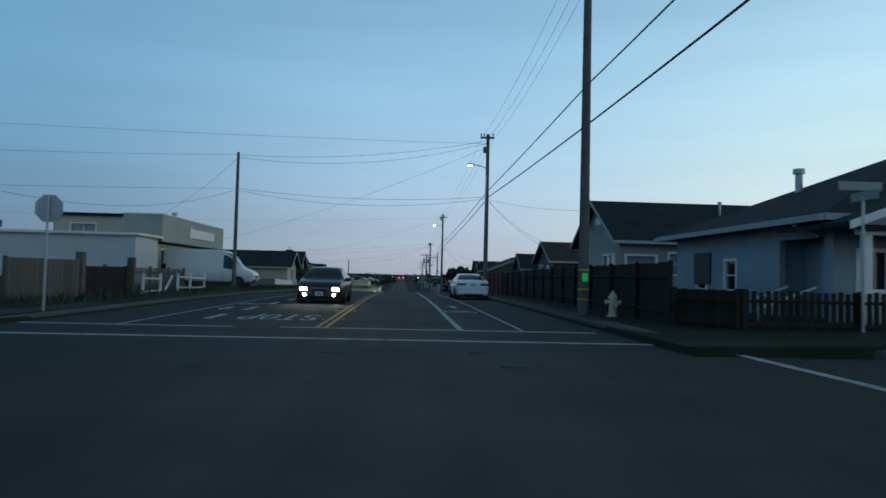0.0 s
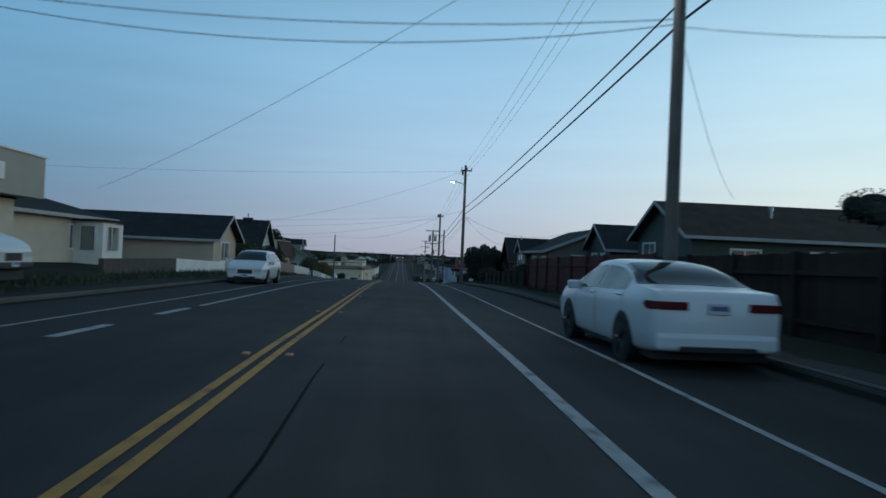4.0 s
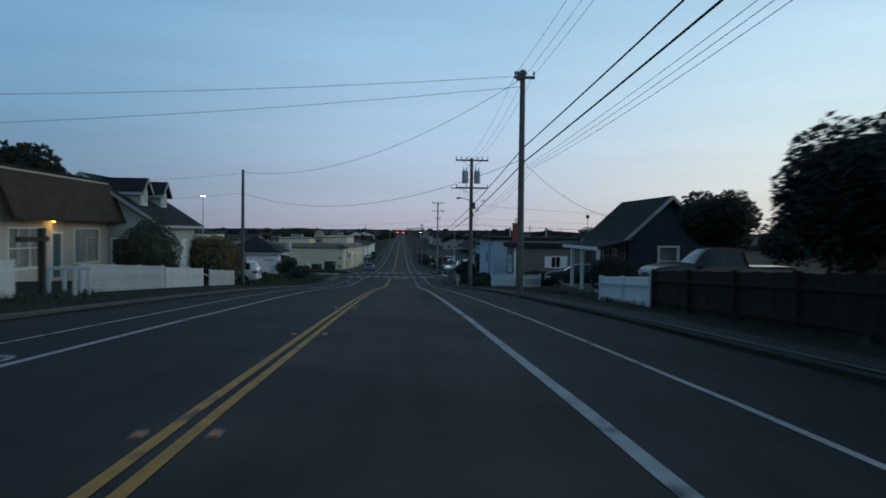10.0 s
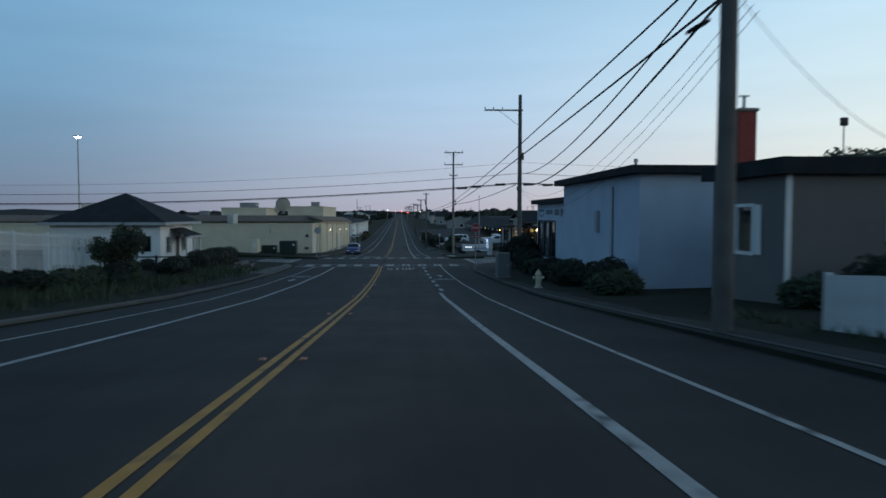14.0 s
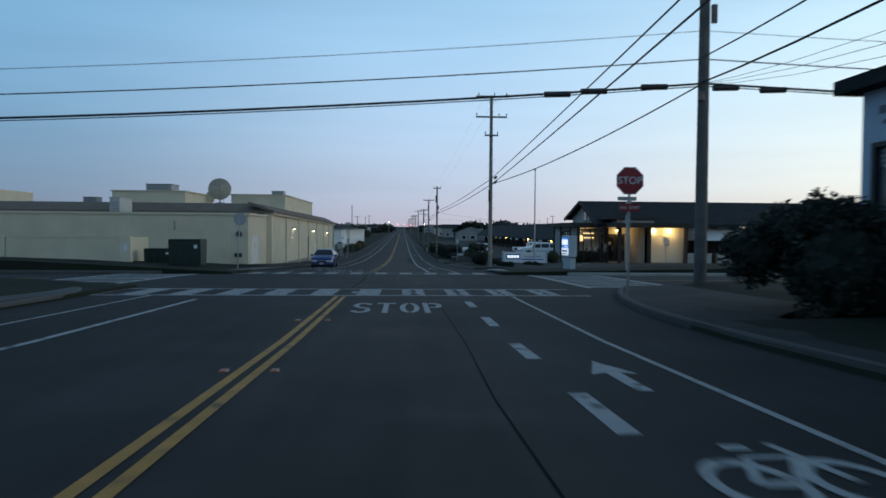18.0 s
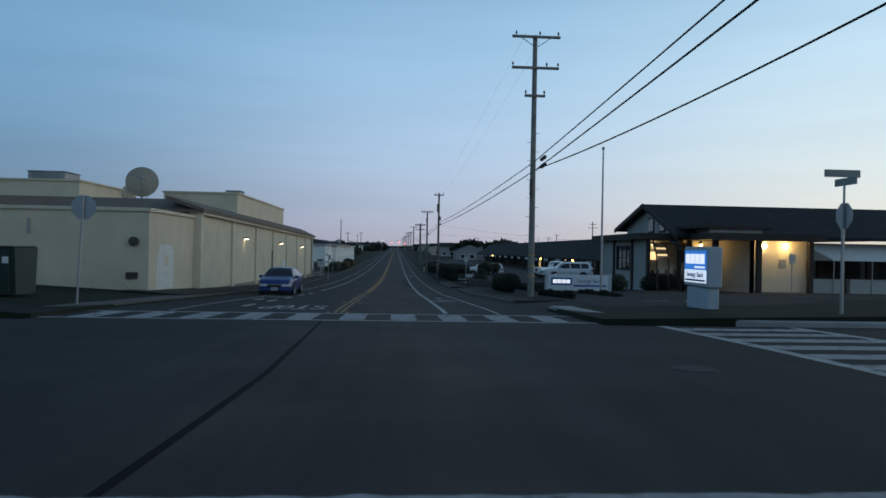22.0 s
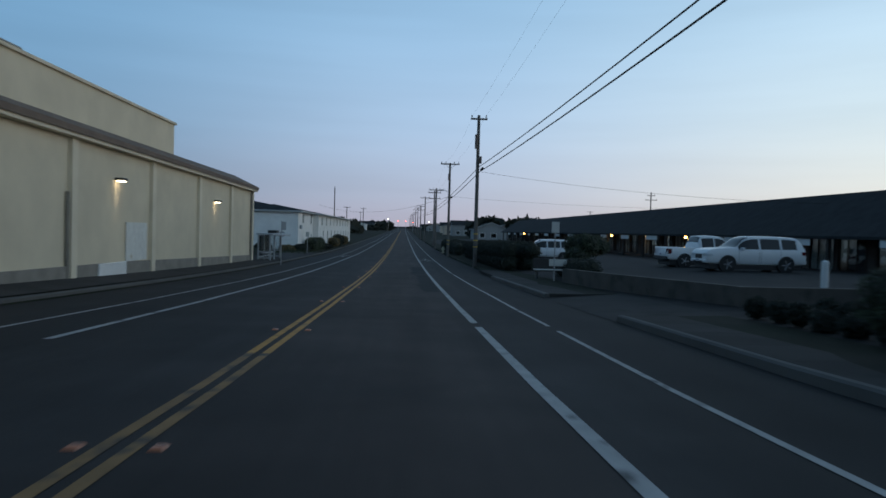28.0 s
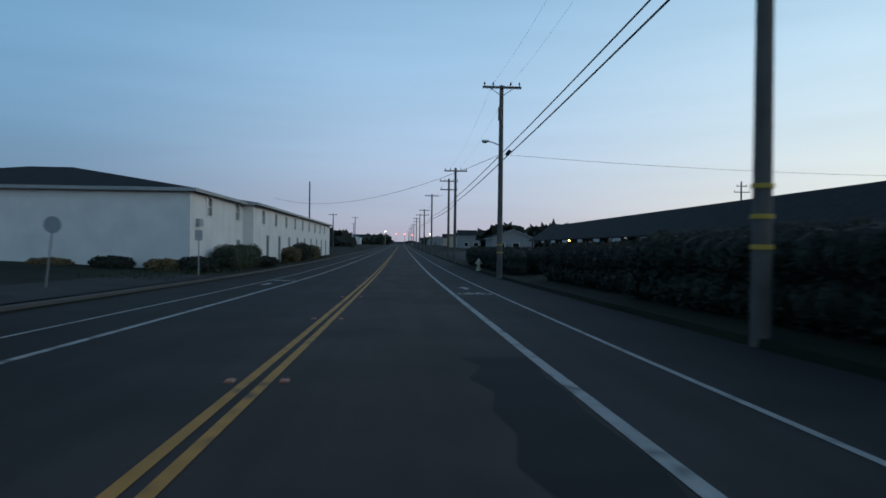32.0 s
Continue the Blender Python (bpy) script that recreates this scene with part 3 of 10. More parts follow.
for x, y, flip in ((2.15, 25.2, False), (2.2, 92.7, False), (2.32, 173.7, False), (2.1, 217.2, False), (2.2, 283, False),
                   (-5.6, 28.0, True), (-5.6, 103, True), (-6.15, 177.2, True), (-5.6, 220, True), (-5.6, 292, True)):
    bike_symbol(x, y, flip, marks)

# raised reflective markers along the yellow lines
REFLECT = material("amber_reflector", (0.5, 0.16, 0.07), 0.35, vary=0.1)
for y in (20.0, 24.2, 31.8, 39.5, 47, 54.6, 62.2, 69.9, 77.5, 84.6, 92, 99.2, 106.3, 114.2, 121.5, 128.9, 136.3, 144.5, 152.7, 161, 169.2, 177.5, 182.7, 207.2, 214, 220.8, 227.7, 234.6, 241, 247.4, 255.4, 261.5, 267.7, 274.3, 281, 288, 295, 302, 309, 316, 323):
    for dx in (-0.27, 0.27):
        m = bpy.data.meshes.get("raised_marker")
        if not m:
            bm = bmesh.new()
            v = box(bm, -0.05, 0.05, -0.05, 0.05, 0, 0.018)
            for k in v[4:]:
                k.co.x *= 0.7
                k.co.y *= 0.6
            ob = part("raised_marker", bm, REFLECT)
            m = ob.data
            m.name = "raised_marker"
        else:
            ob = new("raised_marker", m)
        ob.location = (along(MID_X, y) + dx, y, g(y) + 0.006)
        tagged(ob, "small raised amber reflector glued beside the yellow line", "road reflector", "reflectors along the centre line")

# kerbs and pavements
def kerb_run(name, pts, mat, label, wide=0.16, high=0.14):
    bm = bmesh.new()
    rows = []
    for i, (x, y) in enumerate(pts):
        a, b = pts[max(i - 1, 0)], pts[min(i + 1, len(pts) - 1)]
        d = Vector((b[0] - a[0], b[1] - a[1])).normalized()
        nx, ny = d.y * wide, -d.x * wide
        z = g(y)
        rows.append([bm.verts.new(p) for p in ((x, y, z - 0.05), (x + nx * 0.06, y + ny * 0.06, z + high * 0.8), (x + nx * 0.3, y + ny * 0.3, z + high), (x + nx, y + ny, z + high), (x + nx, y + ny, z - 0.05))])
    for a, b in zip(rows, rows[1:]):
        for k in range(4):
            bm.faces.new((a[k], a[k + 1], b[k + 1], b[k]))
    bm.faces.new(rows[0])
    bm.faces.new(rows[-1][::-1])
    bmesh.ops.recalc_face_normals(bm, faces=bm.faces[:])
    return tagged(part(name, bm, mat), label, "kerb", kind="structure")


def arc(cx, cy, r, a0, a1, n=10):
    return [(cx + r * math.cos(radians(a0 + (a1 - a0) * i / n)), cy + r * math.sin(radians(a0 + (a1 - a0) * i / n))) for i in range(n + 1)]


def long(x, y0, y1):
    return [(x, y) for y in np.linspace(y0, y1, max(2, int(abs(y1 - y0) / 5)))]


A1, B0, B1 = 12.9, 192.3, 203.7


def corner_run(dx):
    """The slow bend of the kerb out into the second crossing."""
    return [(5.0 + dx + (y - 182) ** 2 / 44, y) for y in np.linspace(182, 190, 9)] + [(6.9 + dx * 0.8, 191.0 - dx * 0.5), (7.9 + dx * 0.5, 191.75 - dx * 0.8), (9.2, 192.2 - dx), (11, B0 - dx)]


KERB_DARK = material("dirty_kerb", (0.06, 0.058, 0.055), 0.9, vary=0.3, grain=5, fine=70, bump=0.25)
right_1 = [(40, A1), (20, A1)] + arc(10, A1 + 5, 5, 270, 180) + long(KERB_R, A1 + 6, 181) + corner_run(0.0) + [(20, B0), (60, B0)]
right_2 = [(60, B1), (20, B1)] + arc(10, B1 + 5, 5, 270, 180) + [(KERB_R, 209.9)]
right_5 = [(4.72, 215.2)] + [(4.68 - 0.11 * (y - 216) / 15, y) for y in np.linspace(216, 231, 5)] + [(4.57, 237.2)]
right_3 = long(4.5, 244.2, 257.2)
right_4 = [(4.62, 257.3), (4.8, 259)] + long(KERB_R, 262, 700)
left_1 = [(-40, A1), (-20, A1)] + arc(-13.3, A1 + 5, 5, 270, 360) + long(KERB_L, A1 + 6, B0 - 5.2) + arc(-13.3, B0 - 5, 5, 0, 90) + [(-20, B0), (-60, B0)]
left_2 = [(-60, B1), (-20, B1)] + arc(-13.3, B1 + 5, 5, 270, 360) + long(KERB_L, B1 + 6, 700)
for nm, pts, flip in (("kerb_1", right_1, False), ("kerb_2", right_2, False), ("kerb_5", right_3, False), ("kerb_6", right_4, False), ("kerb_7", right_5, False), ("kerb_3", left_1, True), ("kerb_4", left_2, True)):
    kerb_run(nm, pts, {"kerb_2": CONCRETE_P, "kerb_1": KERB_DARK}.get(nm, CONCRETE), "worn grey concrete kerb along the street", wide=-0.16 if flip else 0.16, high=0.06 if nm == "kerb_6" else 0.14)


def pavement(name, inner, width, y0, y1, side, label):
    """Paved strip behind a kerb, of slabs with joints, following the street."""
    root = thing(name, (0, 0, 0), label, "pavement", kind="structure")
    n = int((y1 - y0) / 1.5)
    for i in range(n):
        a, b = y0 + (y1 - y0) * i / n, y0 + (y1 - y0) * (i + 1) / n - 0.012
        x0, x1 = sorted((inner, inner + side * width))
        bm = bmesh.new()
        slab(bm, [(x0, a, g(a) + 0.142), (x1, a, g(a) + 0.15), (x1, b, g(b) + 0.15), (x0, b, g(b) + 0.142)], 0.1)
        part("slab", bm, CONCRETE_D, root)
    return root


CONCRETE_L = material("dusty_pavement", (0.075, 0.072, 0.067), 0.92, vary=0.35, grain=6, fine=60, bump=0.3, second=(0.055, 0.053, 0.05), second_scale=0.8)
CONCRETE_D = material("old_pavement", (0.044, 0.042, 0.04), 0.92, vary=0.35, grain=6, fine=60, bump=0.3, spread=0.12, second=(0.031, 0.032, 0.029), second_scale=0.8)
CONCRETE_D.node_tree.nodes["Principled BSDF"].inputs["Specular IOR Level"].default_value = 0.15
pavement("pavement_1", KERB_R + 0.17, 1.6, 19.5, 182, 1, "old grey concrete pavement slabs with dirt and gravel")
pavement("pavement_2", 4.84, 1.9, 215.2, 228.2, 1, "old grey concrete pavement slabs beside the car park")


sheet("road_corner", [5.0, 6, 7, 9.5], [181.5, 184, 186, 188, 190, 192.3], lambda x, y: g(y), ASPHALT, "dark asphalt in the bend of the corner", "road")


def pad(name, outline, z0, mat, label, category="pavement"):
    bm = bmesh.new()
    bm.faces.new([bm.verts.new((x, y, g(y) + z0)) for x, y in outline])
    bmesh.ops.triangulate(bm, faces=bm.faces[:])
    bmesh.ops.recalc_face_normals(bm, faces=bm.faces[:])
    if bm.faces[0].normal.z < 0:
        bmesh.ops.reverse_faces(bm, faces=bm.faces[:])
    return tagged(part(name, bm, mat), label, category, kind="structure")


pad("pavement_3", [(40, A1 + 0.18), (20, A1 + 0.18)] + arc(10, A1 + 5, 4.83, 270, 180) + [(5.17, 19.5), (9.3, 19.5), (9.9, 17), (40, 15.2)], 0.143, CONCRETE_L, "corner pavement of grey concrete beside the hydrant")
pad("pavement_4", corner_run(0.155) + [(20, B0 - 0.155), (40, B0 - 0.155), (40, 190), (14, 190), (9.5, 185), (6.8, 182)], 0.143, CONCRETE_D, "rounded corner pavement by the stop sign")
pad("pavement_5", [(40, B1 + 0.17), (20, B1 + 0.17)] + arc(10, B1 + 5, 4.83, 270, 180) + [(5.17, 210), (7.2, 210), (8.5, 206.9), (40, 205.9)], 0.146, CONCRETE_P, "pale concrete corner pavement in front of the bank sign")
pad("pavement_6", [(-40, A1 + 0.18), (-20, A1 + 0.18)] + arc(-13.3, A1 + 5, 4.83, 270, 360) + [(-8.47, 23), (-10.4, 23), (-12, 16.5), (-40, 15.2)], 0.16, CONCRETE_D, "worn corner pavement beside the old fence")
pad("pavement_7", [(-8.45, 177), (-8.45, B0 - 5)] + arc(-13.3, B0 - 5, 4.85, 0, 90) + [(-20, B0 - 0.15), (-60, B0 - 0.15), (-60, 190), (-15, 190), (-11.5, 186), (-11.5, 177)], 0.143, CONCRETE_L, "corner pavement opposite the tan building")
pad("pavement_8", [(-60, B1 + 0.15), (-20, B1 + 0.15)] + arc(-13.3, B1 + 5, 4.85, 270, 360) + [(-8.45, 216), (-10.5, 216), (-60, 216)], 0.143, CONCRETE_L, "dusty corner pavement before the tan building")
sheet("pavement_9", [-11.2, -10.2, -9.4, KERB_L - 0.17], list(np.arange(216, 296, 4.0)), lambda x, y: g(y) + 0.16 + 0.05 * (KERB_L - x), CONCRETE_D, "dusty pavement along the tan building", "pavement")
def lot_height(x, y):
    full = 0.16 + min(0.3 + 0.22 * max(0.0, min(1.0, (y - 239) / 10)), 0.06 * (x - 6.8))
    return g(y) + 0.15 + (full - 0.15) * max(0.0, min(1.0, (y - 206.2) / 9))


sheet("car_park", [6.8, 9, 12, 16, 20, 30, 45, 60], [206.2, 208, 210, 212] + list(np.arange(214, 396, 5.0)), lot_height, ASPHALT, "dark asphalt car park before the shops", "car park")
pavement("pavement_11", 4.735, 1.95, 228.2, 237.2, 1, "old grey concrete pavement slabs beside the planting bed")
pavement("pavement_10", 4.665, 2.0, 244.2, 264, 1, "old grey concrete pavement slabs beside the bench")
sheet("bank_entry", [4.6, 5.4, 6.2, 7.2], [209.9, 211.5, 213.2, 215.2], lambda x, y: g(y) + 0.006 + 0.06 * (x - 4.6), ASPHALT, "sloping asphalt drive mouth into the bank forecourt", "driveway")
sheet("car_park_entry", [4.5, 5.2, 6.0, 7.0], list(np.linspace(237.2, 244.2, 6)), lambda x, y: g(y) + 0.008 + 0.07 * (x - 4.5), CONCRETE_D, "sloping concrete apron into the car park", "driveway")
for y0, y1 in ((36, 60), (114, 119), (166, 180)):
    pad("driveway", [(KERB_L - 0.15, y0), (KERB_L - 0.15, y1), (-11.2, y1), (-11.2, y0)], 0.15, GRAVEL, "gravel and packed earth verge", "verge")

# ---------------------------------------------------------------- utility poles and cables
BAND = material("yellow_band", (0.55, 0.36, 0.05), 0.6, vary=0.15)
LAMP_ON = material("lit_lamp_lens", (0.9, 0.9, 0.9), 0.3, vary=0.02, emit=(0.82, 0.92, 1.0, 28))


PINS = []


def insulator(bm, x, y, z):
    rod(bm, (x, y, z), (x, y, z + 0.1), 0.018, sides=6)
    rod(bm, (x, y, z + 0.08), (x, y, z + 0.15), 0.055, 0.04, sides=8)
    rod(bm, (x, y, z + 0.15), (x, y, z + 0.21), 0.045, 0.02, sides=8)


def utility_pole(x, y, z0, z1, arms=(), lamp=None, cans=(), bands=(), mat=POLEWOOD, r=0.16, steps=False, label="tall weathered wooden utility pole", lean=0.0, boxes=()):
    root = thing("utility_pole", (x, y, z0), label, "utility pole", "utility poles along the street")
    h = z1 - z0
    part("shaft", rodded((0, 0, -0.6), (lean, 0, h), r, r * 0.68, sides=14), mat, root, smooth=False)
    for dz, left, right, pins, brace in arms:
        zz = h - dz
        a = part("crossarm", rounded(left, right, -0.06 - r, 0.05 - r, zz - 0.06, zz + 0.06, 0.012, 1), mat, root)
        for px in pins:
            if not PINS:
                bm = bmesh.new()
                insulator(bm, 0, 0, 0)
                ob = part("insulator", bm, CERAMIC, a, at=(px, -0.005 - r, zz + 0.06))
                PINS.append(ob.data)
            else:
                share("insulator", PINS[0], a, (px, -0.005 - r, zz + 0.06))
        if brace:
            bm = bmesh.new()
            for s in (left, right):
                if abs(s) > 0.4:
                    rod(bm, (s * 0.6, -r, zz - 0.05), (0, -r, zz - abs(s) * 0.45), 0.018, sides=6)
            part("brace", bm, STEEL, a)
    for dz, dx in cans:
        zz = h - dz
        bm = rodded((dx, -0.1, zz - 0.55), (dx, -0.1, zz + 0.35), 0.24, sides=16)
        rod(bm, (dx, -0.1, zz + 0.35), (dx, -0.1, zz + 0.42), 0.24, 0.1, sides=16)
        c = part("transformer", bm, CANGREY, root, "grey transformer can")
        for s in (-0.12, 0.12):
            part("bushing", rodded((dx + s, -0.1, zz + 0.38), (dx + s, -0.1, zz + 0.68), 0.04, 0.025, sides=8), CERAMIC, c)
    for zb, hh in bands:
        part("band", rodded((0, 0, zb), (0, 0, zb + hh), r + 0.012, sides=14), BAND, root)
    for zb, hh, dx in boxes:
        part("junction_box", rounded(dx - 0.09, dx + 0.09, -r - 0.12, -r, zb, zb + hh, 0.02, 1), CERAMIC, root)
    if steps:
        for i in range(12):
            s = 1 if i % 2 else -1
            part("climbing_peg", rodded((s * r * 0.8, 0, 3 + i * 0.45), (s * (r + 0.14), 0, 3 + i * 0.45), 0.012, sides=5), STEEL, root)
    if lamp:
        zl, reach, lit = lamp
        zl -= z0
        bm = bmesh.new()
        last = None
        for i in range(7):
            t = i / 6
            p = (-reach * 0.85 * t, 0, zl - 0.25 * (1 - t) ** 2)
            if last:
                rod(bm, last, p, 0.028, sides=8)
            last = p
        arm = part("lamp_arm", bm, STEEL, root)
        bm = rounded(-reach - 0.14, -reach * 0.85 + 0.1, -0.11, 0.11, zl - 0.03, zl + 0.07, 0.03, 2)
        head = part("lamp_head", bm, STEEL, arm)
        part("lens", rounded(-reach - 0.11, -reach * 0.85, -0.085, 0.085, zl - 0.075, zl - 0.032, 0.02, 1), LAMP_ON if lit else STEEL, head, "bright lit lens" if lit else "unlit lens")
        if lit:
            d = bpy.data.lights.new("street_light", "SPOT")
            d.energy, d.color, d.spot_size, d.spot_blend, d.shadow_soft_size = 220, (0.8, 0.9, 1.0), radians(140), 0.6, 0.1
            lo = new("street_light", d)
            lo.location = (x - reach, y, z0 + zl - 0.12)
    return root


P1, P2, P3, P4, P5, P6, P7, P8, P9 = (5.75, 22.7), (5.27, 44.0), (5.18, 89.4), (5.04, 123.6), (5.18, 146.3), (9.85, 192.0), (6.55, 220.5), (5.1, 270.5), (4.85, 295.7)
up = lambda p: g(p[1]) + 0.14
p1 = utility_pole(*P1, up(P1), 10.95, [(0.6, -0.9, 0.9, (-0.8, -0.3, 0.3, 0.8), True)], bands=((0.45, 0.05), (0.75, 0.06), (1.36, 0.05)), r=0.17, label="tall weathered wooden utility pole with yellow bands and a green tag")
# the tag is no lamp; its shine is put in as a faint glow
part("tag", rounded(-0.09, 0.09, -0.21, -0.172, 1.02, 1.28, 0.02, 1), material("glowing_green_tag", (0.05, 0.55, 0.12), 0.5, emit=(0.03, 0.5, 0.1, 0.25)), p1, "bright green tag with a faint glow added")
utility_pole(*P2, up(P2), 9.2, [(0.25, -0.5, 0.35, (-0.45, -0.25, 0.3), False)], lamp=(7.25, 1.1, True), boxes=((8.9, 0.4, -0.22),), r=0.15, label="wooden utility pole carrying a lit street lamp")
utility_pole(*P3, up(P3), 8.3, [(0.45, -0.4, 0.55, (-0.35, 0.1, 0.5), False)], lamp=(6.85, 1.1, True), boxes=((4.9, 0.7, 0.0), (9.2, 0.4, -0.25)), r=0.15, label="wooden utility pole carrying a lit street lamp")
utility_pole(*P4, up(P4), 6.2, [(0.35, -0.4, 0.5, (-0.35, 0.1, 0.45), False)], boxes=((9.2, 0.4, -0.22),), r=0.16)
utility_pole(*P5, up(P5), 4.85, [(0.2, -1.25, 1.25, (-1.2, -0.8, -0.4, 0.4, 0.8, 1.2), True), (2.3, -1.2, 1.25, (-1.15, -0.4, 1.2), True)], lamp=(1.78, 1.0, False), cans=((1.4, -0.5), (1.4, 0.42)), boxes=((6.0, 0.5, 0.2),), r=0.17, label="wooden utility pole with two transformer cans and crossarms")
utility_pole(*P6, up(P6), 6.75, [(1.3, -3.0, 0.2, (-2.95, -2.25, -1.5), True)], boxes=((8.5, 0.6, 0.2), (6.0, 0.3, -0.2)), r=0.21, label="wooden utility pole at the corner with a one-sided crossarm")
utility_pole(*P7, up(P7), 4.6, [(0.1, -1.15, 1.2, (-0.95, 0.2, 1.1), True), (1.6, -1.15, 1.15, (-1.1, 0.55, 1.1), False), (2.95, -0.5, 0.5, (-0.45, 0.45), False)], bands=((1.0, 0.05), (1.5, 0.05), (2.0, 0.05)), mat=GREYPOLE, steps=True, boxes=((4.9, 0.8, -0.1),), label="grey wooden utility pole with three crossarms and climbing pegs")
utility_pole(*P8, up(P8), 1.07, [(0.28, -0.58, 0.58, (-0.5, 0.5), False)], bands=((1.3, 0.07), (1.75, 0.07), (2.2, 0.07)), boxes=((8.1, 1.0, -0.16), (7.1, 0.5, 0.16)), r=0.15, label="wooden utility pole with yellow bands")
utility_pole(*P9, up(P9), 0.25, [(0.13, -1.0, 1.0, (-0.9, -0.45, 0.45, 0.9), True)], lamp=(-2.65, 0.85, False), bands=((1.2, 0.06), (1.6, 0.06)), boxes=((8.0, 0.7, -0.1),), r=0.15, label="wooden utility pole with an unlit street lamp arm")
far_poles = [(4.9, 326), (5.3, 340.9), (4.7, 372), (4.6, 405), (4.6, 440), (4.6, 480), (4.6, 525), (4.6, 575), (4.6, 640), (4.6, 720)]
for i, (x, y) in enumerate(far_poles):
    utility_pole(x, y, g(y), g(y) + 9.2 + 0.4 * (i % 3), [(0.3, -1.1, 1.1, (-1, -0.5, 0.5, 1), False)] + ([(1.3, -1.0, 1.0, (-0.9, 0.9), False)] if i % 2 else []), label="distant wooden utility pole with crossarms")
utility_pole(-10.42, 45.3, g(45) + 0.15, 7.75, r=0.13, label="slim wooden service pole beside the parked van")
utility_pole(-10.7, 140.5, g(140.5) + 0.2, 3.15, r=0.13, label="slim wooden service pole beside the hedge")
utility_pole(-14.4, 367, g(367), 1.7, r=0.14, label="slim wooden service pole behind the white motel")
utility_pole(50, 359, g(359), 2.1, [(0.7, -0.8, 0.8, (-0.7, 0.7), False), (1.6, -1.2, 1.2, (-1.1, 1.1), False)], label="distant wooden utility pole behind the shops")
for x, y, h in ((-17, 430, 9), (-15, 480, 10), (-21, 560, 10), (60, 440, 10), (75, 520, 10), (110, 560, 11), (40, 520, 9), (130, 480, 10), (95, 640, 10)):
    utility_pole(x, y, g(y), g(y) + h, [(0.3, -1.0, 1.0, (-0.9, 0.9), False)], label="distant wooden utility pole over the roofs")


def cable(a, b, sag, r=0.012, n=14, name="overhead_cable", label="black overhead cable strung between poles"):
    bm = bmesh.new()
    a, b = Vector(a), Vector(b)
    rings = []
    for i in range(n + 1):
        t = i / n
        c = a.lerp(b, t) - Vector((0, 0, 4 * sag * t * (1 - t)))
        rings.append([bm.verts.new(c + Vector((r * math.cos(k), 0, r * math.sin(k))) if abs(b.y - a.y) > abs(b.x - a.x) else c + Vector((0, r * math.cos(k), r * math.sin(k)))) for k in (0.5, 2.6, 4.7)])
    for p, q in zip(rings, rings[1:]):
        for k in range(3):
            bm.faces.new((p[k], p[(k + 1) % 3], q[(k + 1) % 3], q[k]))
    return tagged(part(name, bm, WIRE), label, "cable", "overhead cables")


heavy = [((5.7, -35), 6.6, 5.5), (P1, 6.37, 5.18), (P2, 5.63, 5.3), (P3, 4.62, 4.15), (P4, 2.84, 2.29), (P5, 1.18, 0.62), (P7, -1.52, -1.88), (P8, -2.53, -2.82), (P9, -3.25, -3.55)]
heavy += [(p, g(p[1]) + 6.4, g(p[1]) + 6.0) for p in far_poles[:6]]
for (pa, ha, la), (pb, hb, lb) in zip(heavy, heavy[1:]):
    span = pb[1] - pa[1]
    sag = 0.2 if span > 70 else 0.00009 * span * span
    cable((pa[0] + 0.05, pa[1], ha), (pb[0] + 0.05, pb[1], hb), sag, 0.026)
    cable((pa[0] + 0.16, pa[1], la), (pb[0] + 0.16, pb[1], lb), sag, 0.03)
# thin conductors on the pole tops
tops = [((5.7, -35), 10.6), (P1, 10.5), (P2, 9.05), (P3, 7.95), (P4, 5.95), (P5, 4.8)]
for (pa, za), (pb, zb) in zip(tops, tops[1:]):
    for dx in (-0.35, 0.1, 0.45):
        cable((pa[0] + dx, pa[1], za), (pb[0] + dx, pb[1], zb), 0.45, 0.008)
tops = [(P7, 4.75), (P8, 1.0), (P9, 0.35)] + [(p, g(p[1]) + 9.3) for p in far_poles[:4]]
for (pa, za), (pb, zb) in zip(tops, tops[1:]):
    for dx in (-0.45, 0.45):
        cable((pa[0] + dx, pa[1], za), (pb[0] + dx, pb[1], zb), 0.5, 0.004)
for dx, dz in ((0.3, -0.4), (0.4, -0.7), (0.5, -1.0)):
    cable((P4[0] + dx, P4[1], 2.2 + dz * 0.3), (P5[0] + dx, P5[1], 0.6 + dz * 0.2), 0.2 - dz * 0.2, 0.007)
    cable((P3[0] + dx, P3[1], 4.05 + dz * 0.2), (P4[0] + dx, P4[1], 2.2 + dz * 0.2), 0.2 - dz * 0.2, 0.007)
    cable((P5[0] + dx, P5[1], 0.5 + dz * 0.3), (P6[0] - 0.2, P6[1], -0.55), 1.6 - dz, 0.007)
cable((P5[0] + 0.1, P5[1], 0.62), (P6[0] - 0.1, P6[1], -0.5), 1.25, 0.032)
cable((P5[0] + 0.1, P5[1], 1.15), (P6[0] - 0.1, P6[1], 0.3), 1.1, 0.026)
cable((P6[0], P6[1], -0.5), (P7[0] + 0.1, P7[1], -1.9), 0.35, 0.03)
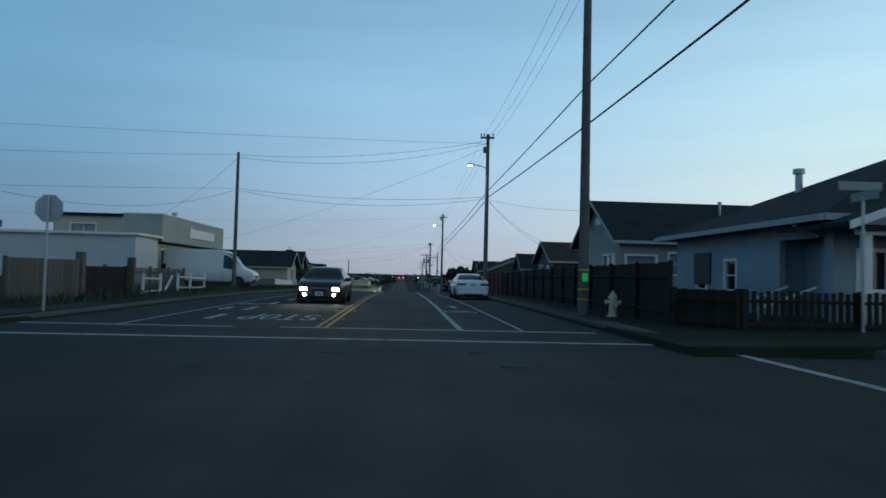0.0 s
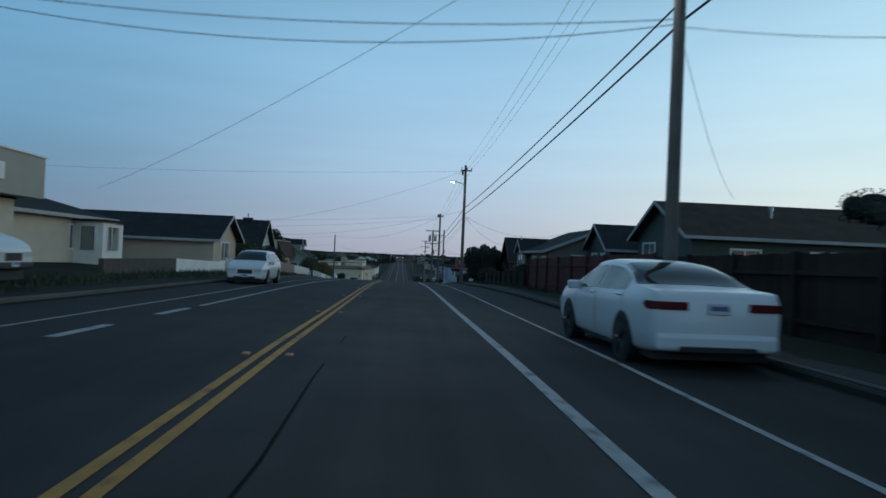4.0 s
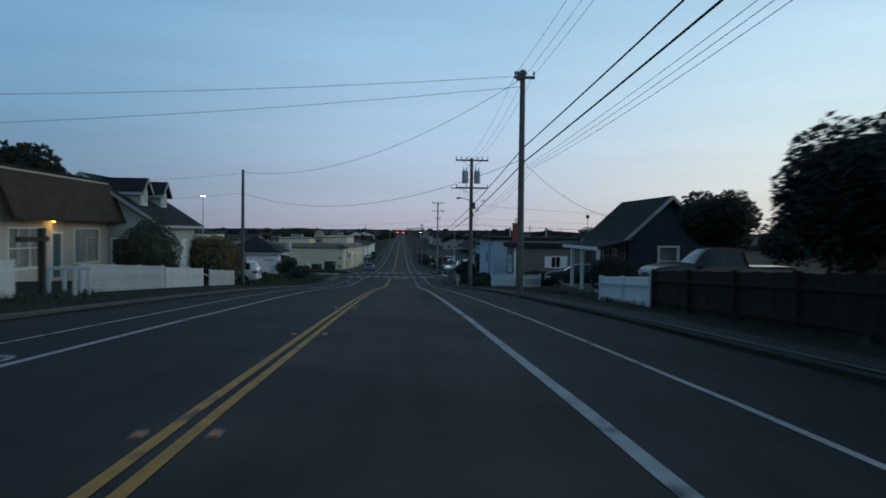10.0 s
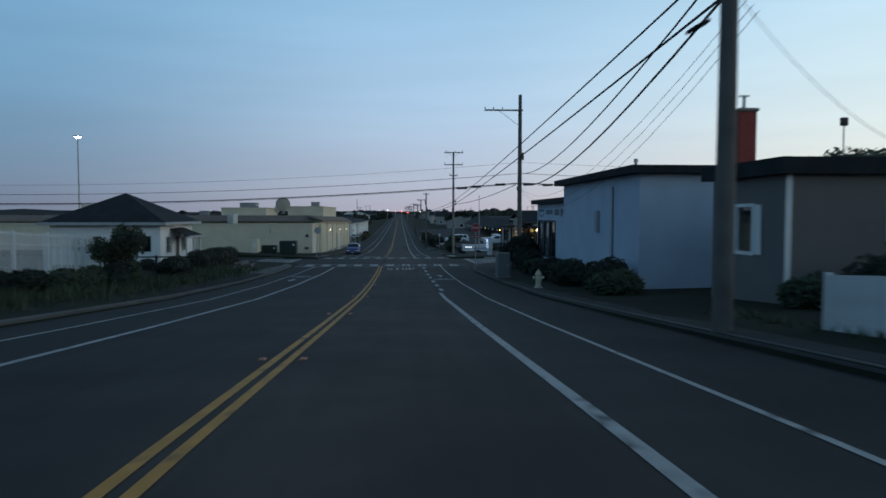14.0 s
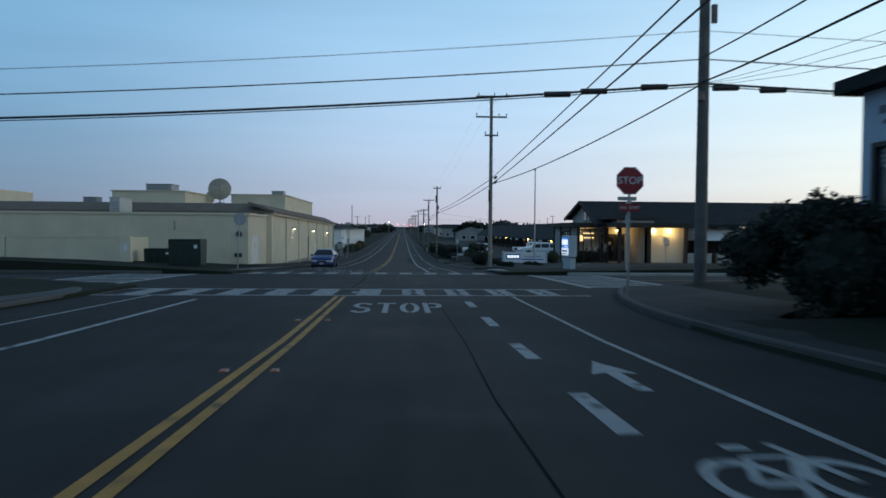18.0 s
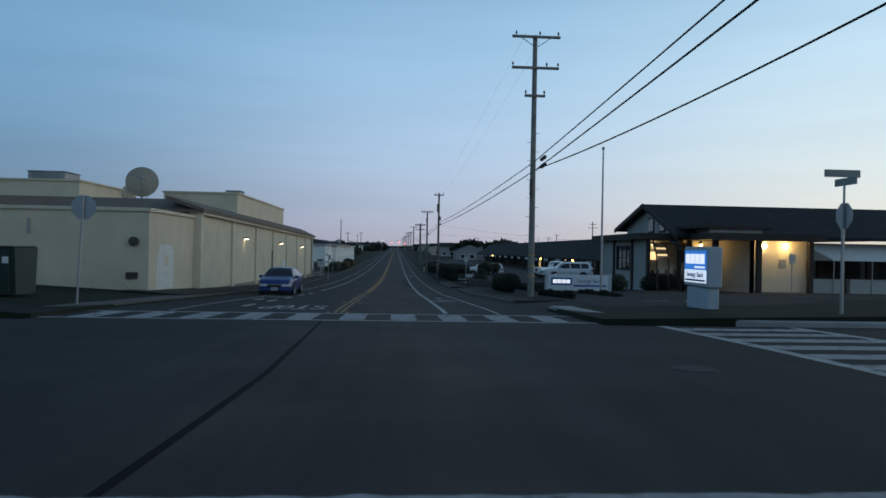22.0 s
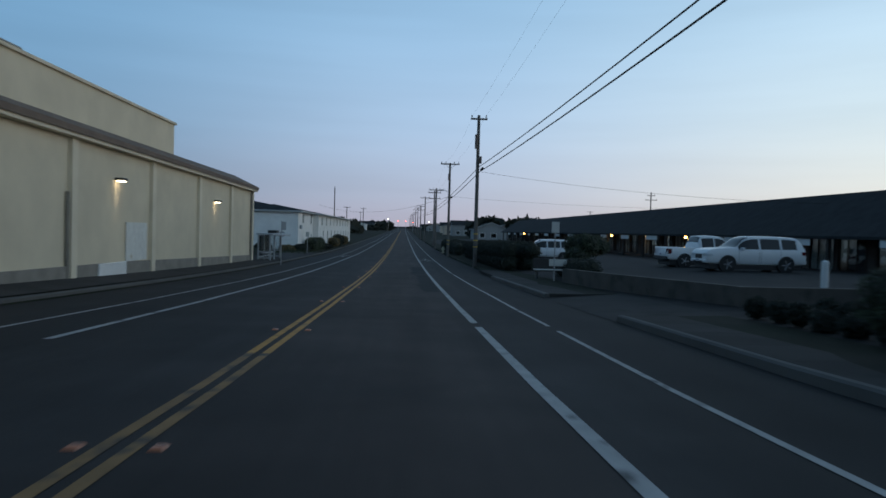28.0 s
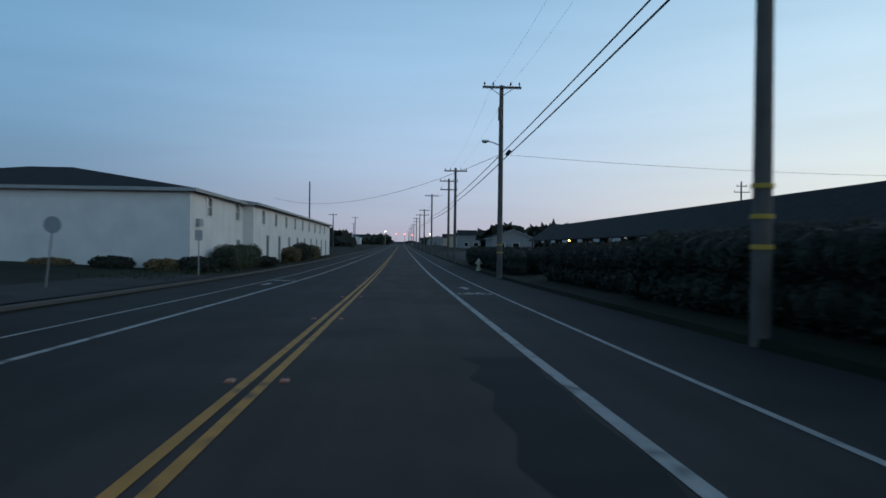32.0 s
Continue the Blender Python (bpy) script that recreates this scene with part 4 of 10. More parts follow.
for x, y, zz in ((5.5, 141.2, 1.35), (5.4, 143.6, 0.75), (5.35, 144.6, 0.95), (5.5, 148.2, 0.45)):
    bm = bmesh.new()
    for k in range(20):
        a0, a1 = 2 * math.pi * k / 20, 2 * math.pi * (k + 1) / 20
        rod(bm, (x + 0.12 * math.sin(a0), y + 0.42 * math.cos(a0), zz + 0.05 * math.sin(a0)), (x + 0.12 * math.sin(a1), y + 0.42 * math.cos(a1), zz + 0.05 * math.sin(a1)), 0.03, sides=5, caps=False)
    tagged(part("cable_loop", bm, WIRE), "slack loop of black cable tied to the span", "cable", "cable loops")
# spans across the street
for z0, z1, sag in ((7.6, 8.8, 0.5), (7.45, 8.65, 0.8), (5.47, 5.25, 0.4), (5.35, 5.15, 0.7)):
    cable((-10.42, 45.3, z0), (P2[0], P2[1], z1), sag, 0.012)
for z0, x1, y1, z2 in ((7.6, -60, 30, 6.6), (5.47, -60, 22, 4.1), (7.4, -24, 62, 3.7), (5.4, -16, 30, 3.2)):
    cable((-10.42, 45.3, z0), (x1, y1, z2), 0.8, 0.01)
for x1, y1, z2, za in ((12, 55, 2.9, 5.1), (14, 38, 4.4, 5.1), (14, 66, 3.2, 5.1), (-18, 72, 3.5, 8.4), (-60, 36, 8.6, 8.6)):
    cable((P2[0], P2[1], za), (x1, y1, z2), 0.5, 0.009)
for x1, y1, z2, za in ((11, 97, 1.8, 4.0), (12, 80, 2.4, 4.0), (-17, 100, 2.8, 7.9), (-60, 95, 7.7, 7.8), (-18, 112, 2.2, 4.4)):
    cable((P3[0], P3[1], za), (x1, y1, z2), 0.9, 0.009)
for x1, y1, z2, za in ((-10.7, 140.5, 3.0, 5.85), (-60, 118, 4.6, 5.95), (-60, 125, 3.4, 5.5), (-10.7, 140.5, 1.6, 2.35), (13, 126, 0.5, 2.35)):
    cable((P4[0], P4[1], za), (x1, y1, z2), 1.4, 0.011)
for z0, z1 in ((1.6, 0.2), (2.9, 2.0)):
    cable((-10.7, 140.5, z0), (-60, 150, z1), 0.8, 0.009)
for x1, y1, z2, za in ((12, 150, -1.8, 0.6), (40, 148, 1.0, 1.3)):
    cable((P5[0], P5[1], za), (x1, y1, z2), 0.6, 0.009)
# thick bundle across the second crossing
for z0, sag, r in ((-0.51, 1.8, 0.045), (0.28, 1.85, 0.024), (1.2, 2.0, 0.012), (-0.6, 1.8, 0.02)):
    cable((P6[0], P6[1], z0), (-76, 195, z0), sag, r, n=28)
    cable((P6[0], P6[1], z0), (75, 190, z0 + 0.4), 0.9, r, n=16)
for x, z in ((8.2, -0.6), (6.2, -0.78), (5.0, -0.9), (10.6, -0.58), (12.2, -0.62)):
    tagged(part("splice_closure", rodded((x - 0.42, P6[1], z - 0.08), (x + 0.42, P6[1], z - 0.05), 0.1, sides=10), WIRE), "black splice case hung on the cable bundle", "cable case", "splice cases")
for p, z in ((P7, -1.95), (P7, -1.62), (P8, -2.85), (P9, -3.5)):
    tagged(part("splice_closure", rodded((p[0] + 0.1, p[1] - 2.2, z + 0.05), (p[0] + 0.1, p[1] - 1.5, z + 0.02), 0.09, sides=10), WIRE), "black splice case hung on the cable", "cable case", "splice cases")
cable((P8[0], P8[1], -2.8), (40, 262, -4.2), 1.0, 0.01)
cable((P9[0], P9[1], -3.3), (-13, 330, -3.4), 1.4, 0.012)
cable((P9[0], P9[1], -3.3), (60, 300, -2.2), 1.0, 0.01)
# ---------------------------------------------------------------- houses: the kit
WARM = material("lit_room", (0.8, 0.6, 0.3), 0.8, vary=0.1, emit=(1.0, 0.72, 0.35, 1.2))


def wall(name, parent, mat, p0, p1, z0, z1, holes=(), thick=0.18, label=""):
    """A wall from p0 to p1 (outside on the right hand), holes: (u0, u1, v0, v1) measured along it and from z0."""
    p0, p1 = Vector((*p0, 0)), Vector((*p1, 0))
    d = (p1 - p0).normalized()
    n = Vector((-d.y, d.x, 0)) * thick
    length, h = (p1 - p0).length, z1 - z0
    us = sorted({0, length, *(u for q in holes for u in q[:2])})
    bm = bmesh.new()
    for a, b in zip(us, us[1:]):
        m = (a + b) / 2
        gaps = sorted((q[2], q[3]) for q in holes if q[0] < m < q[1])
        at = 0
        for lo, hi in gaps + [(h, h)]:
            if lo - at > 0.001:
                q = [p0 + d * a, p0 + d * b, p0 + d * b + n, p0 + d * a + n]
                slab(bm, [(v.x, v.y, z0 + lo) for v in q], lo - at)
            at = hi
    bmesh.ops.remove_doubles(bm, verts=bm.verts[:], dist=0.0005)
    bmesh.ops.recalc_face_normals(bm, faces=bm.faces[:])
    return part(name, bm, mat, parent, label)


def window(parent, p0, p1, z0, hole, trim=None, curtain=False, bars=(1, 1), lit=False, name="window", edge=0.09):
    """Frame with bars set into a wall's hole, its panes, and a curtain or a lit room behind where one shows."""
    trim = trim or TRIM
    p0, p1 = Vector((*p0, 0)), Vector((*p1, 0))
    d = (p1 - p0).normalized()
    n = Vector((-d.y, d.x, 0))
    u0, u1, v0, v1 = hole

    def put(bm, a, b, c, e, near, deep):
        q = [p0 + d * a + n * near, p0 + d * b + n * near, p0 + d * b + n * deep, p0 + d * a + n * deep]
        slab(bm, [(v.x, v.y, z0 + e) for v in q], e - c)
    w = edge
    bm = bmesh.new()
    ring = []
    for near in (-0.035, 0.06):
        for a, b, c, e in ((u0 - w, u1 + w, v0 - w, v1 + w), (u0 + 0.03, u1 - 0.03, v0 + 0.01, v1 - 0.01)):
            ring.append([bm.verts.new(p0 + d * u + n * near + Vector((0, 0, z0 + v))) for u, v in ((a, c), (b, c), (b, e), (a, e))])
    for i in range(4):
        j = (i + 1) % 4
        for p, q in ((0, 1), (2, 3), (0, 2), (1, 3)):
            bm.faces.new((ring[p][i], ring[p][j], ring[q][j], ring[q][i]))
    bmesh.ops.recalc_face_normals(bm, faces=bm.faces[:])
    frame_ob = part(name, bm, trim, parent)
    for i in range(1, bars[0]):
        u = u0 + (u1 - u0) * i / bars[0]
        bm = bmesh.new()
        put(bm, u - 0.025, u + 0.025, v0 + 0.01, v1 - 0.01, 0.02, 0.06)
        bmesh.ops.recalc_face_normals(bm, faces=bm.faces[:])
        part("mullion", bm, trim, frame_ob)
    for i in range(1, bars[1]):
        v = v0 + (v1 - v0) * i / bars[1]
        bm = bmesh.new()
        put(bm, u0 + 0.03, u1 - 0.03, v - 0.025, v + 0.025, 0.018, 0.058)
        bmesh.ops.recalc_face_normals(bm, faces=bm.faces[:])
        part("transom", bm, trim, frame_ob)
    bm = bmesh.new()
    put(bm, u0 + 0.02, u1 - 0.02, v0, v1, 0.065, 0.072)
    bmesh.ops.recalc_face_normals(bm, faces=bm.faces[:])
    pane = part("pane", bm, GLASS, frame_ob)
    pane.visible_shadow = False
    if curtain or lit:
        bm = bmesh.new()
        k = 14
        for i in range(k):
            a, b = u0 + (u1 - u0) * i / k, u0 + (u1 - u0) * (i + 1) / k
            put(bm, a, b, v0, v1, 0.12 + 0.025 * (i % 2), 0.15 + 0.025 * (i % 2))
        part("curtain", bm, WARM if lit else CURTAIN, frame_ob)
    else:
        # near-black sheet behind the glass stands for the unlit room's shade
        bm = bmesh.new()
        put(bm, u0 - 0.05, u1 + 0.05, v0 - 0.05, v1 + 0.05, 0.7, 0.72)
        part("room_shade_sheet", bm, DARK, frame_ob)
    return frame_ob


def door(parent, p0, p1, z0, hole, mat, trim=None):
    trim = trim or TRIM
    p0, p1 = Vector((*p0, 0)), Vector((*p1, 0))
    d = (p1 - p0).normalized()
    n = Vector((-d.y, d.x, 0))
    u0, u1, v0, v1 = hole

    def put(bm, a, b, c, e, near, deep):
        q = [p0 + d * a + n * near, p0 + d * b + n * near, p0 + d * b + n * deep, p0 + d * a + n * deep]
        slab(bm, [(v.x, v.y, z0 + e) for v in q], e - c)
    bm = bmesh.new()
    put(bm, u0 + 0.02, u1 - 0.02, v0, v1 - 0.02, 0.05, 0.1)
    for lo, hi in ((0.1, 0.45), (0.55, 0.92)):
        put(bm, u0 + 0.14, u1 - 0.14, v0 + (v1 - v0) * lo, v0 + (v1 - v0) * hi, 0.04, 0.06)
    bmesh.ops.recalc_face_normals(bm, faces=bm.faces[:])
    leaf = part("door", bm, mat, parent)
    bm = bmesh.new()
    put(bm, u0 - 0.09, u0 + 0.02, v0, v1 + 0.09, -0.03, 0.1)
    put(bm, u1 - 0.02, u1 + 0.09, v0, v1 + 0.09, -0.03, 0.1)
    put(bm, u0 + 0.02, u1 - 0.02, v1 - 0.02, v1 + 0.09, -0.03, 0.1)
    bmesh.ops.recalc_face_normals(bm, faces=bm.faces[:])
    part("door_frame", bm, trim, leaf)
    bm = bmesh.new()
    put(bm, u1 - 0.14, u1 - 0.09, v0 + 0.95, v0 + 1.05, 0.0, 0.06)
    part("door_handle", bm, STEEL, leaf)


def roof_gable(parent, x0, x1, y0, y1, ze, zr, axis, mat, over=0.45, trim=None, thick=0.14, mid=None):
    """Two slopes with painted boards along the gable edges; axis: the way the ridge runs."""
    trim = trim or TRIM_G
    if axis == "x":
        m = (y0 + y1) / 2 if mid is None else mid
        for side, ys_ in (("a", y0), ("b", y1)):
            rise = (zr - ze) / abs(m - ys_)
            ye = ys_ + math.copysign(over, ys_ - m)
            zz = ze - rise * over
            bm = bmesh.new()
            q = [(x0 - over, ye, zz), (x1 + over, ye, zz), (x1 + over, m, zr), (x0 - over, m, zr)]
            slab(bm, q if ys_ == y0 else q[::-1], -thick)
            bmesh.ops.recalc_face_normals(bm, faces=bm.faces[:])
            s = part("roof_slope", bm, mat, parent)
            bm = bmesh.new()
            for xe in (x0 - over, x1 + over):
                w = 0.03 if xe > x0 else -0.03
                slab(bm, [(xe, ye, zz + thick + 0.02), (xe + w, ye, zz + thick + 0.02), (xe + w, m, zr + thick + 0.02), (xe, m, zr + thick + 0.02)], 0.2)
            yo = ye + math.copysign(0.04, ye - m)
            slab(bm, [(x0 - over, ye, zz + thick), (x1 + over, ye, zz + thick), (x1 + over, yo, zz + thick), (x0 - over, yo, zz + thick)], 0.16)
            bmesh.ops.recalc_face_normals(bm, faces=bm.faces[:])
            part("fascia", bm, trim, s)
    else:
        m = (x0 + x1) / 2 if mid is None else mid
        for xs_ in (x0, x1):
            rise = (zr - ze) / abs(m - xs_)
            xe = xs_ + math.copysign(over, xs_ - m)
            zz = ze - rise * over
            bm = bmesh.new()
            slab(bm, [(xe, y0 - over, zz), (xe, y1 + over, zz), (m, y1 + over, zr), (m, y0 - over, zr)], -thick)
            bmesh.ops.recalc_face_normals(bm, faces=bm.faces[:])
            s = part("roof_slope", bm, mat, parent)
            bm = bmesh.new()
            for ye in (y0 - over, y1 + over):
                w = 0.03 if ye > y0 else -0.03
                slab(bm, [(xe, ye, zz + thick + 0.02), (xe, ye + w, zz + thick + 0.02), (m, ye + w, zr + thick + 0.02), (m, ye, zr + thick + 0.02)], 0.2)
            xo = xe + math.copysign(0.04, xe - m)
            slab(bm, [(xe, y0 - over, zz + thick), (xe, y1 + over, zz + thick), (xo, y1 + over, zz + thick), (xo, y0 - over, zz + thick)], 0.16)
            bmesh.ops.recalc_face_normals(bm, faces=bm.faces[:])
            part("fascia", bm, trim, s)


def roof_hip(parent, x0, x1, y0, y1, ze, zr, mat, over=0.5, trim=None, inset=None, axis="y", name="roof"):
    trim = trim or TRIM_G
    x0, x1, y0, y1 = x0 - over, x1 + over, y0 - over, y1 + over
    k = inset if inset is not None else min(x1 - x0, y1 - y0) / 2
    if axis == "y":
        m = (x0 + x1) / 2
        r = [(m, y0 + k, zr), (m, y1 - k, zr)]
        faces = [[(x0, y0, ze), (x1, y0, ze), r[0]], [(x1, y0, ze), (x1, y1, ze), r[1], r[0]], [(x1, y1, ze), (x0, y1, ze), r[1]], [(x0, y1, ze), (x0, y0, ze), r[0], r[1]]]
    else:
        m = (y0 + y1) / 2
        r = [(x0 + k, m, zr), (x1 - k, m, zr)]
        faces = [[(x0, y0, ze), (x1, y0, ze), r[1], r[0]], [(x1, y0, ze), (x1, y1, ze), r[1]], [(x1, y1, ze), (x0, y1, ze), r[0], r[1]], [(x0, y1, ze), (x0, y0, ze), r[0]]]
    for f in faces:
        bm = bmesh.new()
        slab(bm, [(a, b, c + 0.12) for a, b, c in f], 0.12)
        bmesh.ops.recalc_face_normals(bm, faces=bm.faces[:])
        part("roof_slope", bm, mat, parent)
    for a, b, c, d in ((x0 - 0.04, x1 + 0.04, y0 - 0.04, y0), (x0 - 0.04, x1 + 0.04, y1, y1 + 0.04), (x0 - 0.04, x0, y0, y1), (x1, x1 + 0.04, y0, y1)):
        part("fascia", boxed(a, b, c, d, ze - 0.05, ze + 0.13), trim, parent)


def gable_end(parent, mat, a, b, apex, thick=0.18, inward=(0, 0)):
    bm = bmesh.new()
    p = [a, b, apex]
    q = [(x + inward[0] * thick, y + inward[1] * thick, z) for x, y, z in p]
    va, vb = [bm.verts.new(v) for v in p], [bm.verts.new(v) for v in q]
    bm.faces.new(va)
    bm.faces.new(vb[::-1])
    for i in range(3):
        j = (i + 1) % 3
        bm.faces.new((va[i], va[j], vb[j], vb[i]))
    bmesh.ops.recalc_face_normals(bm, faces=bm.faces[:])
    return part("gable", bm, mat, parent)


def house(at, size, ze, zr, axis, wall_mat, roof_mat, label, openings=(), over=0.45, hip=False, trim=None, name="house", category="house", flat=False, deep=0.8, inset=None, mid=None, turn=0.0):
    """A house at its corner nearest the origin; openings: (side, u0, u1, v0, v1, kind, curtain). Heights are above its ground."""
    w, d = size
    root = thing(name, at, label, category, turn=turn)
    ends = {"S": ((0, 0), (w, 0)), "E": ((w, 0), (w, d)), "N": ((w, d), (0, d)), "W": ((0, d), (0, 0))}
    for side, (p0, p1) in ends.items():
        # walls butt at the corners
        k = 0.18
        q0, q1 = Vector(p0), Vector(p1)
        dr = (q1 - q0).normalized()
        if side in "EW":
            q0, q1 = q0 + dr * k, q1 - dr * k
        holes = []
        for o in openings:
            if o[0] == side:
                u0, u1 = (o[1] - k, o[2] - k) if side in "EW" else (o[1], o[2])
                holes.append((u0, u1, o[3] + deep, o[4] + deep))
        wall("wall", root, wall_mat, q0, q1, -deep, ze, holes)
        for o, hole in zip([o for o in openings if o[0] == side], holes):
            kind = o[5] if len(o) > 5 else "window"
            if kind == "open":
                continue
            if kind.startswith("door"):
                door(root, q0, q1, -deep, hole, DOORS.get(kind, TRIM), trim)
            else:
                bars = {"window": (1, 2), "wide": (2, 1), "grid": (3, 2), "plain": (1, 1), "triple": (3, 1)}[kind]
                window(root, q0, q1, -deep, hole, trim, curtain=len(o) > 6 and o[6] == "curtain", lit=len(o) > 6 and o[6] == "lit", bars=bars)
    if flat:
        part("flat_roof", boxed(0.18, w - 0.18, 0.18, d - 0.18, ze - 0.25, ze - 0.1), roof_mat, root)
        part("coping", boxed(-over, w + over, -over, d + over, ze, ze + zr), roof_mat, root)
    elif hip:
        roof_hip(root, 0, w, 0, d, ze, zr, roof_mat, over, trim, inset, axis)
    else:
        roof_gable(root, 0, w, 0, d, ze, zr, axis, roof_mat, over, trim, mid=mid)
        if axis == "x":
            m = d / 2 if mid is None else mid
            gable_end(root, wall_mat, (0, 0, ze), (0, d, ze), (0, m, zr), inward=(1, 0))
            gable_end(root, wall_mat, (w, 0, ze), (w, d, ze), (w, m, zr), inward=(-1, 0))
        else:
            m = w / 2 if mid is None else mid
            gable_end(root, wall_mat, (0, 0, ze), (w, 0, ze), (m, 0, zr), inward=(0, 1))
            gable_end(root, wall_mat, (0, d, ze), (w, d, ze), (m, d, zr), inward=(0, -1))
    return root


DOORS = {"door": TRIM, "door_dark": material("dark_door", (0.04, 0.035, 0.03), 0.5), "door_teal": material("teal_door", (0.03, 0.1, 0.1), 0.5), "door_red": material("red_door", (0.16, 0.03, 0.02), 0.5)}


def pipe_vent(parent, x, y, z, h=0.6, r=0.09, cap=True):
    bm = rodded((x, y, z - 0.3), (x, y, z + h), r, sides=10)
    if cap:
        rod(bm, (x, y, z + h), (x, y, z + h + 0.18), r * 1.6, sides=10)
    part("roof_vent", bm, STEEL, parent)


def fence(name, pts, height, mat, label, board=0.14, gap=0.008, base=0.12, ragged=0.0, rails=(0.25, 0.8), post=2.4, pointed=False, thick=0.022, category="fence"):
    """Boards of their own between posts, with two rails, along points (x, y)."""
    root = thing(name, (0, 0, 0), label, category)
    rnd = random.Random(len(pts) * 7 + int(height * 100) + int(pts[0][1]))
    bm = bmesh.new()
    h = height
    box(bm, -board / 2, board / 2, -thick / 2, thick / 2, 0, h)
    if pointed:
        for v in bm.verts:
            if v.co.z > 0.01:
                v.co.z -= 0.07
        top = [v for v in bm.verts if v.co.z > 0.01]
        a = [bm.verts.new((0, s * thick / 2, h)) for s in (-1, 1)]
        for s, k in ((-1, 0), (1, 1)):
            t = [v for v in top if v.co.y * s > 0]
            bm.faces.new((t[0], t[1], a[k]))
    me = bpy.data.meshes.new(name + "_board")
    bm.to_mesh(me)
    bm.free()
    me.materials.append(mat)
    for (xa, ya), (xb, yb) in zip(pts, pts[1:]):
        length = math.hypot(xb - xa, yb - ya)
        turn = math.atan2(yb - ya, xb - xa)
        n = max(1, int(length / (board + gap)))
        for i in range(n):
            t = (i + 0.5) / n
            x, y = xa + (xb - xa) * t, ya + (yb - ya) * t
            ob = share("board", me, root, (x, y, g(y) + base + (rnd.uniform(-ragged, ragged) if ragged else 0)), turn)
        for hz in rails:
            k = max(1, int(length / 4))
            for i in range(k):
                bm = bmesh.new()
                a, b = i / k, (i + 1) / k
                p, q = (xa + (xb - xa) * a, ya + (yb - ya) * a), (xa + (xb - xa) * b, ya + (yb - ya) * b)
                nx, ny = -math.sin(turn) * 0.035, math.cos(turn) * 0.035
                slab(bm, [(p[0] + nx * 0.4, p[1] + ny * 0.4, g(p[1]) + base + hz * h), (q[0] + nx * 0.4, q[1] + ny * 0.4, g(q[1]) + base + hz * h), (q[0] + 2 * nx, q[1] + 2 * ny, g(q[1]) + base + hz * h), (p[0] + 2 * nx, p[1] + 2 * ny, g(p[1]) + base + hz * h)], 0.08)
                bmesh.ops.recalc_face_normals(bm, faces=bm.faces[:])
                part("rail", bm, mat, root)
        k = max(1, int(round(length / post)))
        for i in range(k + 1):
            t = i / k
            x, y = xa + (xb - xa) * t - math.sin(turn) * 0.06, ya + (yb - ya) * t + math.cos(turn) * 0.06
            part("post", boxed(x - 0.05, x + 0.05, y - 0.05, y + 0.05, g(y) - 0.2, g(y) + base + h + 0.04), mat, root)
    return root


# ---------------------------------------------------------------- plants
def leaf_mesh(bm, c, size, rnd):
    u = Vector((rnd.gauss(0, 1), rnd.gauss(0, 1), rnd.gauss(0, 1))).normalized()
    w = u.orthogonal().normalized()
    a, b = u * size, w * size * 0.55
    bm.faces.new([bm.verts.new(c + p) for p in (-a, b * 0.8, a, -b)])


def clump(lobes, count, size, seed):
    """Many small leaves over ellipsoid lobes (x, y, z, rx, ry, rz), denser at their skins, with gaps."""
    rnd = random.Random(seed)
    vs, fs = [], []
    weights = [rx * ry + ry * rz + rx * rz for *_, rx, ry, rz in lobes]
    for _ in range(int(count * 1.9)):
        x, y, z, rx, ry, rz = rnd.choices(lobes, weights)[0]
        d = Vector((rnd.gauss(0, 1), rnd.gauss(0, 1), rnd.gauss(0, 1))).normalized()
        bump = 1 + 0.22 * noise.noise(Vector((x + d.x * 2, y + d.y * 2, z + d.z * 2)) * 1.3)
        r = (1 - 0.45 * rnd.random() ** 2.2) * bump
        c = Vector((x + d.x * rx * r, y + d.y * ry * r, z + d.z * rz * r))
        u = (d * 0.6 + Vector((rnd.gauss(0, 1), rnd.gauss(0, 1), rnd.gauss(0, 1)))).normalized()
        w = u.orthogonal().normalized()
        s = size * rnd.uniform(0.6, 1.3)
        k = len(vs)
        vs += [c - u * s, c + w * s * 0.5, c + u * s, c - w * s * 0.5]
        fs.append((k, k + 1, k + 2, k + 3))
    me = bpy.data.meshes.new("leaves")
    me.from_pydata([tuple(v) for v in vs], [], fs)
    return me


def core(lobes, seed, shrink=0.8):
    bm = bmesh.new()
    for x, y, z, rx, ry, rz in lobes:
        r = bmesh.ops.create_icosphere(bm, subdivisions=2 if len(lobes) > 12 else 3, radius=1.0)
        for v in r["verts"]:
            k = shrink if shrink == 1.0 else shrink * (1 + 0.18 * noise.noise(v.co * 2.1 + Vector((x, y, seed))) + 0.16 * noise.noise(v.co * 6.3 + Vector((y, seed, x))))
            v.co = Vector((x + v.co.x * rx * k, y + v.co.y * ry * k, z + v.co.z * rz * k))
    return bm


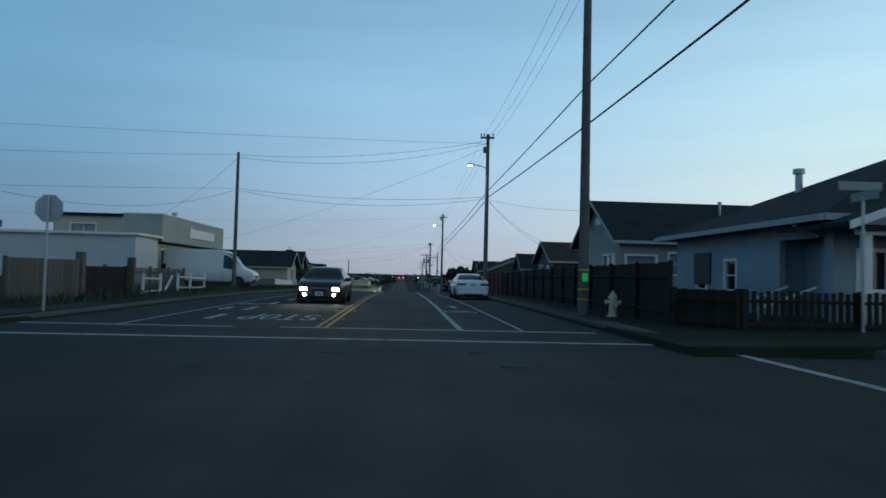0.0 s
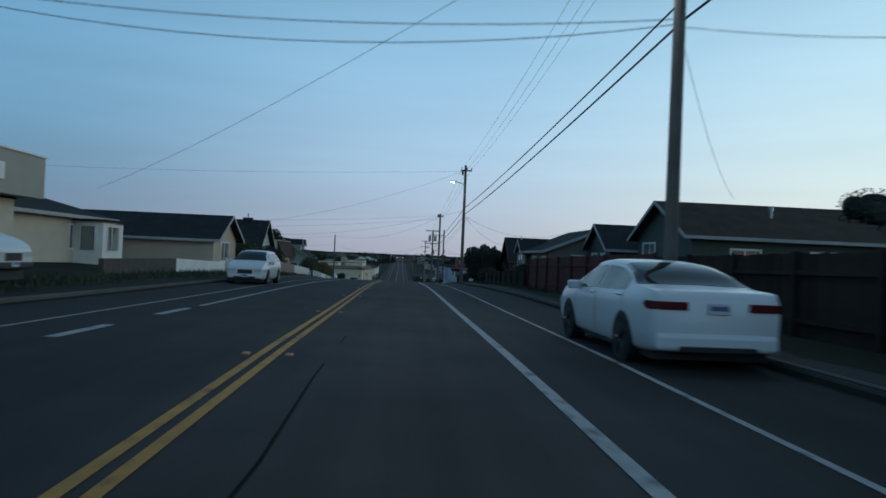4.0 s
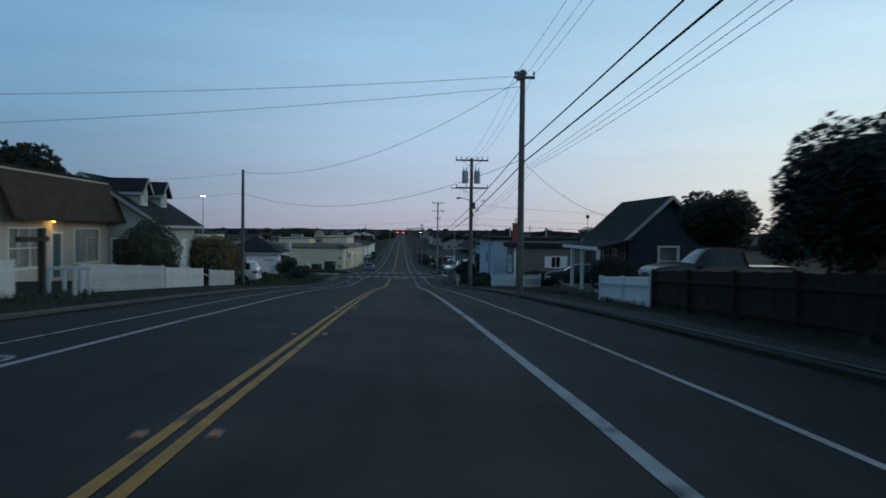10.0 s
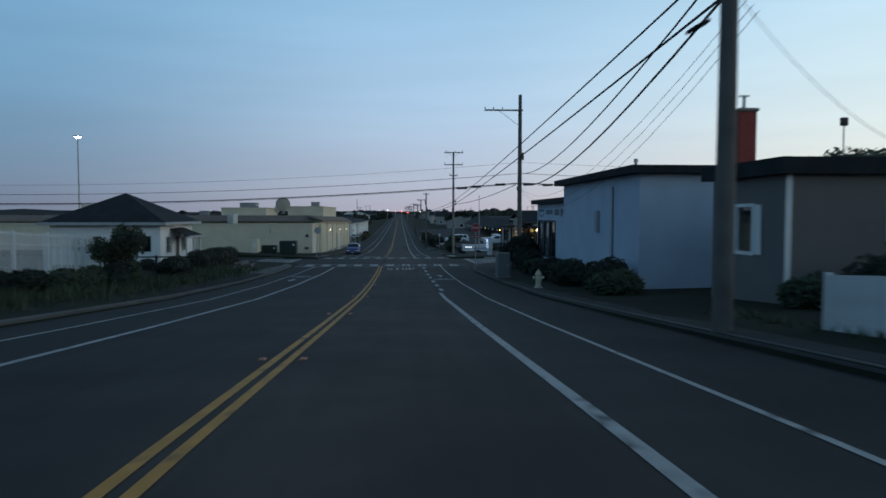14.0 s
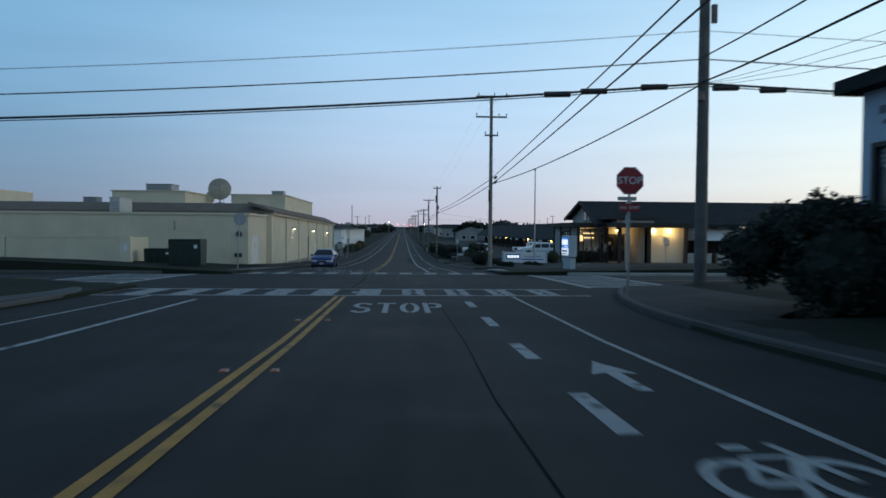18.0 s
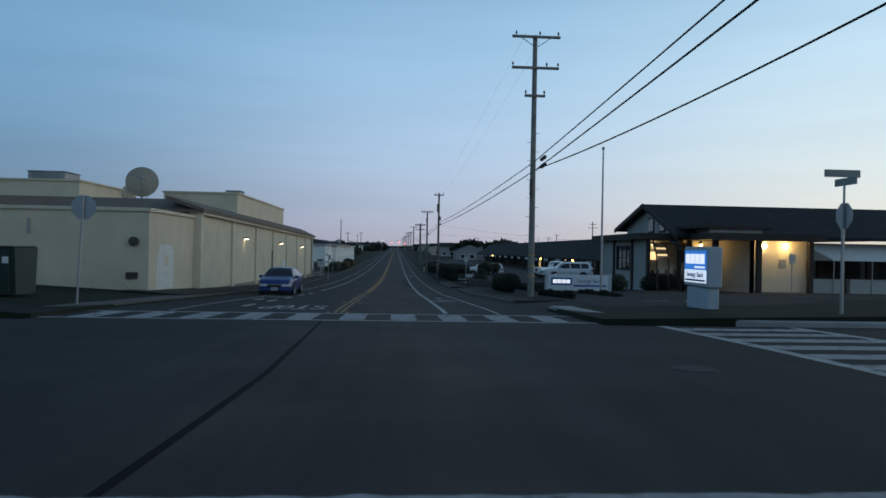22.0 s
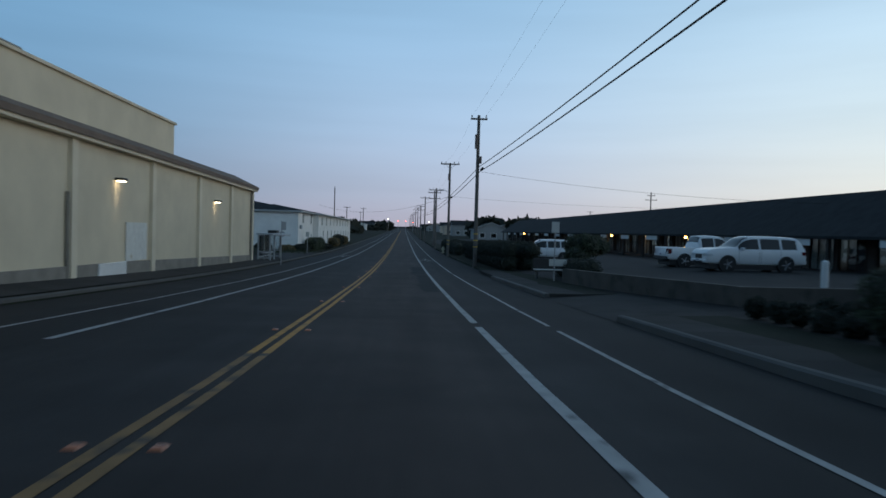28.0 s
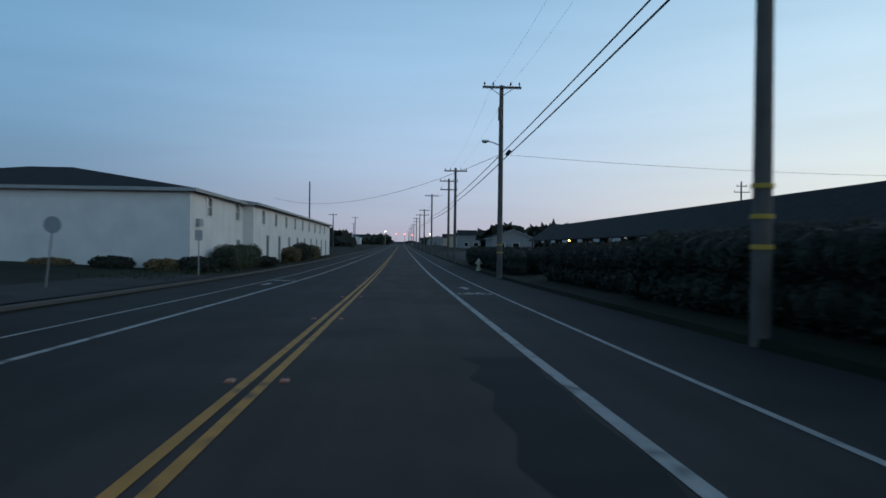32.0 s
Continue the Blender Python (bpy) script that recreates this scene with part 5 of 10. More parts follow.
def bush(name, at, lobes, count, size, mat, label, category="bush", seed=1, trunk=None, group="", inner=None):
    root = thing(name, at, label, category, group)
    me = clump(lobes, count, size, seed)
    me.materials.append(mat)
    f = new("foliage", me)
    f.parent = root
    tagged(f, kind="stuff")
    # solid core, dark by default: the shade between leaves put in as colour
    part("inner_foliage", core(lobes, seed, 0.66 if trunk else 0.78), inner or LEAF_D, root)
    if trunk:
        h, r = trunk
        bm = rodded((0, 0, -0.3), (0.05, 0.03, h), r, r * 0.6, sides=10)
        for k in range(5):
            a = k * 1.3
            rod(bm, (0.04, 0.02, h * 0.7), (math.cos(a) * h * 0.2, math.sin(a) * h * 0.22, h * 1.08), r * 0.45, r * 0.15, sides=6)
        part("trunk", bm, BARK, root)
    return root


def lumps(n, rx, ry, rz, seed, z=None, size=0.45):
    rnd = random.Random(seed)
    out = []
    for _ in range(n):
        out.append((rnd.uniform(-rx, rx), rnd.uniform(-ry, ry), (rz if z is None else z) + rnd.uniform(-rz, rz) * 0.5, rx * size + rnd.uniform(0, 0.3), ry * size + rnd.uniform(0, 0.3), rz * 0.6 + rnd.uniform(0, 0.2)))
    return out


def hedge(name, x0, x1, y0, y1, h, mat, label, count=2500, size=0.07, seed=3, base=0.12, group=""):
    """A clipped hedge: small lobes set close in a squared block."""
    ym = (y0 + y1) / 2
    n = max(2, int((y1 - y0) / 0.7))
    lobes = []
    rnd = random.Random(seed)
    r = min(0.5, h * 0.42)
    tiers = (r, h - r) if h > 0.8 else (h * 0.5,)
    for i in range(n):
        y = y0 + r * 0.8 + (y1 - y0 - 1.6 * r) * i / (n - 1)
        for x in np.linspace(x0 + r, x1 - r, max(2, int((x1 - x0) / 0.9))):
            for z in tiers:
                lobes.append((x - (x0 + x1) / 2 + rnd.uniform(-0.06, 0.06), y - ym, g(y) - g(ym) + z + rnd.uniform(-0.05, 0.05), r * 1.1, r * 1.3, r * 1.15))
    return bush(name, ((x0 + x1) / 2, ym, g(ym) + base), lobes, int(count * 3.4), size * 0.66, mat, label, "hedge", seed, group=group)


# ---------------------------------------------------------------- vehicles
TYRE = material("tyre_rubber", (0.02, 0.02, 0.02), 0.85, vary=0.1)
RIM = material("alloy_rim", (0.3, 0.3, 0.31), 0.4, 0.8, vary=0.1)
RIM_D = material("dark_rim", (0.05, 0.05, 0.05), 0.4, 0.6, vary=0.1)
CARGLASS = material("tinted_car_glass", (0.012, 0.014, 0.016), 0.05, vary=0.02, bump=0.0)
TRIMBLACK = material("black_plastic", (0.02, 0.02, 0.021), 0.6, vary=0.1)
TAIL = material("tail_lamp_red", (0.1, 0.008, 0.01), 0.25, vary=0.05)
HEADLENS = material("headlamp_lens", (0.55, 0.57, 0.58), 0.15, vary=0.05)
HEAD_ON = material("headlamp_lit", (1, 1, 1), 0.2, vary=0.0, emit=(1.0, 0.93, 0.8, 55))
PLATE = material("number_plate", (0.6, 0.6, 0.6), 0.5, vary=0.1)
PLATE_BAR = material("plate_bars", (0.1, 0.12, 0.3), 0.5, vary=0.1)


def car_paint(name, c):
    return material(name, c, 0.38, 0.0, vary=0.04, bump=0.0, clear=0.4)


def smooth_keys(keys, n=46):
    """Stations evenly along a vehicle, eased between its key stations without overshoot."""
    k = np.array(keys, dtype=float)
    y = k[:, 0]
    out = [np.linspace(y[0], y[-1], n)]
    out[0] = np.unique(np.concatenate([out[0], y, [y[0] + 0.04, y[-1] - 0.04]]))
    d = np.diff(y)
    for c in range(1, k.shape[1]):
        v = k[:, c]
        s = np.diff(v) / d
        m = np.zeros(len(y))
        for j in range(1, len(y) - 1):
            if s[j - 1] * s[j] > 0:
                w1, w2 = 2 * d[j] + d[j - 1], d[j] + 2 * d[j - 1]
                m[j] = (w1 + w2) / (w1 / s[j - 1] + w2 / s[j])
        m[0], m[-1] = s[0], s[-1]
        j = np.clip(np.searchsorted(y, out[0], side="right") - 1, 0, len(y) - 2)
        t = (out[0] - y[j]) / d[j]
        out.append((2 * t ** 3 - 3 * t ** 2 + 1) * v[j] + (t ** 3 - 2 * t ** 2 + t) * d[j] * m[j] + (3 * t ** 2 - 2 * t ** 3) * v[j + 1] + (t ** 3 - t ** 2) * d[j] * m[j + 1])
    return np.array(out).T


def car(name, at, turn, paint, label, shape, width, wheels, wheel_r=0.32, rim=None, lit=False, plate="both", category="car"):
    """A vehicle that points along +y. shape: keys (y, sill, belt, top, width factor) from the tail to the nose, the side windows (y0, y1),
    the rear window (y0, y1) and the windscreen (y0, y1)."""
    root = thing(name, at, label, category, turn=turn)
    hw = width / 2
    rows = smooth_keys(shape["keys"])
    at_y = lambda y: [float(np.interp(y, rows[:, 0], rows[:, c])) for c in range(1, 5)]

    def half(y):
        sill, belt, top, f = at_y(y)
        w, d, t = hw * f, belt - sill, top - belt
        wr = w * (0.95 - 0.23 * min(1.0, t / 0.45))
        return [(w * 0.88, sill), (w * 0.955, sill + 0.06), (w * 0.99, sill + 0.35 * d), (w, sill + 0.62 * d), (w * 0.985, sill + 0.86 * d), (w * 0.95, belt), (wr, belt + 0.84 * t), (wr * 0.95, belt + 0.93 * t), (wr * 0.72, belt + 0.985 * t), (wr * 0.35, top), (0.0, top + 0.006)]

    def skin(y, u, s=1):
        """A point of the shell: u counts along the half section from the sill."""
        h = half(y)
        k = min(int(u), len(h) - 2)
        a, b = h[k], h[k + 1]
        t = u - k
        return Vector((s * (a[0] + (b[0] - a[0]) * t), y, a[1] + (b[1] - a[1]) * t))

    bm = bmesh.new()
    rings = []
    for y in rows[:, 0]:
        h = half(float(y))
        pts = [(-x, z) for x, z in h] + [(x, z) for x, z in h[-2::-1]]
        rings.append([bm.verts.new((x, y, z)) for x, z in pts])
    for a, b in zip(rings, rings[1:]):
        for k in range(len(a) - 1):
            bm.faces.new((a[k], a[k + 1], b[k + 1], b[k]))
        bm.faces.new((a[-1], a[0], b[0], b[-1]))
    bm.faces.new(rings[0])
    bm.faces.new(rings[-1][::-1])
    bmesh.ops.recalc_face_normals(bm, faces=bm.faces[:])
    body = part("body", bm, paint, root, smooth=True)
    body.data.set_sharp_from_angle(angle=radians(46))

    def pane(nm, grid, lift=0.007):
        bm = bmesh.new()
        v = [[bm.verts.new(p) for p in row] for row in grid]
        for a, b in zip(v, v[1:]):
            for k in range(len(a) - 1):
                bm.faces.new((a[k], a[k + 1], b[k + 1], b[k]))
        bmesh.ops.recalc_face_normals(bm, faces=bm.faces[:])
        bm.normal_update()
        mid = sum((q.co for q in bm.verts), Vector()) / len(bm.verts)
        out = Vector((mid.x, mid.y * 0.6, mid.z - 0.7))
        if sum((f.normal.dot(out) for f in bm.faces)) < 0:
            bmesh.ops.reverse_faces(bm, faces=bm.faces[:])
            bm.normal_update()
        for q in bm.verts:
            q.co += q.normal * lift
        return part(nm, bm, CARGLASS, root, "dark tinted window", smooth=True)
    for y0, y1 in shape["sides"]:
        for s in (-1, 1):
            ys = np.linspace(y0, y1, 9)
            pane("side_window", [[skin(float(y), 5.0 + u, s) for u in (0.07, 0.35, 0.65, 0.93)] for y in ys])
    for nm, key in (("rear_window", "rear"), ("windscreen", "front")):
        if key in shape:
            y0, y1 = shape[key]
            pane(nm, [[skin(float(y), u, s) for s, us in ((-1, (6.5, 7.2, 8, 9, 10)), (1, (9, 8, 7.2, 6.5))) for u in us] for y in np.linspace(y0, y1, 8)])
    for y in wheels:
        for s in (-1, 1):
            # proud black disc stands for the shaded wheel well; the body isn't cut
            part("wheel_well_shade", rodded((s * (hw - 0.25), y, wheel_r + 0.02), (s * (hw + 0.003), y, wheel_r + 0.02), wheel_r * 1.15, sides=28), TRIMBLACK, body)
            bm = rodded((s * (hw - 0.2), y, wheel_r), (s * (hw + 0.012), y, wheel_r), wheel_r, sides=28)
            bmesh.ops.bevel(bm, geom=[e for e in bm.edges if len(e.link_faces) == 2 and e.calc_face_angle(0) > 1], offset=0.03, segments=2, affect="EDGES")
            w = part("wheel", bm, TYRE, root)
            bm = rodded((s * hw, y, wheel_r), (s * (hw + 0.014), y, wheel_r), wheel_r * 0.7, wheel_r * 0.66, sides=24)
            part("rim", bm, TRIMBLACK, w)
            bm = bmesh.new()
            for k in range(5):
                a = k * 2 * math.pi / 5
                rod(bm, (s * (hw + 0.016), y, wheel_r), (s * (hw + 0.018), y + math.cos(a) * wheel_r * 0.66, wheel_r + math.sin(a) * wheel_r * 0.66), 0.035, 0.022, sides=6)
            part("wheel_spider", bm, rim or RIM, w)
    y0, y1 = float(rows[0, 0]), float(rows[-1, 0])

    def corner_lamp(nm, mat, end, z0, z1, inner, back, lab, lift=0.012):
        """A lamp that wraps round a corner of the body."""
        sg = 1 if end > 0 else -1
        for s in (-1, 1):
            path = []
            w0 = hw * at_y(end)[3]
            for x in np.linspace(inner * w0, w0 * 0.97, 4):
                path.append(Vector((s * x, end + sg * lift)))
            for y in np.linspace(end - sg * 0.05, end - sg * back, 5):
                path.append(Vector((s * (hw * at_y(float(y))[3] + lift * 0.6), float(y))))
            bm = bmesh.new()
            n = len(path)
            tops = [bm.verts.new((p.x, p.y, z1 - (0.05 if i > n - 2 else 0.0))) for i, p in enumerate(path)]
            lows = [bm.verts.new((p.x, p.y, z0 + 0.03 * max(0, i - n + 3))) for i, p in enumerate(path)]
            t2 = [bm.verts.new((p.x * 0.93, p.y - sg * 0.05, z1)) for p in path]
            l2 = [bm.verts.new((p.x * 0.93, p.y - sg * 0.05, z0)) for p in path]
            for i in range(n - 1):
                for q in ((tops[i], tops[i + 1], lows[i + 1], lows[i]), (tops[i], t2[i], t2[i + 1], tops[i + 1]), (lows[i], lows[i + 1], l2[i + 1], l2[i])):
                    bm.faces.new(q)
            bmesh.ops.recalc_face_normals(bm, faces=bm.faces[:])
            part(nm, bm, mat, body, lab)
    sl0, b0, _, f0 = at_y(y0 + 0.04)
    sl1, b1, _, f1 = at_y(y1 - 0.04)
    tz = shape.get("tail", (b0 - 0.2, b0 - 0.03))
    corner_lamp("tail_lamp", TAIL, y0, tz[0], tz[1], shape.get("tail_in", 0.5), 0.26, "red tail lamp")
    if lit:
        for s in (-1, 1):
            for k, r in ((0.86, 0.085), (0.68, 0.07)):
                hx = s * hw * f1 * k
                part("headlamp_ring", rodded((hx, y1 - 0.08, b1 - 0.09), (hx, y1 + 0.012, b1 - 0.09), r + 0.02, sides=20), TRIMBLACK, body)
                part("headlamp", rodded((hx, y1 - 0.02, b1 - 0.09), (hx, y1 + 0.024, b1 - 0.09), r, r * 0.8, sides=20), HEAD_ON, body, "lit round headlamp")
            part("fog_lamp", rodded((s * hw * f1 * 0.72, y1 - 0.02, sl1 + 0.07), (s * hw * f1 * 0.72, y1 + 0.06, sl1 + 0.07), 0.055, sides=16), HEAD_ON, body)
    else:
        corner_lamp("headlamp", HEADLENS, y1, b1 - 0.15, b1 - 0.02, 0.52, 0.3, "clear headlamp")
    dark = category != "car"
    bump = TRIMBLACK if dark else paint
    part("rear_bumper", rounded(-hw * f0 * 0.96, hw * f0 * 0.96, y0 - 0.05, y0 + 0.2, sl0 - 0.03, sl0 + 0.2, 0.06, 3), bump, body)
    part("rear_diffuser", rounded(-hw * f0 * 0.62, hw * f0 * 0.62, y0 - 0.055, y0 + 0.1, sl0 - 0.04, sl0 + 0.05, 0.015, 1), TRIMBLACK, body)
    part("front_bumper", rounded(-hw * f1 * 0.94, hw * f1 * 0.94, y1 - 0.2, y1 + 0.05, sl1 - 0.03, sl1 + 0.14, 0.05, 3), bump, body)
    part("lower_grille", rounded(-hw * f1 * 0.6, hw * f1 * 0.6, y1 - 0.1, y1 + 0.056, sl1 - 0.02, sl1 + 0.07, 0.015, 1), TRIMBLACK, body)
    part("grille", rounded(-hw * f1 * 0.42, hw * f1 * 0.42, y1 - 0.06, y1 + 0.016, sl1 + 0.17, b1 - 0.04, 0.02, 1), TRIMBLACK, body)
    part("grille_trim", rounded(-hw * f1 * 0.44, hw * f1 * 0.44, y1 - 0.03, y1 + 0.024, b1 - 0.06, b1 - 0.035, 0.008, 1), STEEL, body)
    part("underbody", boxed(-hw * 0.84, hw * 0.84, y0 + 0.2, y1 - 0.2, 0.14, sl0 + 0.12), TRIMBLACK, root)
    zs = {"rear": (y0 - 0.012, tz[0] - 0.04 if not dark else sl0 + 0.22), "front": (y1 + 0.045, sl1 + 0.03)}
    for k, (yp, zp) in zs.items():
        if plate in (k, "both"):
            sg = -1 if k == "rear" else 1
            pl = part("number_plate", rounded(-0.155, 0.155, *sorted((yp, yp + sg * 0.02)), zp, zp + 0.15, 0.008, 1), PLATE, body)
            yb = yp + sg * 0.022
            part("plate_bar", boxed(-0.12, 0.12, *sorted((yb, yb + sg * 0.002)), zp + 0.05, zp + 0.11), PLATE_BAR, pl)
    ym = shape["front"][0] + 0.45
    for s in (-1, 1):
        zb = at_y(ym)[1]
        part("wing_mirror", rounded(*sorted((s * (hw * 0.93), s * (hw + 0.17))), ym - 0.12, ym + 0.02, zb - 0.02, zb + 0.13, 0.035, 2), paint, body)
        for wy0, wy1 in shape["sides"][-2:]:
            yh = wy0 + 0.18
            p = skin(yh, 4.55, s)
            part("door_handle", rounded(*sorted((p.x - s * 0.01, p.x + s * 0.035)), yh - 0.09, yh + 0.09, p.z - 0.015, p.z + 0.015, 0.01, 1), paint, body)
        for y in {round(v, 3) for w_ in shape["sides"][-2:] for v in w_}:
            bm = bmesh.new()
            pts = [skin(y, u, s) + Vector((s * 0.003, 0, 0)) for u in (1.2, 2, 3, 4, 5)]
            for a, b in zip(pts, pts[1:]):
                bm.faces.new([bm.verts.new(q) for q in (a - Vector((0, 0.006, 0)), a + Vector((0, 0.006, 0)), b + Vector((0, 0.006, 0)), b - Vector((0, 0.006, 0)))])
            bmesh.ops.remove_doubles(bm, verts=bm.verts[:], dist=0.0005)
            part("door_gap", bm, TRIMBLACK, body)
    return root


def scaled_keys(l, h, base_l, base_h, keys):
    """Stretch key stations to a length and a height."""
    return [(y * l / base_l, a, b, b + (t - b) * (h - 0.95) / (base_h - 0.95) if t - b > 0.2 else t, f) for y, a, b, t, f in keys]


def sedan(l=4.8, h=1.45):
    q = l / 4.84
    keys = [(-2.42, 0.36, 0.93, 0.955, 0.88), (-2.34, 0.27, 1.0, 1.045, 0.95), (-2.05, 0.24, 1.01, 1.075, 0.985), (-1.72, 0.22, 1.0, 1.1, 1), (-1.2, 0.21, 0.98, 1.31, 1), (-0.72, 0.2, 0.96, 1.42, 1), (-0.1, 0.2, 0.945, 1.46, 1), (0.42, 0.2, 0.93, 1.42, 1), (0.85, 0.2, 0.925, 1.23, 1), (1.3, 0.2, 0.91, 1.0, 1), (1.85, 0.21, 0.86, 0.94, 0.985), (2.22, 0.23, 0.77, 0.84, 0.93), (2.36, 0.28, 0.69, 0.74, 0.87), (2.42, 0.34, 0.64, 0.67, 0.8)]
    return {"keys": scaled_keys(l, h, 4.84, 1.46, keys), "sides": [(-1.4 * q, -0.2 * q), (-0.12 * q, 0.98 * q)], "rear": (-1.68 * q, -0.8 * q), "front": (0.47 * q, 1.22 * q), "tail": (0.8, 0.91)}


def hatch(l=4.3, h=1.55):
    q = l / 4.3
    keys = [(-2.15, 0.4, 0.93, 0.97, 0.9), (-2.1, 0.3, 0.98, 1.05, 0.95), (-1.75, 0.26, 0.99, 1.38, 0.99), (-1.4, 0.24, 0.98, 1.5, 1), (-0.5, 0.22, 0.96, 1.55, 1), (0.2, 0.22, 0.95, 1.53, 1), (0.6, 0.22, 0.945, 1.42, 1), (1.3, 0.22, 0.94, 1.06, 1), (1.8, 0.24, 0.87, 0.96, 0.975), (2.05, 0.28, 0.78, 0.85, 0.92), (2.15, 0.36, 0.7, 0.74, 0.85)]
    return {"keys": scaled_keys(l, h, 4.3, 1.55, keys), "sides": [(-1.7 * q, -1.0 * q), (-0.92 * q, -0.08 * q), (0.0, 0.98 * q)], "rear": (-2.08 * q, -1.6 * q), "front": (0.4 * q, 1.22 * q)}


def suv(l=5.1, h=1.85):
    q = l / 5.1
    keys = [(-2.55, 0.52, 1.05, 1.1, 0.92), (-2.5, 0.45, 1.1, 1.22, 0.96), (-2.28, 0.4, 1.13, 1.7, 0.985), (-2.0, 0.38, 1.13, 1.81, 1), (-0.8, 0.36, 1.11, 1.85, 1), (0.2, 0.36, 1.1, 1.83, 1), (0.55, 0.36, 1.1, 1.72, 1), (1.15, 0.36, 1.1, 1.22, 1), (1.9, 0.38, 1.06, 1.16, 0.99), (2.4, 0.4, 0.98, 1.06, 0.95), (2.55, 0.48, 0.86, 0.9, 0.89)]
    return {"keys": scaled_keys(l, h, 5.1, 1.85, keys), "sides": [(-2.05 * q, -1.3 * q), (-1.2 * q, -0.2 * q), (-0.1 * q, 0.95 * q)], "rear": (-2.46 * q, -2.2 * q), "front": (0.4 * q, 1.1 * q)}


def van(l=5.9, h=2.5):
    q = l / 5.9
    keys = [(-2.95, 0.48, 1.3, 2.3, 0.96), (-2.88, 0.4, 1.3, 2.46, 0.99), (-2.6, 0.38, 1.3, 2.5, 1), (0.6, 0.38, 1.26, 2.5, 1), (1.05, 0.38, 1.2, 2.42, 1), (1.5, 0.38, 1.16, 2.1, 1), (2.1, 0.38, 1.16, 1.36, 1), (2.55, 0.39, 1.08, 1.2, 0.98), (2.85, 0.42, 0.94, 1.02, 0.94), (2.95, 0.48, 0.82, 0.86, 0.88)]
    return {"keys": [(y * q, a, b, t, f) for y, a, b, t, f in keys], "sides": [(0.95 * q, 1.85 * q)], "front": (1.25 * q, 2.05 * q), "tail": (1.1, 1.5), "tail_in": 0.86}


def pickup(l=5.8, h=1.9):
    q = l / 5.8
    keys = [(-2.9, 0.52, 1.1, 1.13, 0.95), (-2.84, 0.44, 1.14, 1.17, 0.99), (-0.95, 0.42, 1.14, 1.17, 1), (-0.88, 0.42, 1.14, 1.62, 1), (-0.75, 0.42, 1.14, 1.86, 1), (-0.1, 0.42, 1.13, 1.9, 1), (0.5, 0.42, 1.12, 1.86, 1), (0.85, 0.42, 1.12, 1.62, 1), (1.3, 0.42, 1.13, 1.24, 1), (2.2, 0.42, 1.1, 1.19, 0.99), (2.75, 0.44, 1.0, 1.08, 0.96), (2.9, 0.5, 0.9, 0.94, 0.91)]
    return {"keys": [(y * q, a, b, t, f) for y, a, b, t, f in keys], "sides": [(-0.72 * q, 0.02 * q), (0.1 * q, 1.08 * q)], "front": (0.62 * q, 1.25 * q), "rear": (-0.9 * q, -0.78 * q), "tail": (0.78, 1.08), "tail_in": 0.84}
# ---------------------------------------------------------------- houses on the glow side of the street
W_BLUEGREY = wall_paint("blue_grey_siding", (0.27, 0.32, 0.36))
W_GREY = wall_paint("grey_siding", (0.26, 0.27, 0.27))
W_TAUPE = wall_paint("taupe_siding", (0.19, 0.17, 0.15))
W_GREEN = wall_paint("dark_green_siding", (0.06, 0.075, 0.065))
W_BROWN = wall_paint("dark_brown_shingle_wall", (0.06, 0.045, 0.04))
W_NAVY = wall_paint("navy_siding", (0.02, 0.034, 0.06))
W_MOTEL = wall_paint("grey_stucco", (0.14, 0.13, 0.12), boards=False)
W_PALEBLUE = wall_paint("pale_blue_stucco", (0.4, 0.48, 0.58), boards=False)
W_CREAM = wall_paint("cream_stucco", (0.52, 0.47, 0.38), boards=False)
W_PEACH = wall_paint("peach_stucco", (0.5, 0.4, 0.31), boards=False)
W_SAGE = wall_paint("sage_siding", (0.38, 0.45, 0.43))
W_TAN = material("tan_ribbed_wall", (0.62, 0.535, 0.395), 0.75, vary=0.12, grain=6, fine=40, bump=0.2, ribs=("S", 0.3, 1.0))
W_TANP = wall_paint("tan_stucco", (0.63, 0.55, 0.405), boards=False)
W_WHITE = wall_paint("white_stucco", (0.8, 0.79, 0.76), boards=False)
W_METAL = material("white_metal_siding", (0.48, 0.5, 0.51), 0.5, vary=0.1, grain=4, fine=40, bump=0.15, ribs=("S", 0.25, 1.0))
W_FASCIA = material("grey_green_ribbed_fascia", (0.3, 0.3, 0.26), 0.6, vary=0.1, grain=4, ribs=("S", 0.2, 1.0))
CONC_BASE = material("concrete_base", (0.24, 0.22, 0.19), 0.9, vary=0.25, grain=2, fine=50, bump=0.3)
POST_W = FENCE_W


def gnd(x, y):
    return g(y) + verge(x)


def post(parent, x, y, z0, z1, r=0.08, mat=None, name="post"):
    return part(name, rounded(x - r, x + r, y - r, y + r, z0, z1, 0.012, 1), mat or TRIM, parent)


HVAC_W0 = material("pale_enamel", (0.4, 0.4, 0.39), 0.6, vary=0.12)
# corner house with porch
z = g(25) + 0.25
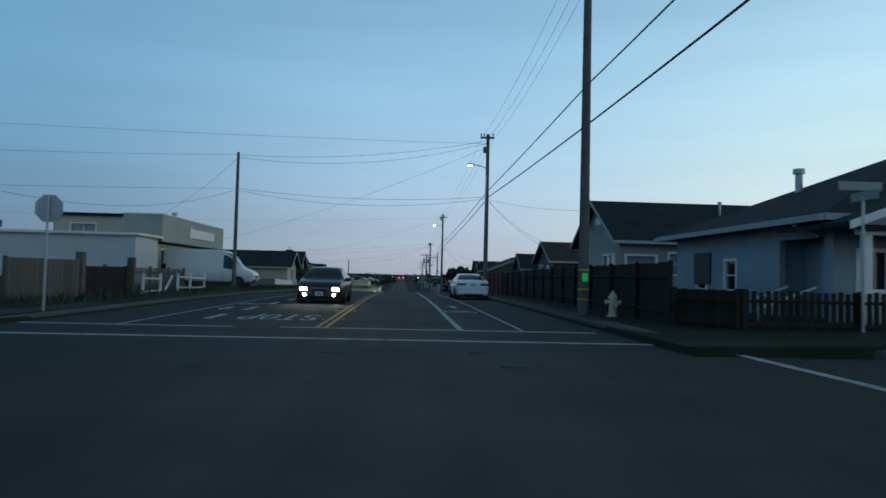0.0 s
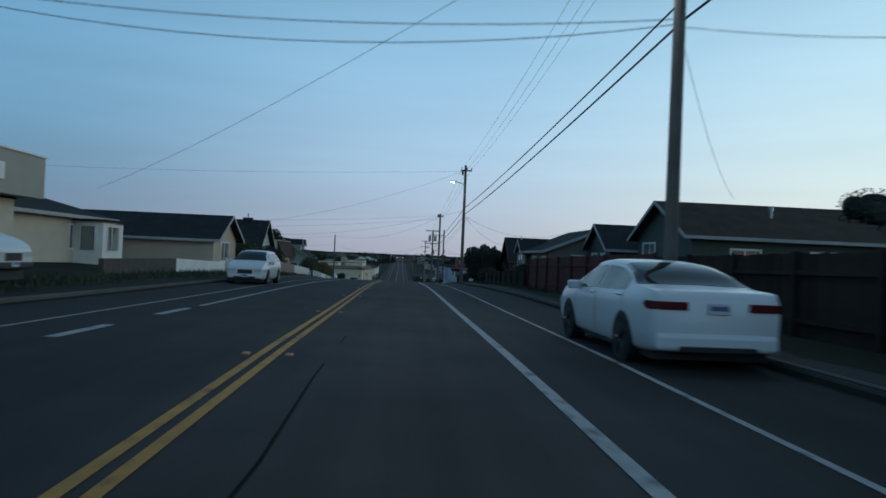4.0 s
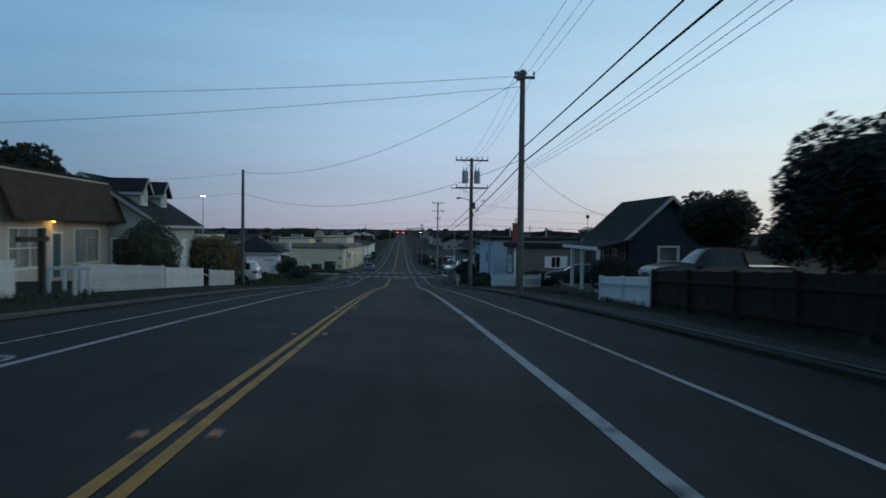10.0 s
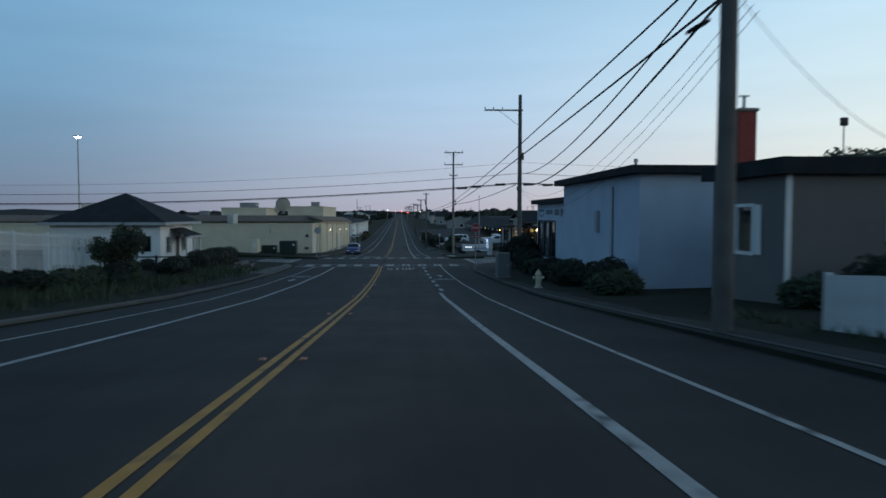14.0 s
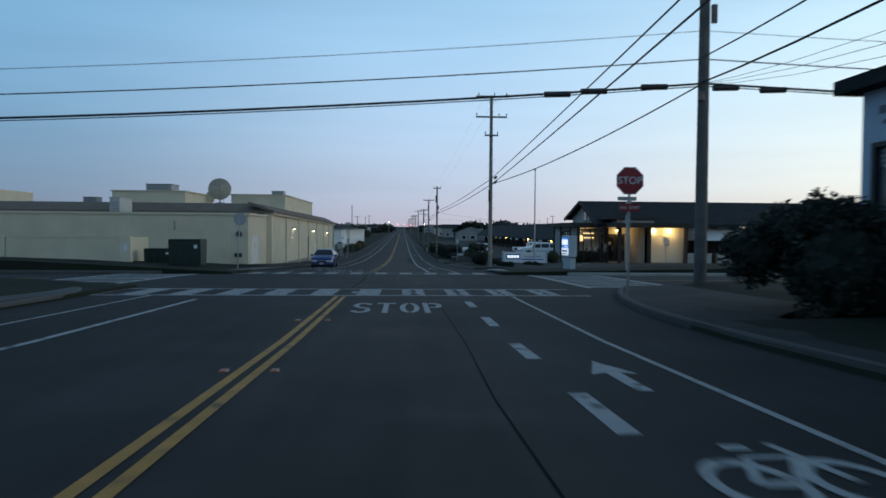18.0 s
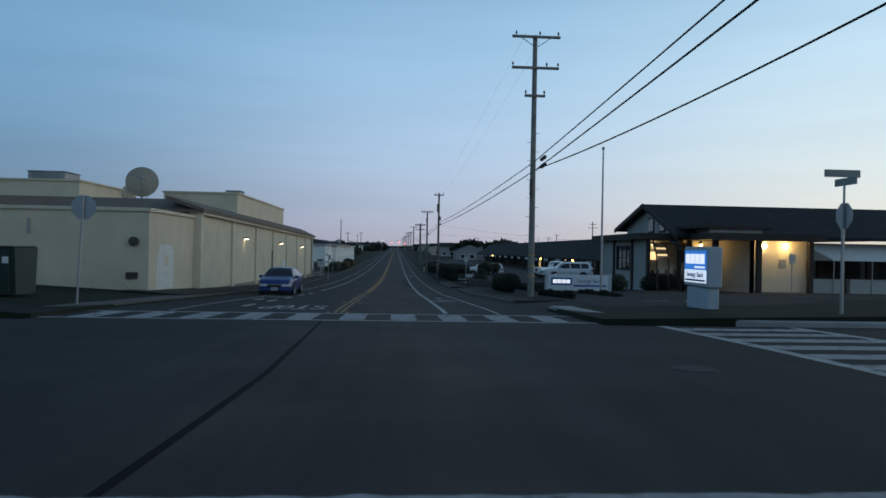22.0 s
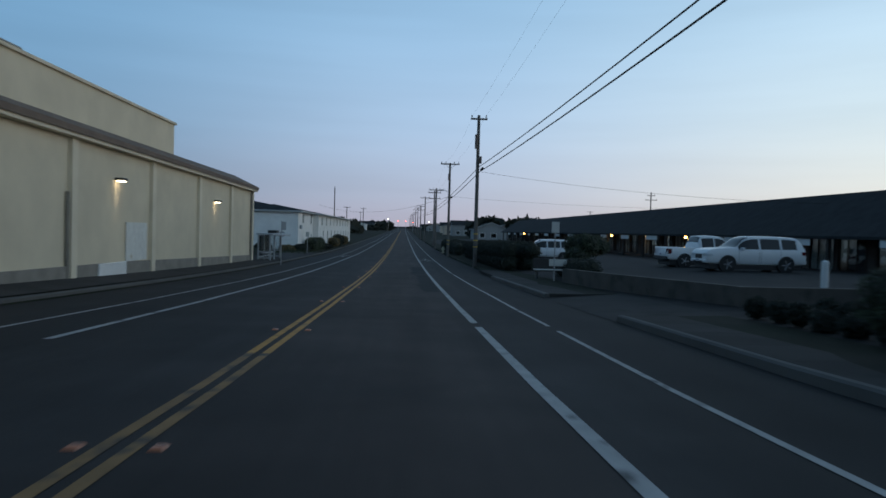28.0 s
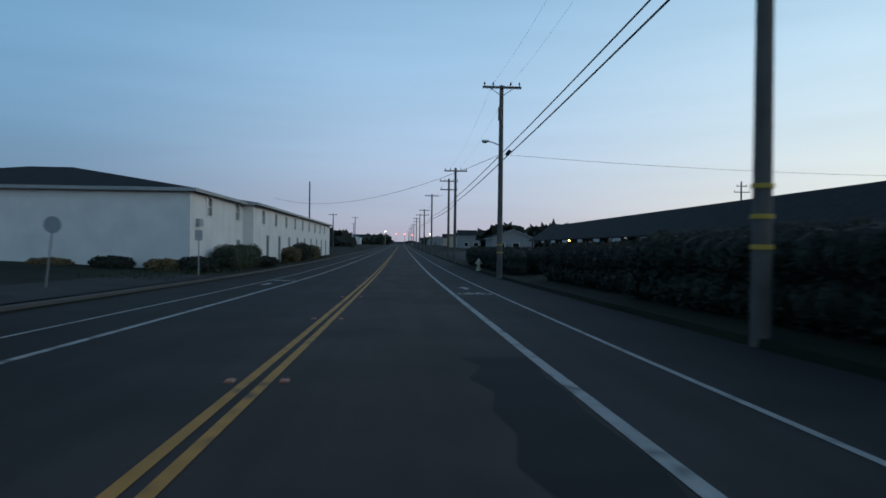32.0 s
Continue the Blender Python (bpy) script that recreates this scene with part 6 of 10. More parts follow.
h0 = house((11.6, 19.3, z), (11.8, 10.4), 2.72, 5.5, "x", W_BLUEGREY, ROOF_D, "single-storey blue-grey house with a dark hipped roof and white porch", [
    ("W", 2.0, 2.8, 0.75, 1.75, "window"), ("W", 4.3, 5.1, 0.75, 1.75, "window"), ("W", 7.8, 10.0, 0.0, 2.3, "open"), ("S", 3.2, 4.1, 0.0, 2.05, "door_dark"), ("S", 0.7, 2.3, 0.8, 1.9, "wide"), ("S", 6, 8, 0.8, 1.9, "wide")], over=0.6, hip=True, inset=6.4)
pipe_vent(h0, 3.0, 6.6, 4.3, 0.75, 0.13)
part("gutter", boxed(-0.76, -0.645, -0.6, 11.0, 2.66, 2.8), TRIM_G, h0)
part("inner_wall", boxed(0.9, 1.02, 0.19, 2.9, -0.2, 2.6), W_BLUEGREY, h0)
part("inner_wall", boxed(0.19, 0.9, 2.8, 2.92, -0.2, 2.6), W_BLUEGREY, h0)
part("entry_floor", boxed(0.19, 0.9, 0.19, 2.8, -0.2, 0.02), FENCE_G, h0)
part("entry_door", rounded(0.84, 0.89, 1.0, 1.85, 0.03, 2.05, 0.01, 1), TRIM_G, h0)
part("downpipe", rodded((-0.7, 0.9, 2.7), (-0.1, 0.5, 2.3), 0.04, sides=8), TRIM, h0)
bm = bmesh.new()
slab(bm, [(-0.6, -1.6, 2.45), (8.0, -1.6, 2.45), (8.0, -0.66, 2.62), (-0.6, -0.66, 2.62)], 0.1)
part("porch_roof", bm, ROOF_D, h0)
gable_end(h0, W_BLUEGREY, (-0.3, -1.4, 2.5), (7.7, -1.4, 2.5), (3.7, -1.4, 4.0), inward=(0, 1))
for a, b in (((-0.7, 2.55), (3.7, 4.2)), ((8.1, 2.55), (3.7, 4.2))):
    bm = bmesh.new()
    slab(bm, [(a[0], -1.7, a[1]), (b[0], -1.7, b[1]), (b[0], 1.5, b[1]), (a[0], 1.5, a[1])], 0.12)
    bmesh.ops.recalc_face_normals(bm, faces=bm.faces[:])
    part("porch_gable_slope", bm, ROOF_D, h0)
    bm = bmesh.new()
    slab(bm, [(a[0], -1.76, a[1]), (b[0], -1.76, b[1]), (b[0], -1.7, b[1]), (a[0], -1.7, a[1])], 0.2)
    bmesh.ops.recalc_face_normals(bm, faces=bm.faces[:])
    part("porch_bargeboard", bm, TRIM, h0)
part("porch_beam", boxed(-0.25, 7.6, -1.4, -1.22, 2.25, 2.45), TRIM, h0)
part("porch_floor", boxed(-0.3, 7.8, -1.5, 0.0, -0.6, 0.0), FENCE_G, h0)
for x in (0.0, 2.4, 5.0, 7.4):
    post(h0, x, -1.3, 0, 2.25, 0.1)
for x0, x1 in ((0.1, 2.3), (2.5, 4.9), (5.1, 7.3)):
    part("porch_rail", boxed(x0, x1, -1.35, -1.27, 0.82, 0.9), TRIM, h0)
    for x in np.arange(x0 + 0.1, x1, 0.16):
        part("baluster", boxed(x - 0.02, x + 0.02, -1.33, -1.29, 0.05, 0.82), TRIM, h0)
for s in (0, 1):
    bm = bmesh.new()
    rod(bm, (-0.1, 0.6 + s * 1.4, 0.9), (-1.7, 0.6 + s * 1.4, 0.3), 0.045, sides=6)
    rod(bm, (-1.7, 0.6 + s * 1.4, -0.5), (-1.7, 0.6 + s * 1.4, 0.35), 0.05, sides=6)
    part("stair_rail", bm, TRIM, h0)
for k in range(3):
    part("porch_step", boxed(-1.0 - 0.3 * k, -0.7 - 0.3 * k, 0.7, 1.9, -0.6, -0.15 - 0.15 * k), CONCRETE_D, h0)
part("notice_board", rounded(-0.06, -0.02, 7.2, 8.6, 0.9, 2.1, 0.01, 1), TRIMBLACK, h0, "black notice board")
# gabled grey house
z = g(40) + 0.3
h1 = house((11.25, 36.2, z), (13, 7.8), 3.15, 5.35, "x", W_GREY, ROOF_D, "grey gabled bungalow with a dark shingle roof and white-framed windows", [
    ("S", 0.35, 1.9, 1.3, 2.25, "plain", "curtain"), ("S", 2.6, 3.5, 1.35, 2.4, "window", "curtain"), ("W", 1.0, 1.8, 1.1, 2.6, "window", "curtain"), ("W", 5.0, 7.0, 1.0, 2.3, "wide"), ("S", 6, 7.6, 1.3, 2.3, "wide")], over=0.5)
pipe_vent(h1, 6.5, 2.6, 4.9, 0.4, 0.07)
part("gable_vent", boxed(-0.04, 0.0, 3.2, 4.4, 4.1, 4.5), TRIM, h1)
# brown-roofed house
z = g(67) + 0.4
h2 = house((13.7, 62.5, z), (13, 7.2), 2.9, 4.6, "x", W_GREEN, ROOF_B, "dark green gabled house with a brown roof and white window frames", [
    ("W", 0.8, 2.6, 1.0, 2.5, "wide", "curtain"), ("W", 4.4, 5.3, 0.3, 2.4, "door"), ("S", 2, 3.4, 1.2, 2.2, "wide"), ("S", 6, 7.4, 1.2, 2.2, "wide")], over=0.5)
pipe_vent(h2, 5.0, 2.0, 4.0, 0.35, 0.08)
for s in (0, 1):
    bm = bmesh.new()
    rod(bm, (-0.1, 2.1 + s * 1.3, 1.25), (-2.4, 2.1 + s * 1.3, 0.35), 0.05, sides=6)
    rod(bm, (-0.1, 2.1 + s * 1.3, 0.75), (-2.4, 2.1 + s * 1.3, -0.1), 0.04, sides=6)
    rod(bm, (-2.4, 2.1 + s * 1.3, -0.4), (-2.4, 2.1 + s * 1.3, 0.4), 0.05, sides=6)
    part("stair_rail", bm, TRIM, h2)
for k in range(4):
    part("entry_step", boxed(-0.6 - 0.45 * k, -0.15 - 0.45 * k, 2.2, 3.3, -0.4, 0.25 - 0.16 * k), FENCE_G, h2)
# small gabled house behind it
z = g(76) + 0.4
h2b = house((12.6, 71.6, z), (7, 4.6), 2.5, 3.9, "x", W_GREEN, ROOF_D, "small dark gabled house behind the red fence", [("W", 0.8, 2.0, 1.0, 2.1, "window", "curtain"), ("W", 2.8, 3.7, 0.1, 2.1, "door")], over=0.4)
# taupe bungalow
z = g(80) + 0.25
h3 = house((9.9, 76.4, z), (7.4, 9.0), 2.55, 4.05, "y", W_TAUPE, ROOF_D, "taupe bungalow with a low dark roof and small high windows", [
    ("W", 3.7, 4.8, 1.6, 2.05, "wide"), ("W", 6.9, 8.0, 1.6, 2.05, "wide"), ("S", 4.6, 5.8, 1.4, 2.2, "wide"), ("S", 1.6, 2.4, 1.4, 2.2, "wide")], over=0.5)
part("bay_wall", boxed(-0.62, -0.02, 6.55, 8.85, -0.6, 0.42), W_TAUPE, h3)
part("bay_head", boxed(-0.62, -0.02, 6.55, 8.85, 2.2, 2.5), W_TAUPE, h3)
for y in (6.62, 7.7, 8.78):
    part("bay_post", boxed(-0.62, -0.5, y - 0.07, y + 0.07, 0.42, 2.2), TRIM_G, h3)
for y in (6.69, 7.77):
    pn = part("bay_pane", boxed(-0.57, -0.555, y, y + 0.94, 0.44, 2.19), GLASS, h3)
    pn.visible_shadow = False
    part("bay_curtain", boxed(-0.4, -0.37, y, y + 0.94, 0.44, 2.19), CURTAIN, h3)
roof_gable(h3, -0.62, 1.4, 6.6, 8.8, 2.48, 3.25, "x", ROOF_D, 0.22, TRIM_G)
gable_end(h3, W_TAUPE, (-0.6, 6.6, 2.5), (-0.6, 8.8, 2.5), (-0.6, 7.7, 3.2), inward=(1, 0))
dd = thing("roof_dish", (9.6, 84.6, z + 2.85), "small grey satellite dish on the bungalow's eave", "satellite dish")
part("arm", rodded((0, 0, -0.3), (-0.1, 0, 0.35), 0.025, sides=6), STEEL, dd)
part("plate", core([(-0.16, -0.02, 0.45, 0.07, 0.3, 0.33)], 3, 1.0), HVAC_W0, dd)
# brown craftsman house: a half-timbered gable before a broad roof, and a low wing with coloured lamps
z = g(98) + 0.25
W_ROSE = wall_paint("faded_rose_stucco", (0.26, 0.185, 0.165), boards=False)
h4 = house((12.2, 92.0, z), (9.5, 9.5), 2.7, 4.75, "y", W_ROSE, ROOF_D, "dark rose and brown bungalow with a half-timbered gable and broad roof", [
    ("W", 1.0, 2.2, 0.6, 2.1, "wide"), ("W", 7.2, 8.6, 0.6, 2.1, "wide", "curtain"), ("S", 1.2, 2.6, 0.8, 2.1, "wide"), ("S", 5.6, 7.0, 0.8, 2.1, "wide")], over=0.6, hip=True, inset=4.2, trim=W_BROWN)
roof_gable(h4, -1.8, 4.5, 2.6, 7.4, 2.45, 4.4, "x", ROOF_D, 0.4, W_BROWN)
gable_end(h4, W_ROSE, (-1.6, 2.7, 2.5), (-1.6, 7.3, 2.5), (-1.6, 5.0, 4.3), inward=(1, 0))
wall("wall", h4, W_ROSE, (-1.6, 7.2), (-1.6, 2.8), -0.8, 2.5, [(0.5, 1.3, 1.5, 2.9), (1.7, 2.6, 0.8, 2.9), (3.1, 3.9, 1.6, 2.8)])
window(h4, (-1.6, 7.2), (-1.6, 2.8), -0.8, (0.5, 1.3, 1.5, 2.9), trim=W_BROWN)
window(h4, (-1.6, 7.2), (-1.6, 2.8), -0.8, (3.1, 3.9, 1.6, 2.8), trim=W_BROWN, curtain=True)
door(h4, (-1.6, 7.2), (-1.6, 2.8), -0.8, (1.7, 2.6, 0.8, 2.9), W_BROWN, W_BROWN)
for y in (2.8, 7.2):
    part("wall", boxed(-1.6, -0.02, y - 0.09, y + 0.09, -0.6, 2.5), W_ROSE, h4)
part("gable_beam", boxed(-1.68, -1.605, 2.5, 7.5, 2.4, 2.62), W_BROWN, h4)
for y, zt_ in ((4.2, 3.5), (5.0, 4.1), (5.8, 3.5)):
    part("gable_post", boxed(-1.66, -1.605, y - 0.08, y + 0.08, 2.62, zt_), W_BROWN, h4)
for y, k in ((2.9, 1), (7.1, -1)):
    part("gable_brace", rodded((-1.95, y, 2.45), (-1.64, y, 1.9), 0.06, sides=6), W_BROWN, h4)
part("porch_step", boxed(-2.6, -1.62, 4.6, 5.8, -0.6, -0.1), CONCRETE_D, h4)
wing_n = house((12.4, 101.72, z), (6.0, 3.4), 2.25, 3.5, "x", W_ROSE, ROOF_D, "low side wing of the rose bungalow with coloured entry lamps", [("W", 0.9, 1.8, 0.0, 2.05, "door"), ("W", 2.2, 3.0, 0.8, 2.0, "window", "curtain")], over=0.5, trim=W_BROWN)
bm = bmesh.new()
slab(bm, [(-1.1, 0.6, 2.0), (-0.5, 0.6, 2.25), (-0.5, 3.2, 2.25), (-1.1, 3.2, 2.0)], 0.06)
bmesh.ops.recalc_face_normals(bm, faces=bm.faces[:])
part("entry_awning", bm, W_BROWN, wing_n)
PORCH_ON = material("porch_bulb", (1, 0.7, 0.35), 0.4, emit=(1.0, 0.5, 0.1, 18))
PURPLE_ON = material("purple_bulb", (0.4, 0.3, 1.0), 0.4, emit=(0.25, 0.25, 1.0, 12))
YELLOW_ON = material("yellow_bulb", (0.9, 0.9, 0.3), 0.4, emit=(0.9, 0.8, 0.08, 12))
for y, m_, c, e in ((103.1, YELLOW_ON, (1, 0.85, 0.25), 6), (103.9, PORCH_ON, (1, 0.55, 0.2), 18), (104.6, PURPLE_ON, (0.4, 0.35, 1.0), 5)):
    lampob = thing("porch_lamp", (11.6, y, z + 1.98), "small coloured lamp under the entry awning of the rose bungalow", "lamp", "coloured lamps at the entry")
    part("back_plate", rounded(0.02, 0.1, -0.05, 0.05, -0.02, 0.1, 0.015, 1), TRIMBLACK, lampob)
    part("bulb", core([(-0.04, 0, 0, 0.06, 0.1, 0.05)], 1, 1.0), m_, lampob)
    dl = bpy.data.lights.new("porch_light", "POINT")
    dl.energy, dl.color, dl.shadow_soft_size = e, c, 0.06
    new("porch_light", dl).location = (11.5, y, z + 1.85)
# navy house
z = g(127) + 0.2
h5 = house((10.8, 126.4, z), (3.9, 6.6), 2.75, 4.55, "y", W_NAVY, ROOF_D, "small navy-blue gabled house with white rake boards", [
    ("S", 1.5, 2.4, 0.9, 2.2, "window", "curtain"), ("W", 2.6, 3.4, 0.8, 2.1, "window", "curtain"), ("W", 4.0, 4.9, 0.0, 2.05, "door"), ("W", 5.4, 6.0, 1.4, 2.3, "window")], over=0.45)
bm = bmesh.new()
slab(bm, [(-1.85, -1.1, 2.2), (-0.02, -1.1, 2.62), (-0.02, 5.5, 2.62), (-1.85, 5.5, 2.2)], 0.1)
bmesh.ops.recalc_face_normals(bm, faces=bm.faces[:])
part("porch_roof", bm, ROOF_D, h5)
part("porch_fascia", boxed(-1.91, -1.855, -1.15, 5.55, 2.06, 2.22), TRIM, h5)
for y in (-0.9, 1.9, 3.9):
    post(h5, -1.75, y, -0.3, 2.08, 0.08)
part("porch_floor", boxed(-2.0, 0, -1.1, 5.6, -0.4, 0.03), FENCE_G, h5)
# low grey building with a red chimney
z = g(152) + 0.3
h6 = house((9.5, 151.9, z), (22, 4.0), 3.2, 0.42, "y", W_MOTEL, ROOF_D, "low grey flat-roofed building with white-shuttered windows", [
    ("W", 1.5, 2.4, 1.15, 2.4, "plain"), ("S", 3.2, 4.0, 1.55, 2.45, "wide"), ("S", 6.9, 7.8, 0.2, 2.2, "door_red"), ("S", 11, 12.2, 1.5, 2.45, "wide", "curtain")], over=0.28, flat=True)
for x in (2.62, 4.1):
    part("shutter", rounded(x, x + 0.48, -0.05, -0.006, 1.5, 2.5, 0.012, 1), TRIM, h6)
for y in (1.12, 2.6):
    part("shutter", rounded(-0.05, -0.006, y, y + 0.34, 1.1, 2.45, 0.012, 1), TRIM, h6)
part("corner_board", boxed(-0.02, 0.14, -0.02, -0.002, -0.5, 3.19), TRIM, h6)
bm = bmesh.new()
slab(bm, [(6.3, -1.6, 2.35), (8.7, -1.6, 2.35), (8.7, 0, 2.95), (6.3, 0, 2.95)], 0.08)
part("entry_roof", bm, ROOF_B, h6)
part("entry_fascia", boxed(6.25, 8.75, -1.66, -1.6, 2.22, 2.36), TRIM, h6)
for x in (6.45, 8.55):
    post(h6, x, -1.5, -0.4, 2.25, 0.05)
BRICK_R = material("red_brick", (0.3, 0.055, 0.04), 0.85, vary=0.25, grain=0.6, fine=30, bump=0.4, ribs=("Z", 0.075, 1.0))
ch = thing("chimney", (10.2, 155.5, z + 3.3), "red brick chimney with a cap and a small vane", "chimney")
part("brick_shaft", rounded(-0.26, 0.26, -0.29, 0.29, -0.3, 1.95, 0.01, 1), BRICK_R, ch)
part("cap", rounded(-0.31, 0.31, -0.34, 0.34, 1.95, 2.05, 0.02, 1), CONC_BASE, ch)
part("flue", rodded((0, 0, 2.05), (0, 0, 2.45), 0.05, sides=8), STEEL, ch)
part("vane", boxed(-0.16, 0.16, -0.01, 0.01, 2.42, 2.47), STEEL, ch)
# pale blue building, tall and low part
z = g(172) + 0.2
h7 = house((9.0, 161.0, z), (14, 12.08), -1.55 - z, 0.3, "y", W_PALEBLUE, ROOF_D, "tall pale-blue stucco building with a flat dark-edged roof", [], over=0.45, flat=True, deep=1.2)
part("wall_pipe", rodded((-0.06, 3.2, 1.5), (-0.06, 3.2, 4.6), 0.06, sides=8), STEEL, h7)
part("wall_box", rounded(-0.16, 0, 5.2, 5.6, 2.6, 3.6, 0.02, 1), CANGREY, h7)
for x, y in ((3, 9), (6, 4)):
    pipe_vent(h7, x, y, 5.6, 0.5, 0.07)
z7 = g(178) + 0.15
h7b = house((9.75, 173.12, z7), (12, 10.9), -2.42 - z7, 0.3, "y", W_PALEBLUE, ROOF_D, "lower wing of the pale-blue building with tall shop windows", [
    ("W", 0.42, 1.95, 0.9, 3.2, "plain"), ("W", 2.35, 3.88, 0.9, 3.2, "plain", "curtain"), ("W", 4.14, 5.72, 0.9, 3.2, "plain"), ("N", 1, 3, 0.5, 3.2, "wide"), ("N", 5, 8, 0.5, 3.2, "triple")], over=0.4, flat=True, deep=1.0, trim=TRIMBLACK)
SIGNGREY = material("faded_wall_lettering", (0.12, 0.14, 0.18), 0.7, vary=0.2)
for ya_, yb_, c, d in ((181.7, 183.5, 3.86, 4.02), (179.1, 181.1, 3.68, 3.98), (177.3, 178.55, 3.62, 4.0), (174.9, 176.4, 3.74, 4.0), (176.45, 176.9, 3.55, 4.02)):
    part("lettering_bar", boxed(-0.02, -0.004, ya_ - 173.12, yb_ - 173.12, c, d), SIGNGREY, h7b, "dark bar where faded wall lettering stands")
for k in range(7):
    t_ = -0.9 + 0.3 * k
    part("swoosh", boxed(-0.02, -0.004, 9.3 + t_ * 0.85, 9.3 + t_ * 0.85 + 0.2, 3.5 + 0.18 * t_ * t_, 3.58 + 0.18 * t_ * t_), SIGNGREY, h7b)
for ya_, yb_ in ((182.08, 183.6), (180.15, 181.65), (178.3, 179.88)):
    for k in range(4):
        part("blind_slat", boxed(0.1, 0.13, ya_ - 173.12, yb_ - 173.12, 2.78 + 0.1 * k, 2.85 + 0.1 * k), W_METAL, h7b)

fl = thing("flood_lamp", (19.2, 164.2, -1.25), "small flood lamp on a thin roof pole", "lamp")
part("pole", rodded((0, 0, -0.2), (0, 0, 2.0), 0.03, sides=8), STEEL, fl)
part("head", rounded(-0.16, 0.16, -0.08, 0.08, 2.0, 2.36, 0.03, 1), TRIMBLACK, fl)

# ---------------------------------------------------------------- houses on the far-blue side
# shop with a big ribbed fascia, and its white metal hall
z = g(50) + 0.45
shop = house((-27, 46.9, z), (11.2, 12.5), 2.6, 0.1, "y", W_CREAM, ROOF_D, "small cream shop under a deep grey ribbed fascia", [
    ("E", 0.8, 1.9, 0.2, 2.2, "door_dark"), ("E", 2.6, 5.0, 0.6, 2.2, "wide"), ("E", 7, 9.4, 0.6, 2.2, "wide")], over=0.05, flat=True)
part("fascia", boxed(9.6, 12.0, -1.4, 13.2, 2.7, 4.38), W_FASCIA, shop, "deep grey-green ribbed fascia")
part("fascia_cap", boxed(9.54, 12.06, -1.46, 13.26, 4.38, 4.45), TRIM, shop)
part("sign_board", rounded(12.0, 12.08, 4.6, 10.2, 3.2, 3.85, 0.02, 1), TRIM, shop, "blank white sign board")
part("sign_mark", rounded(12.0, 12.1, 4.0, 4.5, 3.15, 3.95, 0.02, 1), TRIM, shop)
pipe_vent(shop, 10.3, 6.0, 4.4, 0.55, 0.13)
hall = house((-36, 41.8, z), (20.8, 3.6), 2.85, 0.15, "y", W_METAL, TRIM, "long white metal-clad workshop hall", [("S", 8.5, 9.5, 1.2, 1.9, "plain"), ("S", 11.7, 12.8, 1.1, 1.8, "wide")], over=0.25, flat=True)
upper = house((-24.2, 50.6, z + 2.6), (4.7, 5), 1.95, 0.2, "y", W_CREAM, ROOF_D, "upper storey room set back on the workshop roof", [("S", 1.2, 2.9, 0.85, 1.4, "wide", "curtain")], over=0.3, flat=True, deep=0.3)
# dark hip-roofed house with a white bay
z = g(66) + 0.4
h8 = house((-28, 61.5, z), (10.6, 10.2), 2.5, 4.4, "y", W_CREAM, ROOF_D, "cream house with a dark hipped roof and white bay", [("E", 6.0, 7.6, 0.9, 2.1, "wide"), ("S", 8.2, 9.6, 0.9, 2.0, "wide")], over=0.55, hip=True)
bay = house((-17.5, 68.0, z), (1.6, 2.6), 2.35, 0.12, "y", W_WHITE, ROOF_D, "white bay with tall windows on the cream house", [("E", 0.5, 2.0, 0.8, 2.1, "wide", "curtain"), ("S", 0.4, 1.2, 0.8, 2.1, "plain", "curtain")], over=0.25, flat=True, name="bay_window", category="bay window")
# peach house
z = g(78) + 0.25
h9 = house((-22.5, 75.4, z), (10.4, 5.8), 2.3, 3.75, "x", W_PEACH, ROOF_D, "peach stucco house with a steep dark gable roof", [("E", 1.8, 4.0, 0.8, 2.0, "wide", "curtain"), ("S", 2.0, 3.2, 0.9, 1.9, "wide")], over=0.5)
# sage house
z = g(108) + 0.6
h10 = house((-29, 105.3, z), (13.5, 6.8), 2.95, 5.6, "x", W_SAGE, ROOF_D, "sage-green gabled house with white window frames and dark roof", [
    ("S", 3.6, 4.5, 0.8, 2.3, "window"), ("S", 7.5, 8.4, 0.8, 2.3, "window"), ("S", 10.6, 11.5, 0.8, 2.3, "window"), ("E", 1.2, 2.9, 0.7, 2.5, "wide", "curtain"), ("E", 4.6, 5.5, 0.2, 2.3, "door")], over=0.55)
window(h10, (13.56, 0.18), (13.56, 6.6), 0, (2.85, 3.55, 3.55, 4.35), curtain=True)
pipe_vent(h10, 11.6, 3.4, 5.7, 0.55, 0.06)
part("flue_box", boxed(11.1, 12.1, 3.0, 3.8, 5.3, 5.95), ROOF_D, h10)
# cream flat building with mansard
z = g(128) + 0.6
h11 = house((-29, 122.9, z), (12.4, 10.8), 5.0, 0.1, "y", W_CREAM, ROOF_D, "cream stucco building with a brown mansard front", [
    ("S", 8.1, 9.9, 2.0, 2.95, "wide"), ("E", 1.0, 3.6, 0.7, 2.4, "grid", "curtain"), ("E", 4.6, 5.5, 0.1, 2.2, "door_teal"), ("E", 6.8, 9.6, 0.7, 2.4, "plain", "curtain")], over=0.06, flat=True)
bm = bmesh.new()
slab(bm, [(13.3, -0.1, 2.9), (13.3, 11.0, 2.9), (12.45, 11.0, 4.9), (12.45, -0.1, 4.9)], 0.12)
bmesh.ops.recalc_face_normals(bm, faces=bm.faces[:])
part("mansard_roof", bm, ROOF_B, h11, "sloping brown shingle mansard")
pipe_vent(h11, 11.4, 1.0, 5.0, 0.35, 0.05)
